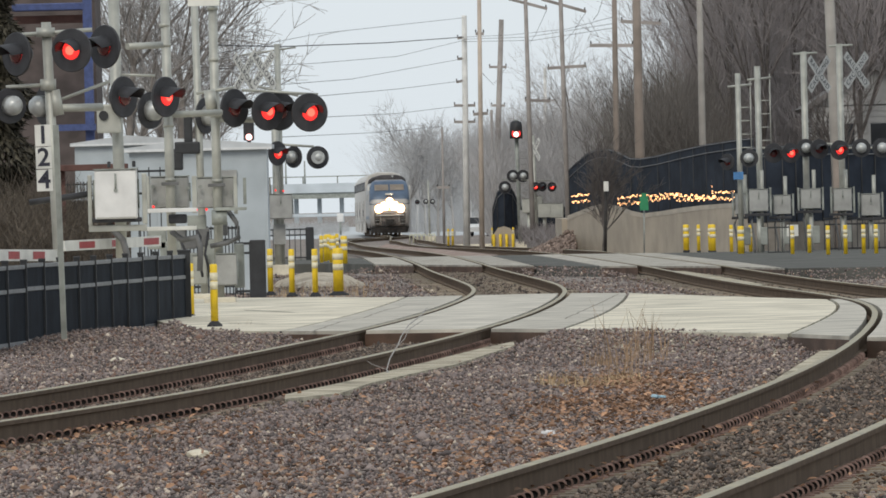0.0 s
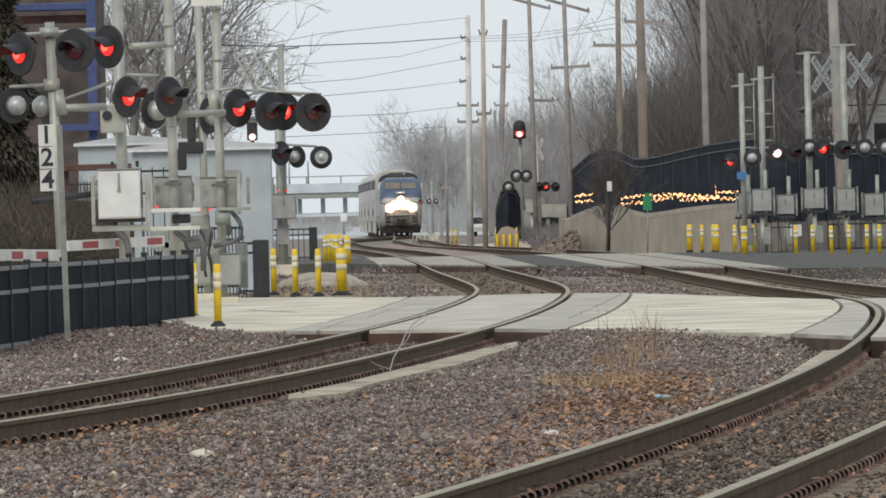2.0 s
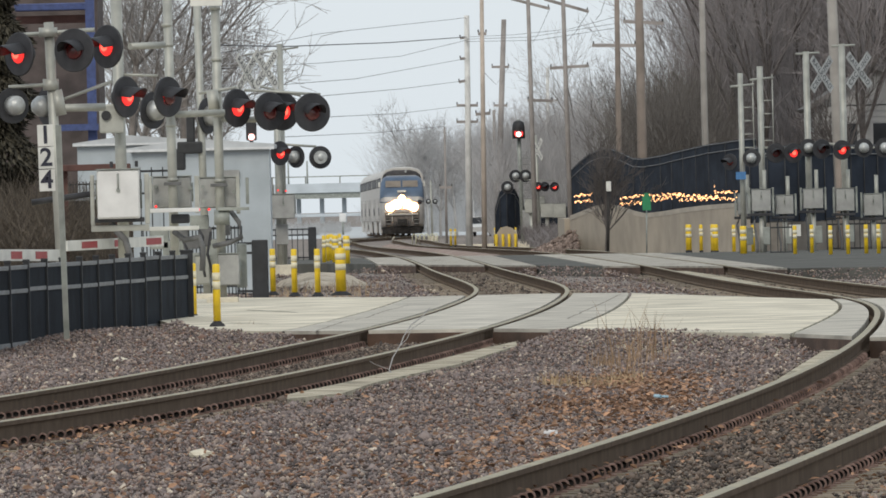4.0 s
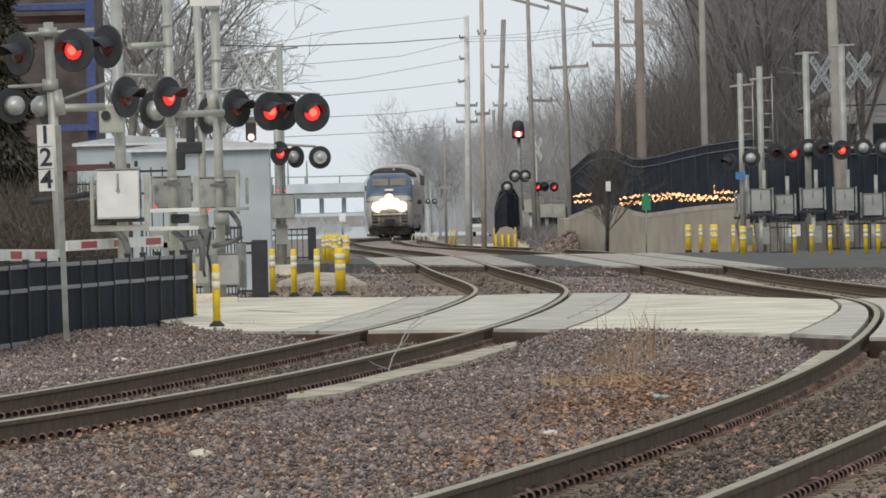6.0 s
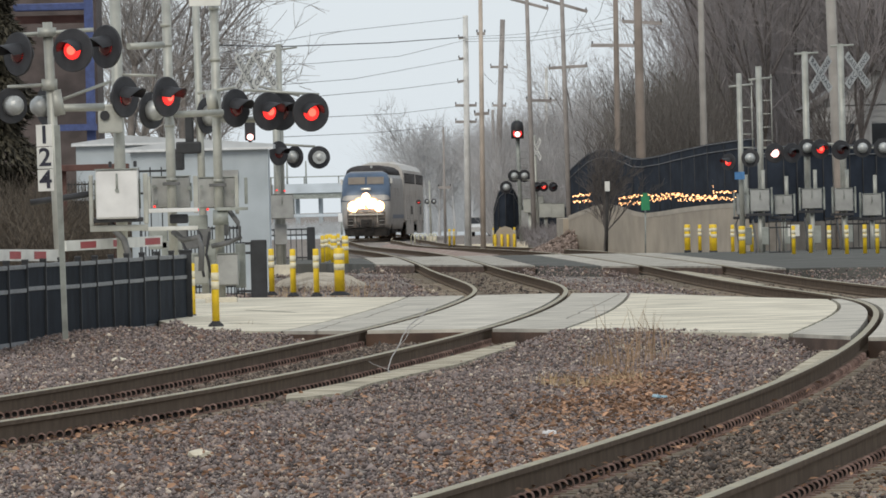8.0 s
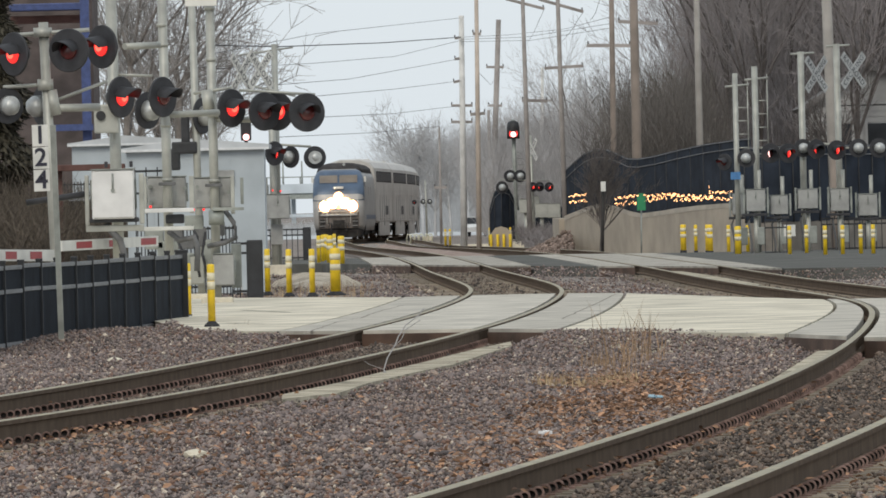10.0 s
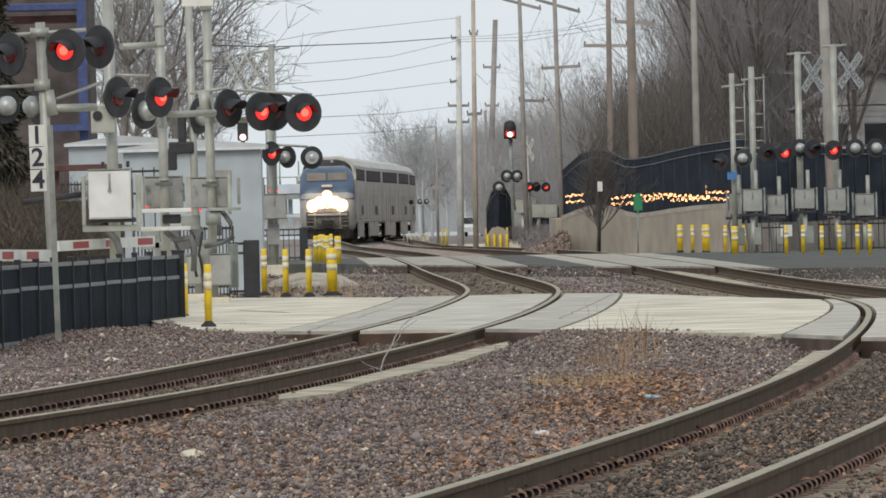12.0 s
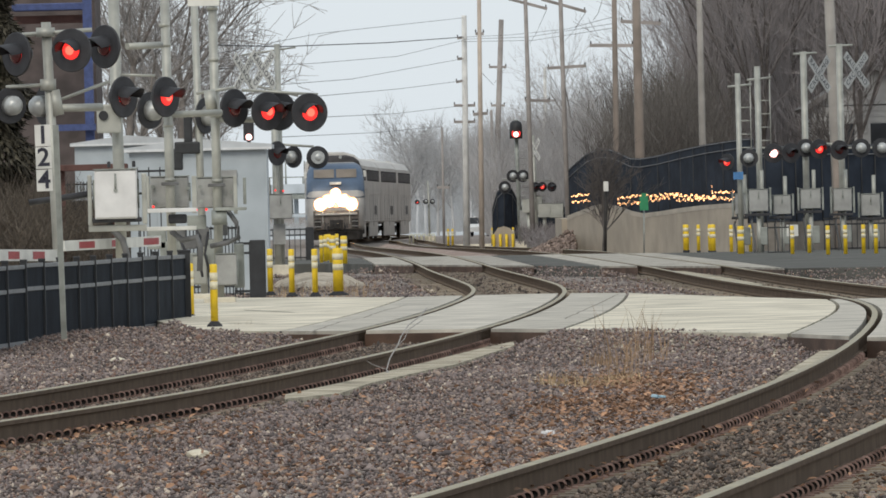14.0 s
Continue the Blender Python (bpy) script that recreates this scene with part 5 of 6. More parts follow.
# Glowing beads imitate the headlights' reflection in the fence; no lamps hang here.
def string_lights():
    root = thing("string_lights", at(3.82, 321.85, 1.3), "glowing beads imitating headlight reflections along the top of the wall", "string lights")
    rows = (((4.14, 348.7, 1.6), (4.72, 346.25, 1.66)), ((4.2, 348.5, 1.44), (4.72, 346.25, 1.46)), ((5.48, 343.17, 1.49), (6.22, 340.09, 1.58)), ((5.56, 343.17, 1.33), (6.31, 340.09, 1.37)), ((6.31, 340.09, 1.38), (7.36, 335.58, 1.57)),
            ((6.22, 340.09, 1.55), (7.36, 335.58, 1.58)), ((7.35, 335.17, 1.53), (8.32, 330.87, 1.47)), ((8.32, 330.87, 1.61), (8.85, 328.62, 1.61)), ((8.32, 330.87, 1.45), (8.88, 328.62, 1.4)), ((7.26, 335.17, 1.39), (8.29, 330.87, 1.45)), ((8.22, 331.07, 1.94), (8.25, 330.87, 1.54)))
    rg = random.Random(3)
    for a, b in rows:
        a, b = Vector(a), Vector(b)
        n = max(3, int((b - a).length / 0.05))
        pts = [a.lerp(b, i / n) + Vector((0, 0, 0.03 * math.sin(i * 0.45 + a.x * 7) + rg.uniform(-0.035, 0.035))) for i in range(n + 1)]
        put("glint_cord", tube(B(), pts, 0.006, 5), M_WIRE, root)
        for p in pts:
            if rg.random() < 0.55:
                bm = B()
                bmesh.ops.create_icosphere(bm, subdivisions=1, radius=rg.uniform(0.008, 0.023), matrix=Matrix.Translation(p))
                put("glint", bm, M_GLINT, root)


string_lights()

gs = thing("small_sign", at(5.69, 307.5, -0.25), "small green sign on a thin post before the wall", "sign")
mast(gs, (5.69, 307.5, -0.25), (5.72, 307.5, 1.34), 0.022, "post", M_ALUD)
put("plate", box(B(), (5.72, 307.29, 1.34), (0.24, 0.015, 0.40), bevel=0.003), M_GREEN, gs, "green sign plate")
put("plate_tip", box(B(), (5.72, 307.29, 1.58), (0.14, 0.014, 0.1), bevel=0.003), M_GREEN, gs)
gs = thing("small_sign", at(4.65, 311.6, -0.25), "small grey sign on a dark post before the wall", "sign")
mast(gs, (4.65, 311.6, -0.25), (4.72, 311.6, 1.85), 0.045, "post", M_LUND)
put("plate", box(B(), (4.72, 311.39, 1.85), (0.14, 0.015, 0.28), bevel=0.003), M_WHITE, gs, "white sign plate")


def bungalow(x0, x1, y, z0, z1, d, label):
    """A pale metal equipment shed with ribbed walls, low gable and white trim."""
    root = thing("signal_shed", at((x0 + x1) / 2, y, z0), label, "shed", "signal sheds")
    w = x1 - x0
    put("wall", box(B(), ((x0 + x1) / 2, y + d / 2, (z0 + z1) / 2), (w, d, z1 - z0)), M_SHED, root)
    n = int(w / 0.6)
    for i in range(n + 1):
        put("rib", box(B(), (x0 + w * i / n, y - 0.006, (z0 + z1) / 2), (0.03, 0.02, z1 - z0 - 0.05)), M_SHED, root)
    bm = B()
    a = [(x0 - 0.12, z1 - 0.0), (x0 - 0.12, z1 + 0.07), (x0 + w * 0.45, z1 + 0.24), (x1 + 0.12, z1 + 0.1), (x1 + 0.12, z1 + 0.02)]
    rings_mesh(bm, [[(x, y - 0.15, z) for x, z in a], [(x, y + d + 0.15, z) for x, z in a]], smooth=False)
    put("roof", bm, M_ROOF, root, "pale sheet-metal roof")
    put("fascia", box(B(), ((x0 + x1) / 2, y - 0.16, z1 + 0.02), (w + 0.24, 0.02, 0.05)), M_TRIM, root, "white roof edge")
    put("vent", box(B(), (x0 + w * 0.72, y - 0.03, z1 - 0.55), (0.35, 0.04, 0.3), bevel=0.01), M_CASE, root)
    put("door", box(B(), (x0 + w * 0.35, y - 0.02, z0 + 1.0), (0.85, 0.03, 1.95), bevel=0.01), M_SHED, root)


bungalow(-6.13, -3.44, 215.25, -0.2, 2.63, 3.0, "pale blue-grey metal signal shed with white roof edge")
bungalow(-8.78, -6.06, 262.4, -0.2, 3.06, 4.0, "pale grey metal shed behind the fence")


def corner_building():
    root = thing("house", at(-11.95, 344.4, -0.25), "dark brown building with blue steel posts and awning", "building")
    x0, x1 = -13.26, -10.82
    put("wall", box(B(), ((x0 + x1) / 2 - 2, 348, 4.3), (x1 - x0 + 4, 6, 9.2)), M_BRICK, root)
    put("awning", box(B(), ((x0 + x1) / 2, 341, 7.92), (x1 - x0, 1.4, 0.22), bevel=0.03), M_BLUE, root, "blue steel awning")
    put("post", box(B(), (-10.88, 339.48, 7.04), (0.28, 0.28, 10.0)), M_BLUE, root, "blue steel post")
    put("band", box(B(), (-12.03, 341.32, 7.54), (x1 - x0, 0.3, 0.25)), M_REDWOOD, root, "reddish timber band")
    put("beam", box(B(), (-11.33, 339.07, 4.12), (1.3, 0.3, 0.2)), M_BLUE, root, "blue steel beam")
    p = (-7.32, 225.5, 2.39)
    s = thing("timber_canopy", at(p[0], p[1], -0.25), "low reddish timber canopy behind the signal masts", "canopy")
    put("beam", box(B(), (p[0] + 0.1, p[1], p[2]), (1.5, 0.8, 0.13), bevel=0.02), M_REDWOOD, s)
    for e in (-0.5, 0.55):
        put("post", box(B(), (p[0] + e, p[1], p[2] / 2 - 0.15), (0.1, 0.1, p[2] + 0.2)), M_REDWOOD, s)


corner_building()


def pale_house():
    """A pale clapboard house half hidden by the trees."""
    y, x0, x1, z1 = 402, 13.75, 19.5, 4.75
    root = thing("house", at((x0 + x1) / 2, y, -0.6), "pale grey clapboard house behind the bare trees", "house")
    put("wall", box(B(), ((x0 + x1) / 2, y + 4, z1 / 2 - 0.3), (x1 - x0, 8, z1 + 0.6)), M_HOUSE, root)
    for k in range(22):
        put("clapboard", box(B(), ((x0 + x1) / 2, y - 0.02, 0.2 + 0.21 * k), (x1 - x0, 0.03, 0.19)), M_HOUSE, root)
    a = [(x0 - 0.4, z1 - 0.1), (x0 + 2.2, z1 + 1.5), (x1 + 0.4, z1 + 0.4), (x1 + 0.4, z1 + 0.2), (x0 + 2.2, z1 + 1.3), (x0 - 0.2, z1 - 0.2)]
    put("roof", rings_mesh(B(), [[(x, y - 0.4, z) for x, z in a], [(x, y + 8.4, z) for x, z in a]], smooth=False), M_SHINGLE, root, "grey shingled roof")
    put("gable", prism_front(x0, x1, z1, y), M_HOUSE, root)
    for x in (x0 + 1.1, x0 + 2.6, x0 + 4.4):
        w = put("window", box(B(), (x, y - 0.04, 3.4), (0.9, 0.06, 1.3)), M_PANE, root, "dark sash window")
        for e in (-0.5, 0.5):
            part("frame", box(B(), (x + e - (x0 + x1) / 2, -0.06, 4.0), (0.1, 0.08, 1.45)), M_HOUSE, w)


def prism_front(x0, x1, z1, y):
    """The wall's triangle under the gable."""
    return rings_mesh(B(), [[(x0, y + d, z1 - 0.1), (x1, y + d, z1 - 0.1), (x1, y + d, z1 + 0.2), (x0 + 2.2, y + d, z1 + 1.3)] for d in (0, 0.2)], smooth=False)


pale_house()


# ---- vehicles parked off the tracks ----
def car(m, paint, label):
    root = thing("car", m, label, "car", "parked cars")
    w = 0.9
    low = [(-2.2, 0.35), (-2.25, 0.7), (-2.0, 0.92), (-1.2, 0.98), (1.2, 1.0), (2.0, 0.95), (2.25, 0.75), (2.2, 0.35)]
    bm = rings_mesh(B(), [[(x * s, e, z) for x, z in low] for e, s in ((-w, 0.97), (-w + 0.1, 1), (w - 0.1, 1), (w, 0.97))], smooth=False)
    part("body", bm, paint, root)
    top = [(-1.5, 0.97), (-0.85, 1.42), (0.9, 1.45), (1.7, 0.99)]
    part("cabin", rings_mesh(B(), [[(x * s, e * s, z) for x, z in top] for e, s in ((-w + 0.08, 0.96), (-w + 0.2, 1), (w - 0.2, 1), (w - 0.08, 0.96))], smooth=False), M_PANE, root, "dark glazed cabin")
    part("roof", box(B(), (0.03, 0, 1.45), (1.6, 1.35, 0.05), bevel=0.02), paint, root)
    for x in (-1.4, 1.4):
        for e in (-1, 1):
            wh = part("wheel", cyl(B(), (x, e * 0.78, 0.33), (x, e * 0.93, 0.33), 0.33, n=20), M_RUBBER, root)
            part("rim", cyl(B(), (x, e * 0.925, 0.33), (x, e * 0.945, 0.33), 0.2, n=14), M_CLEAR, wh, "silver wheel rim")
    for e in (-1, 1):
        part("tail_light", box(B(), (2.2, e * 0.7, 0.78), (0.06, 0.25, 0.14)), M_DARKRED, root)
        part("headlight", box(B(), (-2.18, e * 0.68, 0.72), (0.08, 0.3, 0.14)), M_CLEAR, root)


lot = thing("parking_lot", at(-13, 389.5, -0.4), "raised asphalt parking lot behind the brush", "pavement", kind="structure")
put("slab", box(B(), (-19, 401.8, 0.05), (22, 69.7, 0.9)), M_ASPH, lot)
pad = part("parking_pad", box(B(), (-8.8, 250.71, 0.0), (6.4, 4.2, 0.58), bevel=0.05), M_ASPH)
tagged(pad, "raised asphalt parking pad behind the gates", "paving", kind="structure")
car(pose(-8.87, 250.1, 0.29, 0, 0, 22), M_CARSILVER, "silver-grey parked car behind the lowered gates")
car(pose(-12.74, 307.5, -0.25, 0, 0, 10), M_CARRED, "dark red parked car behind the fence")
car(pose(2.88, 820, -1.02, 0, 0, 80), M_CARWHITE, "white parked car beside the utility poles")


def walkway():
    """A pale path across the tracks in the distance, with low yellow hoops beside it."""
    root = thing("walkway", at(0, 520.7, -0.6), "pale concrete path beside the distant tracks", "pavement", kind="structure")
    put("kerb", box(B(), (3.6, 520.7, -0.57), (6.0, 0.5, 0.16), bevel=0.02), M_CONC, root)
    for p in [(x, 615, 0) for x in (-1.72, -1.5, -1.28, -1.02, -0.72, -0.5)]:
        g = -0.27 + fall(615)
        h = thing("bicycle_rack", at(p[0], p[1], g), "low pale steel hoop beside the distant path", "bicycle rack", "bicycle racks")
        put("hoop", tube(B(), [(p[0] - 0.1, p[1], g), (p[0] - 0.1, p[1], g + 0.45), (p[0] - 0.05, p[1], g + 0.55), (p[0] + 0.05, p[1], g + 0.55), (p[0] + 0.1, p[1], g + 0.45), (p[0] + 0.1, p[1], g)], 0.035), M_PALEHOOP, h)
    c = thing("relay_cabinet", at(-9.3, 1000, -0.25 + fall(1000)), "small white cabinet on a post beside the distant tracks", "cabinet")
    put("post", cyl(B(), (-9.3, 1000, -0.25 + fall(1000)), (-9.3, 1000, 0.2), 0.1, n=10), M_ALUD, c)
    put("box", box(B(), (-9.3, 1000, 0.45), (0.62, 0.4, 0.78), bevel=0.08), M_BOXWHITE, c, "white box")
    q = (2.52, 442.8, 0.52)
    w = thing("concrete_barrier", at(q[0], q[1], -0.5), "domed tan concrete barrier with yellow posts before it", "barrier")
    bm = rings_mesh(B(), [[(q[0] - 0.45, q[1] + d, -0.55), (q[0] + 0.45, q[1] + d, -0.55), (q[0] + 0.45, q[1] + d, 0.15), (q[0] + 0.25, q[1] + d, 0.42), (q[0], q[1] + d, 0.5), (q[0] - 0.25, q[1] + d, 0.42), (q[0] - 0.45, q[1] + d, 0.15)] for d in (0, 0.5)], smooth=False)
    put("block", bm, M_WALL, w)
    for x in (-0.42, -0.15, 0.1, 0.36):
        put("post", cyl(B(), (q[0] + x, q[1] - 0.12, -0.6), (q[0] + x, q[1] - 0.12, 0.18), 0.06, n=10), M_YELLOW, w, "yellow post")


walkway()


# ---- overpass ----
def overpass():
    y = 1271
    root = thing("overpass", at(-15.71, y, -0.25), "grey concrete road bridge over the tracks with railings", "bridge", kind="structure")
    z = 3.68
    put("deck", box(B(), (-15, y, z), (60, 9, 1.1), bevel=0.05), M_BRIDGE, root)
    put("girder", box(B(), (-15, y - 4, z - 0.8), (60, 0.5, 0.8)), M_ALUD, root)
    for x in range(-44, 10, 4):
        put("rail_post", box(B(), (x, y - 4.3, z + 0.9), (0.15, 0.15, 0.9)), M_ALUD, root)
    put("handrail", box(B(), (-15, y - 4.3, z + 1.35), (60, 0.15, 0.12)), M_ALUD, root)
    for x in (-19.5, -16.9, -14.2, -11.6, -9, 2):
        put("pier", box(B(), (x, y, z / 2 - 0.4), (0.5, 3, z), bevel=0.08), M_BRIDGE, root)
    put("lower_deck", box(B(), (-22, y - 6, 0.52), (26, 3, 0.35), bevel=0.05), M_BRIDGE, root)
    # Added sheet, pale so the ground out there looks hazy.
    put("haze_sheet", box(B(), (-30, 800, -0.25 + fall(1271) + 0.03), (80, 1148, 0.06)), M_FARHAZE, root, "pale sheet imitating haze over the ground beyond the bridge")
    for x in (-18.0, -15.8):
        put("lamp_post", cyl(B(), (x, y - 3, z), (x, y - 3, z + 3.2), 0.12, 0.08, n=8), M_ALUD, root)


overpass()


# ---- utility poles and wires ----
def pole(base, top, r, material, arms, label):
    b, t = Vector((base[0], base[1], -0.25 + fall(base[1]))), Vector(top)
    root = thing("utility_pole", at(*b), label, "utility pole", "utility poles")
    put("shaft", cyl(B(), b, t, r, r * 0.72, n=14), material, root)
    for a, c in arms:
        a, c = Vector(a), Vector(c)
        bm = box(B(), (0, 0, 0), ((c - a).length, 0.1, 0.12))
        bmesh.ops.transform(bm, matrix=Matrix.Translation((a + c) / 2) @ (c - a).to_track_quat("X", "Z").to_matrix().to_4x4(), verts=bm.verts[:])
        put("cross_arm", bm, M_WOODPOLE, root)
        for f in (0.03, 0.97):
            q = a.lerp(c, f)
            put("insulator", lathe(B(), ((0.02, 0), (0.032, 0.03), (0.02, 0.05), (0.032, 0.08), (0.012, 0.11)), at(q.x, q.y, q.z + 0.05), n=10), M_LUND, root)


pole((1.11, 492, 0.45), (1.24, 492, 9.95), 0.16, M_POLEPALE, [((0.68, 492, 5.9), (1.65, 492, 5.88)), ((0.91, 492, 8.93), (1.27, 492, 8.98)), ((0.89, 492, 7.99), (1.24, 492, 8.03)), ((0.81, 492, 6.95), (1.27, 492, 7.04)), ((0.66, 492, 5.16), (1.63, 492, 5.14))], "weathered wooden utility pole with short side arms")
pole((1.53, 420.25, 0.37), (1.66, 420.25, 9.96), 0.105, M_POLELIT, [((1.31, 420.25, 4.89), (1.88, 420.25, 4.92)), ((1.48, 420.25, 8.0), (1.8, 420.25, 7.99))], "slim tan utility pole beside the tracks")
pole((2.61, 543.25, 0.46), (3.22, 543.25, 10.59), 0.17, M_WOODPOLE, [((2.55, 543.25, 8.24), (3.42, 543.25, 8.22)), ((2.61, 543.25, 6.32), (3.29, 543.25, 6.3))], "leaning weathered wooden utility pole")
pole((3.8, 455.1, 1.88), (3.72, 455.1, 10.38), 0.11, M_WOODPOLE, [((3.01, 455.1, 9.97), (4.62, 455.1, 9.51)), ((3.59, 455.1, 5.71), (4.65, 455.1, 5.66))], "wooden utility pole with a tilted cross arm")
pole((5.12, 440.75, 1.6), (5.02, 440.75, 10.06), 0.115, M_WOODPOLE, [((4.26, 440.75, 9.65), (6.05, 440.75, 9.1)), ((4.42, 440.75, 6.85), (6.0, 440.75, 6.91))], "wooden utility pole with two cross arms")
pole((6.27, 389.5, 2.95), (6.37, 389.5, 9.42), 0.12, M_POLETAN, [((5.44, 389.5, 7.0), (7.02, 389.5, 6.96))], "tan wooden utility pole with one cross arm")
pole((6.98, 381.3, 3.3), (7.0, 381.3, 9.23), 0.19, M_POLETAN, [((6.43, 381.3, 7.7), (7.84, 381.3, 7.59))], "thick tan wooden utility pole")
pole((8.5, 352.6, 3.11), (8.51, 352.6, 8.6), 0.125, M_POLEGREY, [], "grey wooden utility pole among the trees")
pole((11.4, 311.6, 0.56), (11.22, 311.6, 7.68), 0.19, M_POLEGREY, [], "tall grey pole behind the crossing signals")
pole((11.3, 309.55, 0.56), (11.26, 309.55, 2.97), 0.16, M_POLETAN, [], "tan wooden post behind the crossing signals")
pole((5.85, 615, 0.09), (6.04, 615, 9.03), 0.12, M_POLEPALE, [((5.58, 615, 7.19), (6.6, 615, 7.16))], "distant pale utility pole")
pole((0.1, 537.1, 0.39), (0.13, 537.1, 5.27), 0.07, M_WOODPOLE, [((-0.19, 537.1, 2.29), (0.42, 537.1, 2.28))], "slim dark post with signal boxes")
pole((2.6, 549.4, 0.02), (2.64, 549.4, 6.15), 0.10, M_WOODPOLE, [], "short grey wooden pole")


def wires():
    rows = (((-6.23, 307.5, 6.1), (-5.07, 348.5, 6.62), (-2.02, 430.5, 7.89), (1.19, 492, 8.98)), ((-6.25, 307.5, 5.43), (-4.27, 389.5, 6.61), (-1.63, 440.75, 7.48), (1.19, 492, 8.83)), ((-4.82, 307.5, 4.92), (-3.07, 389.5, 6.01), (1.17, 492, 8.01)),
            ((-3.72, 307.5, 4.57), (-1.54, 410, 5.83), (1.14, 492, 7.01)), ((-3.41, 307.5, 3.99), (-1.57, 410, 4.91), (1.12, 492, 5.89)), ((-4.54, 307.5, 3.46), (-2.43, 410, 4.21), (0.15, 512.5, 5.12)),
            ((1.19, 492, 8.98), (3.45, 512.5, 9.34), (5.62, 471.5, 8.9), (6.5, 399.75, 8.18)), ((1.19, 492, 8.88), (3.99, 481.75, 8.75), (6.39, 393.6, 7.83)), ((1.19, 492, 8.77), (4.24, 481.75, 8.6), (6.39, 393.6, 7.67)),
            ((6.05, 440.75, 9.1), (6.12, 492, 9.06), (6.76, 594.5, 9.99)), ((4.62, 455.1, 9.51), (4.65, 512.5, 9.37), (5.25, 615, 10.48)), ((6.01, 389.5, 8.82), (6.07, 410, 8.47), (6.32, 440.75, 8.75)),
            ((4.42, 440.75, 6.85), (5.31, 471.5, 6.02), (6.56, 512.5, 5.94)), ((6.0, 440.75, 6.91), (6.54, 471.5, 6.23), (7.62, 512.5, 5.97)), ((3.42, 543.25, 8.22), (2.8, 553.5, 7.47), (1.7, 420.25, 6.47)),
            ((-6.24, 307.5, 5.86), (-4.25, 389.5, 7.66), (1.21, 492, 9.85)))
    for k, pts in enumerate(rows):
        v = [Vector(p) for p in pts]
        out = []
        for a, b in zip(v, v[1:]):
            out += [a.lerp(b, i / 6) for i in range(6)]
        out.append(v[-1])
        root = part("overhead_wire", tube(B(), out, 0.009 if k else 0.018, 5), M_WIRE)
        tagged(root, "thin dark overhead wire between utility poles", "wire", "overhead wires")


wires()


# ---- trees ----
def branch_mesh(seed, height, levels, spread, twig_r, trunk_r, first=0.25, kids=(3, 5)):
    """Tapered limbs forking down to twigs; returns the limbs and the twigs apart."""
    rg = random.Random(seed)
    segs = ([], [])

    def grow(p, d, length, r, lvl):
        n = 4 if lvl < 2 else 2
        for i in range(n):
            d = (d + Vector((rg.gauss(0, 0.12), rg.gauss(0, 0.12), rg.gauss(0.05, 0.06))) * (1 if lvl else 0.4)).normalized()
            q = p + d * length / n
            r2 = max(r * (1 - 0.45 / n), twig_r * 0.5)
            segs[0 if lvl < 2 else 1].append((p, q, r, r2))
            if lvl < levels and (lvl > 0 or (i + 1) / n > first):
                for _ in range(rg.randint(1, 3) if lvl else rg.randint(*kids)):
                    a = rg.uniform(0, math.tau)
                    side = d.orthogonal().normalized()
                    side = Matrix.Rotation(a, 3, d) @ side
                    nd = (d * rg.uniform(0.45, 0.9) + side * spread * rg.uniform(0.6, 1.2) + Vector((0, 0, 0.12))).normalized()
                    grow(q.copy(), nd, length * rg.uniform(0.45, 0.68), max(r2 * rg.uniform(0.45, 0.62), twig_r), lvl + 1)
            p, r = q, r2

    grow(Vector((0, 0, -0.1)), Vector((0, 0, 1)), height * 0.62, trunk_r, 0)
    out = []
    for rows, k in zip(segs, (6, 3)):
        a = np.array([s[0][:] for s in rows])
        b = np.array([s[1][:] for s in rows])
        ra = np.array([s[2] for s in rows])
        rb = np.array([s[3] for s in rows])
        d = b - a
        d /= np.linalg.norm(d, axis=1)[:, None] + 1e-9
        ref = np.where(np.abs(d[:, 2:3]) > 0.9, np.array([[1.0, 0, 0]]), np.array([[0, 0, 1.0]]))
        u = np.cross(d, ref)
        u /= np.linalg.norm(u, axis=1)[:, None] + 1e-9
        w = np.cross(d, u)
        ang = np.arange(k) * math.tau / k
        ring = np.cos(ang)[None, :, None] * u[:, None] + np.sin(ang)[None, :, None] * w[:, None]
        v = np.concatenate([a[:, None] + ring * ra[:, None, None], b[:, None] + ring * rb[:, None, None]], 1)
        base = (np.arange(len(rows)) * 2 * k)[:, None, None]
        f = np.array([[i, (i + 1) % k, k + (i + 1) % k, k + i] for i in range(k)])[None] + base
        out.append((v.reshape(-1, 3), f.reshape(-1, 4)))
    return out


def bare_tree(m, seed, height, levels, spread, twig_r, trunk_r, bark, twig, label, kids=(3, 5), first=0.25):
    root = thing("bare_tree", m, label, "tree", "bare trees")
    (v0, f0), (v1, f1) = branch_mesh(seed, height, levels, spread, twig_r, trunk_r, first, kids)
    numpy_mesh("trunk", v0, f0, bark, root)
    numpy_mesh("crown", v1, f1, twig, root)
    return root


def grove(models, rows):
    for i, (x, y, s, a) in enumerate(rows):
        t = copy_thing(models[i % len(models)], pose(x, y, -0.25 + fall(y), 0, 0, a))
        t.scale = (s, s, s * random.uniform(0.9, 1.15))


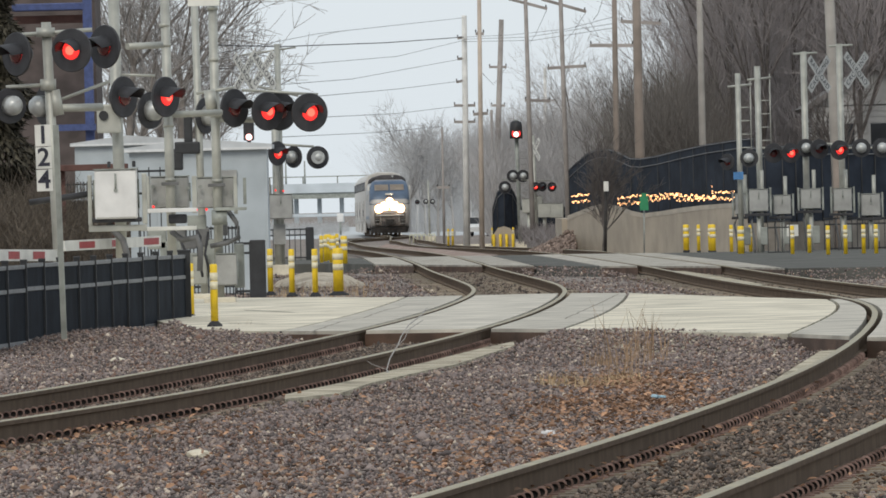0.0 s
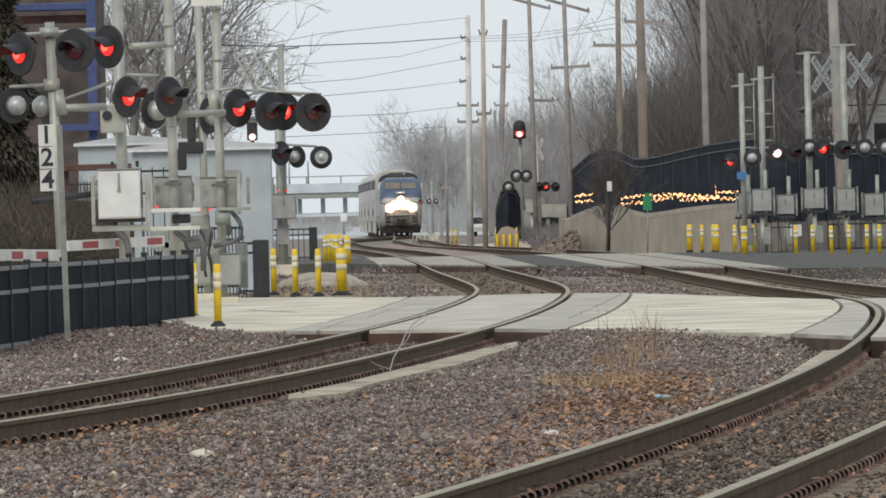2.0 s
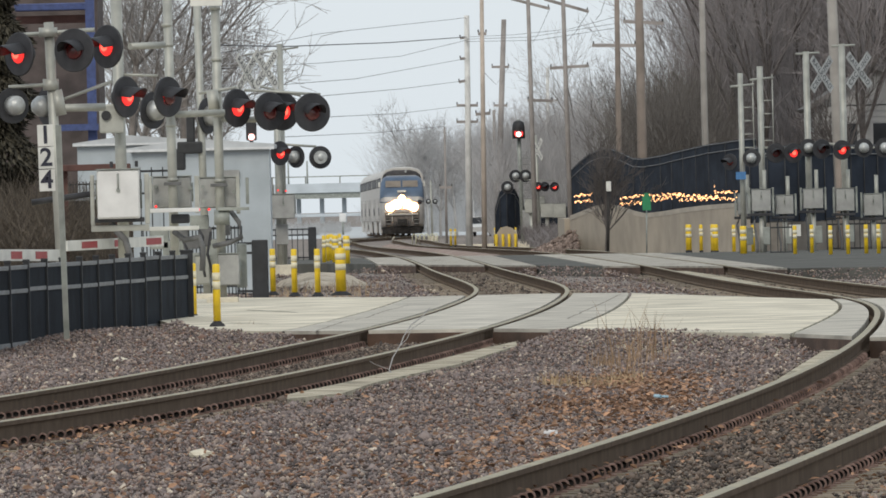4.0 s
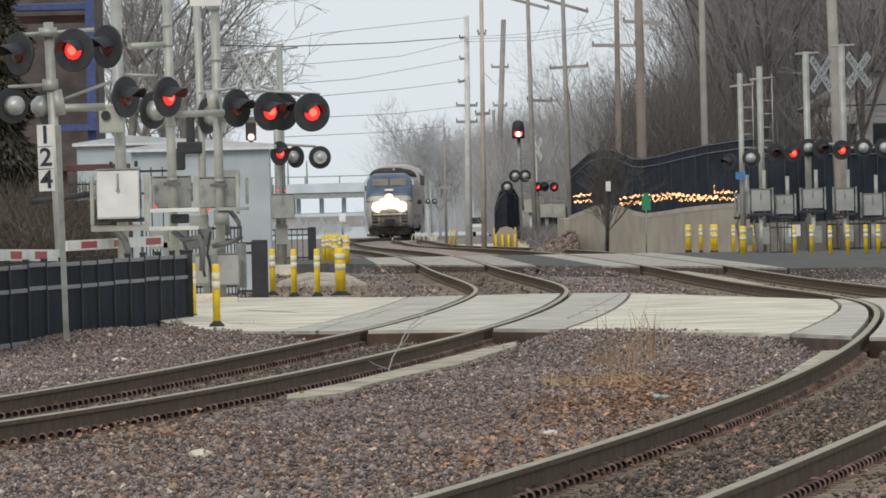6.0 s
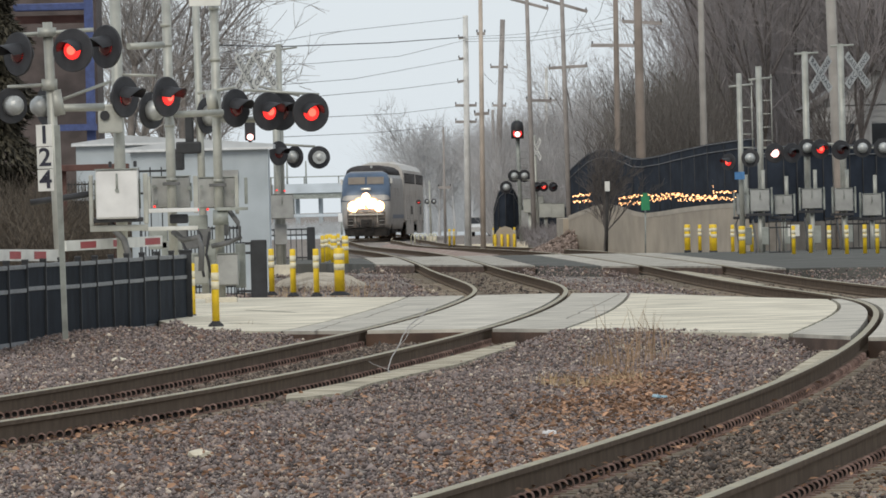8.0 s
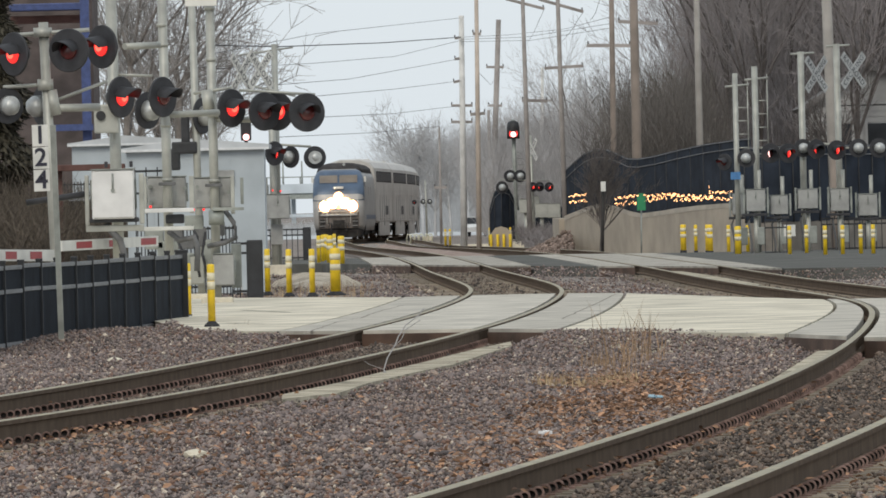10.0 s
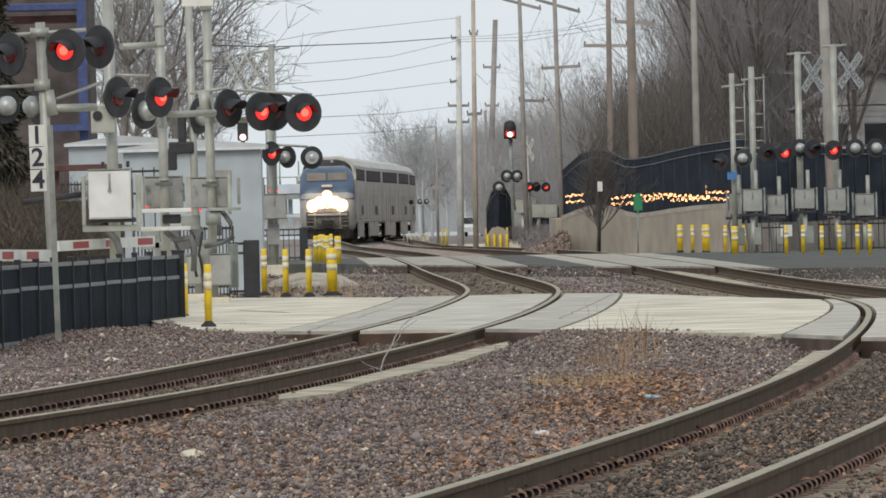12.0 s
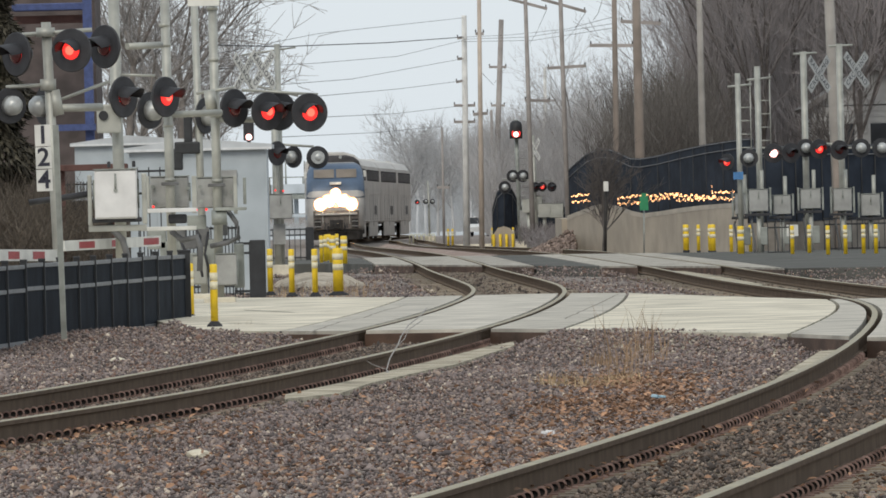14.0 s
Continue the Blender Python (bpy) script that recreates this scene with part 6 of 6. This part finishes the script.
G = random.Random(21)
ash = [bare_tree(pose(-9.66, 410, -0.6, 0, 0, 40), 4, 11.0, 4, 0.65, 0.012, 0.2, M_BARK, M_ASHTWIG, "tall bare tree with fine grey branches behind the sheds")]
grove(ash, [(-9.65, 475.6, 0.62, 140), (-11.46, 440.75, 0.9, 250), (-10.84, 379.25, 0.9, 10)])
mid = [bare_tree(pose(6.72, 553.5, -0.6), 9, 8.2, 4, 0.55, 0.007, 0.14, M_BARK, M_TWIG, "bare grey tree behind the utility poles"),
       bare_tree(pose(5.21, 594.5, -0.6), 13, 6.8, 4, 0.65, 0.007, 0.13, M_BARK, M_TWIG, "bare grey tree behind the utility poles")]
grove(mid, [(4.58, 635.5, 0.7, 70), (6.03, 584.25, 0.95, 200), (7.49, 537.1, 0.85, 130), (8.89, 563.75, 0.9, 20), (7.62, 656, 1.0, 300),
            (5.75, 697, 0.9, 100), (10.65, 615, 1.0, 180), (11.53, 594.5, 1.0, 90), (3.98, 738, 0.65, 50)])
dark = [bare_tree(pose(11.64, 440.75, -0.6), 17, 12.5, 4, 0.42, 0.009, 0.12, M_BARKD, M_TWIGD, "tall dark brown bare tree in the thicket"),
        bare_tree(pose(12.08, 420.25, -0.6), 23, 14, 4, 0.4, 0.009, 0.12, M_BARKD, M_TWIGD, "tall dark brown bare tree in the thicket")]
grove(dark, [(d * (0.0268 + 0.02 * i / 17), d, G.uniform(0.85, 1.15), G.uniform(0, 360)) for i, d in enumerate([G.uniform(400, 529) for _ in range(18)])])
bare_tree(pose(14.3, 394, -0.5), 52, 5.2, 3, 0.5, 0.012, 0.12, M_BARKD, M_BARKD, "small dark leafless tree before the pale house")
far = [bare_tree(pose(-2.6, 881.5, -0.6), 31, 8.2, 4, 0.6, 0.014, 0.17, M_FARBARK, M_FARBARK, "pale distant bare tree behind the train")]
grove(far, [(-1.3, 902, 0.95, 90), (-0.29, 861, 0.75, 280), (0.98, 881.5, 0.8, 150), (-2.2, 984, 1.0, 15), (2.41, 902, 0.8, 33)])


def thicket(name, x0, x1, y0, y1, z0, count, h, material, label, lean=0.25, r=0.02):
    """Dense undergrowth of upright stems, each forked."""
    rg = np.random.default_rng(len(name) + int(abs(x0) * 10))
    a = np.stack([rg.uniform(x0, x1, count), rg.uniform(y0, y1, count), np.full(count, z0)], 1)
    hh = h * rg.uniform(0.45, 1.1, count)
    rows_a, rows_b = [], []
    top = a + np.stack([rg.normal(0, lean, count) * hh * 0.5, rg.normal(0, lean, count) * hh * 0.5, hh * 0.55], 1)
    rows_a.append(a), rows_b.append(top)
    for _ in range(3):
        t2 = top + np.stack([rg.normal(0, lean, count) * hh * 0.6, rg.normal(0, lean, count) * hh * 0.6, hh * rg.uniform(0.15, 0.5, count)], 1)
        rows_a.append(top), rows_b.append(t2)
    p, q = np.concatenate(rows_a), np.concatenate(rows_b)
    n = len(p)
    k = 3
    ang = np.arange(k) * math.tau / k
    ring = np.stack([np.cos(ang), np.sin(ang), np.zeros(k)], 1)[None] * r
    v = np.concatenate([p[:, None] + ring, q[:, None] + ring * 0.5], 1).reshape(-1, 3)
    f = (np.array([[i, (i + 1) % k, k + (i + 1) % k, k + i] for i in range(k)])[None] + (np.arange(n) * 2 * k)[:, None, None]).reshape(-1, 4)
    tagged(numpy_mesh(name, v, f, material), label, "undergrowth", kind="stuff")


thicket("woodland_undergrowth", 11, 25, 420, 537, -0.3, 13000, 7.5, M_TWIGD, "dense dark brown leafless woodland", 0.25, 0.010)
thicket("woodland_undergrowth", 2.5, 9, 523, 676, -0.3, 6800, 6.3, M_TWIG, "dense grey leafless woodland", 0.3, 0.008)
thicket("woodland_canopy", 12.2, 27, 426, 537, 2.0, 11000, 10.5, M_TWIGD, "fine dark brown twigs of the leafless woodland", 0.28, 0.008)
thicket("roadside_brush", -9.29, -8.0, 214, 238, -0.3, 1900, 2.4, M_THORN, "tangled brown brush behind the low fence", 0.4, 0.007)
thicket("roadside_brush", -9.02, -6.36, 224, 242, -0.3, 1700, 1.9, M_THORN, "tangled brown brush behind the low fence", 0.35, 0.006)
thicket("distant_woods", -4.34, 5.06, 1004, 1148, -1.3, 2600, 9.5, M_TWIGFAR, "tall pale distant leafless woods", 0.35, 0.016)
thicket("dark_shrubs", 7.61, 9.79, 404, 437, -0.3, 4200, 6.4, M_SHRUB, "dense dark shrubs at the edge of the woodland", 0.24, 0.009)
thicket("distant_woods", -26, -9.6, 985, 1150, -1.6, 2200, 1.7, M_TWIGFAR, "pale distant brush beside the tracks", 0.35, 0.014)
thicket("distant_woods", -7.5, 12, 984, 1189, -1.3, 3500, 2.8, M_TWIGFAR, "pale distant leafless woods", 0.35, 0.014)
bare_tree(pose(4.66, 313.65, -0.3), 41, 3.0, 4, 0.4, 0.006, 0.06, M_BARKD, M_BARKD, "small dark leafless tree growing before the wall")
thicket("trackside_brush", 3.22, 4.71, 362, 482, -0.3, 420, 0.9, M_TWIGD, "low brown brush beside the track", 0.4, 0.012)


# Slope added behind the woods to lighten the dark gaps between trunks.
def backdrop_bank():
    bm = B()
    rows = []
    for y, zs in ((353, (-0.9, -0.6, -0.6, -0.6, -0.6)), (861, (-0.9, -0.3, 0.4, 0.8, 1.0)), (512, (-0.9, 0.2, 1.2, 3.0, 3.0)), (594, (-0.9, 0.5, 2.5, 9.0, 14.0)), (676, (-0.9, 0.6, 3.0, 13.0, 18.0)), (861, (-0.9, 0.8, 3.0, 14.0, 19.0))):
        rows.append([bm.verts.new((x, y, z)) for x, z in zip((7, 12, 16, 21, 60), zs)])
    for a, b in zip(rows, rows[1:]):
        for i in range(4):
            bm.faces.new((a[i], a[i + 1], b[i + 1], b[i]))
    tagged(part("backdrop_bank", bm, M_HILL), "leaf-covered slope added as a backdrop behind the trees", "slope", kind="structure")


backdrop_bank()


def evergreen(m, h, w, label, needles, n, k=1.0):
    """A ragged conifer of many drooping sprays."""
    root = thing("evergreen_tree", m, label, "tree", "evergreen trees")
    part("trunk", cyl(B(), (0, 0, -0.1), (0, 0, h * 0.95), 0.16, 0.03, n=8), M_BARK, root)
    rg = np.random.default_rng(8)
    z = h * rg.uniform(0.05, 1.0, n)
    rad = w * (1.05 - z / h) ** 0.6 * np.sqrt(rg.uniform(0.15, 1, n)) * (0.8 + 0.3 * np.sin(z * 5))
    a = rg.uniform(0, math.tau, n)
    c = np.stack([rad * np.cos(a), rad * np.sin(a), z], 1)
    d = np.stack([np.cos(a), np.sin(a), rg.normal(-0.25, 0.35, n)], 1) * rg.uniform(0.07, 0.22, n)[:, None] * k
    s = np.stack([-np.sin(a), np.cos(a), rg.normal(0, 0.5, n)], 1) * 0.03 * k
    v = np.stack([c - s, c + d, c + s, c - d * 0.3 + np.array([0, 0, 0.06])], 1).reshape(-1, 3)
    f = (np.array([[0, 1, 2, 3]])[None] + (np.arange(n) * 4)[:, None, None]).reshape(-1, 4)
    numpy_mesh("foliage", v, f, needles, root)


evergreen(pose(-9.33, 229.6, -0.25), 7.5, 1.3, "dark ragged evergreen tree beside the brush", M_NEEDLE, 20000)
evergreen(pose(18.4, 455, -0.4), 17.0, 3.0, "tall grey-green evergreen tree behind the pale house", M_FIR, 16000, 1.8)


# ---- the train ----
def plan_ring(w, y0, y1, z, r0, r1):
    """A rounded rectangle in plan, nose rounding r0, tail rounding r1."""
    pts = []
    for cx, cy, r, a0 in ((w - r0, y0 + r0, r0, -90), (w - r1, y1 - r1, r1, 0), (-w + r1, y1 - r1, r1, 90), (-w + r0, y0 + r0, r0, 180)):
        for i in range(6):
            a = radians(a0 + 18 * i)
            pts.append((cx + r * math.cos(a), cy + r * math.sin(a), z))
    return pts


LEVELS = ((0.55, 1.40, 0.30), (0.95, 1.50, 0.05), (1.5, 1.53, 0.0), (2.45, 1.53, 0.05), (2.9, 1.52, 0.25), (3.3, 1.50, 0.55), (3.75, 1.44, 0.95), (4.05, 1.30, 1.25), (4.22, 1.0, 1.6))


def front_at(z, k):
    return float(np.interp(z, [r[0] for r in LEVELS], [r[k] for r in LEVELS]))


def locomotive():
    root = thing("locomotive", at(0, 830), "silver diesel passenger locomotive with a blue cab front and lit headlights", "locomotive")
    part("body", rings_mesh(B(), [plan_ring(w, f, 20.9, z, 0.42, 0.1) for z, w, f in LEVELS], smooth=True), M_LOCO, root, "silver-grey body shell")
    bm = B()
    for z0, z1 in ((2.35, 2.9), (2.9, 3.3), (3.3, 3.75), (3.75, 4.05), (4.05, 4.18)):
        ra, rb = (plan_ring(front_at(z, 1) + 0.012, front_at(z, 2) - 0.012, 4, z, 0.43, 0.1) for z in (z0, z1))
        idx = list(range(18, 24)) + list(range(0, 6))
        va, vb = [bm.verts.new(ra[i]) for i in idx], [bm.verts.new(rb[i]) for i in idx]
        for i in range(len(idx) - 1):
            bm.faces.new((va[i], va[i + 1], vb[i + 1], vb[i])).smooth = True
    bmesh.ops.remove_doubles(bm, verts=bm.verts[:], dist=0.0005)
    bmesh.ops.recalc_face_normals(bm, faces=bm.faces[:])
    bmesh.ops.solidify(bm, geom=bm.faces[:], thickness=0.01)
    part("cab_front", bm, M_LBLUE, root, "blue painted cab front")
    for e in (-1, 1):
        bm = B()
        vs = []
        for z in (3.42, 3.86):
            for x in (0.06, 1.12):
                vs.append(bm.verts.new((e * x, front_at(z, 2) - 0.09 + (0.0 if x < 1 else 0.03), z)))
        bm.faces.new((vs[0], vs[1], vs[3], vs[2]))
        bmesh.ops.solidify(bm, geom=bm.faces[:], thickness=0.02)
        part("windshield", bm, M_SHIELD, root, "windshield with its pale tan reflection painted in")
        part("cab_window", box(B(), (e * 1.46, 1.9, 3.42), (0.1, 0.7, 0.5), bevel=0.02), M_PANE, root, "dark cab side window")
        part("mirror", box(B(), (e * 1.56, 1.35, 3.6), (0.14, 0.05, 0.34), bevel=0.02), M_WHITE, root, "pale side mirror")
        part("door", box(B(), (e * 1.525, 3.0, 2.2), (0.03, 0.75, 2.0), bevel=0.01), M_LOCO, root)
        part("ditch_light", cyl(B(), (e * 0.80, 0.0, 2.02), (e * 0.82, -0.09, 2.02), 0.27, n=24), M_LAMP, root, "glaring lit ditch light")
        part("bloom_disc", cyl(B(), (e * 0.80, 0.05, 2.02), (e * 0.82, -0.05, 2.02), 0.36, n=24), M_BLOOM, root, "glowing disc imitating the bloom around a lamp")
        part("stripe", box(B(), (e * 1.536, 12, 1.35), (0.02, 17, 0.25)), M_LBLUE, root, "blue side stripe")
        for y in (9.0, 13.5):
            part("grille", box(B(), (e * 1.52, y, 2.9), (0.05, 2.4, 0.5), bevel=0.01), M_LOCO, root, "grey air intake grille")
        part("steps", box(B(), (e * 1.42, 3.0, 0.75), (0.14, 0.7, 0.6), bevel=0.02), M_LUND, root)
        part("fuel_tank", box(B(), (e * 0.95, 10.4, 0.6), (0.7, 4.5, 0.65), bevel=0.1), M_LUND, root)
        part("hose", tube(B(), [(e * 0.4, -0.12, 0.9), (e * 0.45, -0.3, 0.6), (e * 0.4, -0.28, 0.4)], 0.03), M_RUBBER, root)
    part("headlight", cyl(B(), (0, 0.25, 2.60), (0, 0.02, 2.60), 0.2, n=24), M_LAMP, root, "lit disc of the headlight and its glare")
    part("headlight", cyl(B(), (0, 0.0, 2.28), (0, -0.06, 2.26), 0.28, n=24), M_LAMP, root, "lit disc of the headlight and its glare")
    # Two more glowing discs, no lamps of their own, widen the headlight glare.
    for x in (-0.33, 0.33):
        part("headlight", cyl(B(), (x, 0.0, 2.08), (x, -0.07, 2.06), 0.19, n=20), M_LAMP, root, "lit disc of the headlight and its glare")
    # Wider discs behind the lamps glow in place of their orange bloom.
    part("bloom_disc", cyl(B(), (0, 0.25, 2.60), (0, 0.06, 2.60), 0.29, n=24), M_BLOOM, root, "glowing disc imitating the bloom around a lamp")
    for x in (-0.42, 0.0, 0.42):
        part("bloom_disc", cyl(B(), (x, 0.05, 2.2), (x, -0.03, 2.2), 0.36, n=24), M_BLOOM, root, "glowing disc imitating the bloom around a lamp")
    # Further added discs fill the glare between the lamps.
    for x in (-0.42, 0.42):
        part("headlight", cyl(B(), (x, 0.0, 2.28), (x, -0.055, 2.26), 0.19, n=20), M_LAMP, root, "lit disc of the headlight and its glare")
    part("roof_hood", rings_mesh(B(), [plan_ring(w, y, 20.7, z, 0.5, 0.2) for z, w, y in ((4.0, 1.36, 1.75), (4.3, 1.26, 2.0), (4.5, 1.0, 2.3), (4.6, 0.6, 2.7))]), M_LDARK, root, "sooty black roof hood")
    for k in range(4):
        part("roof_fan", cyl(B(), (0, 9 + 2.4 * k, 4.58), (0, 9 + 2.4 * k, 4.63), 0.5, n=20), M_LDARK, root)
    part("horn", cyl(B(), (0.3, 2.6, 4.5), (0.3, 2.1, 4.5), 0.03, 0.09, n=10), M_CLEAR, root)
    pil = B()
    rings_mesh(pil, [plan_ring(1.35, 0.12, 1.6, 0.16, 0.5, 0.1), plan_ring(1.42, -0.02, 1.6, 0.62, 0.5, 0.1)], smooth=False)
    part("pilot", pil, M_LUND, root, "dark snow-plough pilot")
    cp = box(B(), (0, -0.25, 0.88), (0.32, 0.6, 0.26), bevel=0.05)
    box(cp, (0.1, -0.5, 0.88), (0.18, 0.18, 0.3), bevel=0.04)
    part("coupler", cp, M_LUND, root)
    part("lower_nose", box(B(), (0, 0.04, 1.2), (2.4, 0.16, 1.0), bevel=0.05), M_NOSE, root, "grimy lower nose panel")
    part("coupler_pocket", box(B(), (0, -0.05, 0.95), (0.7, 0.04, 0.5), bevel=0.015), M_LUND, root, "black coupler pocket")
    for e in (-1, 1):
        part("step_well", box(B(), (e * 0.98, -0.055, 1.0), (0.34, 0.04, 0.5), bevel=0.015), M_LUND, root, "dark step well")
        for z in (0.86, 1.12):
            part("step", box(B(), (e * 0.98, -0.1, z), (0.34, 0.12, 0.03)), M_LOCO, root)
        part("grab_iron", tube(B(), [(e * 0.7, -0.05, 1.0), (e * 0.7, -0.12, 1.05), (e * 0.7, -0.12, 1.6), (e * 0.7, -0.05, 1.65)], 0.018), M_WHITE, root, "pale grab iron")
        for k in range(2):
            part("air_hose", tube(B(), [(e * (0.42 + 0.13 * k), -0.08, 1.05), (e * (0.46 + 0.13 * k), -0.3, 0.8), (e * (0.43 + 0.13 * k), -0.26, 0.5)], 0.026), M_RUBBER, root)
    part("anticlimber", box(B(), (0, -0.1, 1.5), (2.2, 0.2, 0.1), bevel=0.02), M_LOCO, root, "grey anti-climber ledge")
    part("number_board", box(B(), (0, 0.3, 3.12), (0.6, 0.3, 0.14), bevel=0.02), M_WHITE, root)
    for y in (3.6, 17.2):
        bogie(root, y)
    return root


def bogie(root, y):
    bm = box(B(), (0, y, 0.62), (2.2, 2.4, 0.28), bevel=0.05)
    for e in (-1, 1):
        box(bm, (e * 1.12, y, 0.55), (0.2, 3.6, 0.42), bevel=0.04)
    tr = part("bogie", bm, M_LUND, root, "greasy black bogie frame")
    for a in (-1.3, 1.3):
        for e in (-1, 1):
            part("wheel", lathe(B(), ((0.51, -0.06), (0.51, 0.06), (0.44, 0.075), (0.1, 0.075)), Matrix.Translation((e * 0.75, y + a, 0.505)) @ Matrix.Rotation(radians(90 * e), 4, "Y"), n=24), M_RAIL, tr)


def coach():
    root = thing("coach", at(0, 860), "tall silver two-level passenger coach with dark window bands", "train coach", "coaches")
    sec = [(-1.42, 0.98), (-1.54, 1.1), (-1.55, 3.9), (-1.48, 4.35), (-1.2, 4.72), (-0.6, 4.9), (0.6, 4.9), (1.2, 4.72), (1.48, 4.35), (1.55, 3.9), (1.54, 1.1), (1.42, 0.98)]
    part("body", rings_mesh(B(), [[(x * s, y, 2.8 + (z - 2.8) * s) for x, z in sec] for y, s in ((0.3, 0.965), (0.5, 1), (25.1, 1), (25.3, 0.965))], smooth=False), M_STEEL, root, "fluted stainless body")
    for e in (-1, 1):
        part("window_band", box(B(), (e * 1.551, 12.8, 3.82), (0.02, 22.6, 0.66)), M_LDARK, root, "dark band behind the upper windows")
        for k in range(12):
            part("window", box(B(), (e * 1.56, 2.55 + 1.863 * k, 3.82), (0.02, 1.6, 0.52), bevel=0.008), M_PANE, root, "tinted upper window")
        for k in range(3):
            part("lower_window", box(B(), (e * 1.556, 15.0 + 1.3 * k, 1.75), (0.02, 0.8, 0.55), bevel=0.008), M_PANE, root, "tinted lower window")
        part("door", box(B(), (e * 1.552, 12.6, 1.75), (0.025, 0.9, 1.9), bevel=0.01), M_LOCO, root, "grey vestibule door")
        for z in (1.1, 1.3, 2.5, 2.75, 3.0):
            part("flute", box(B(), (e * 1.556, 12.8, z), (0.02, 25, 0.04)), M_STEEL, root)
        part("skirt", box(B(), (e * 1.5, 12.8, 0.62), (0.08, 15.4, 0.86), bevel=0.01), M_STEEL, root, "pale lower skirt")
        for y in (6.0, 9.5, 16.0, 19.5):
            part("panel_seam", box(B(), (e * 1.553, y, 1.9), (0.02, 0.3, 1.5)), M_LOCO, root, "grey recessed service panel")
    for y in (-0.05, 25.65):
        part("gangway", box(B(), (0, y, 2.6), (1.2, 0.36, 3.4), bevel=0.05), M_RUBBER, root, "black gangway bellows")
    for y in (3.2, 22.4):
        bogie(root, y)
    part("underframe", box(B(), (0, 12.8, 0.65), (2.5, 24, 0.25)), M_LUND, root)
    part("roof_vent", box(B(), (0, 20, 4.93), (0.8, 1.6, 0.12), bevel=0.03), M_STEEL, root)
    return root


LOCO = locomotive()
COACHES = [coach()]
for k in range(4):
    COACHES.append(copy_thing(COACHES[0], at(0, 886 + 26 * k)))


# ---- what moves ----
def on_line(front, length, pivot):
    """The pose of a vehicle whose front stands at that distance and whose bogies ride on the track."""
    ya, yb = front + pivot, front + length - pivot
    xa, xb = line_a(ya), line_a(yb)
    turn = math.atan2(xb - xa, yb - ya)
    za, zb = fall(ya), fall(yb)
    return pose(xa - math.sin(turn) * pivot, ya - math.cos(turn) * pivot, za - (zb - za) * pivot / (yb - ya), math.degrees((zb - za) / (yb - ya)), 0, -math.degrees(turn))


ON_NEAR = ((-1, 0.3), (0.9, 1.42), (2.1, 2.7), (3.3, 3.85), (4.45, 5.05), (5.65, 6.2), (6.8, 7.35), (7.85, 8.45), (9.1, 9.7), (10.4, 10.95), (11.6, 12.15), (12.75, 13.3), (13.87, 15))
ON_FAR = ((-1, 0.42), (1.2, 1.75), (2.3, 2.75), (3.5, 4.1), (4.7, 5.2), (5.75, 6.25), (6.85, 7.65), (8.25, 8.8), (9.4, 10.0), (10.65, 11.15), (11.57, 12.15), (12.75, 13.6))


def lens_rows(on, opposite):
    """A lens turns its lit side out while its lamp burns, and its dark side while it rests."""
    lit = on[0][0] <= 0 <= on[0][1]
    angle = 0 if lit != opposite else 180
    rows = [(0, pose(0, -0.025, 0, 0, 0, angle))]
    for t in sorted(t for span in on for t in span if 0 < t < 13.95):
        start = round(t * FPS) - 1
        for k in range(4):
            rows.append(((start + k) / FPS, pose(0, -0.025, 0, 0, 0, angle + 60 * k)))
        angle += 180
    rows.append((14.0, pose(0, -0.025, 0, 0, 0, angle)))
    return rows


def motions():
    steps = [k * 0.5 for k in range(29)]
    place = lambda t: 832.3 - 18.65 * t
    walk(LOCO, [(t, on_line(place(t), 21.0, 3.6)) for t in steps])
    for k, c in enumerate(COACHES):
        walk(c, [(t, on_line(place(t) + 21.2 + 25.9 * k, 25.6, 3.2)) for t in steps])
    for lens, phase in LENSES:
        walk(lens, lens_rows(ON_FAR if phase in "ab" else ON_NEAR, phase in "Bb"))


motions()
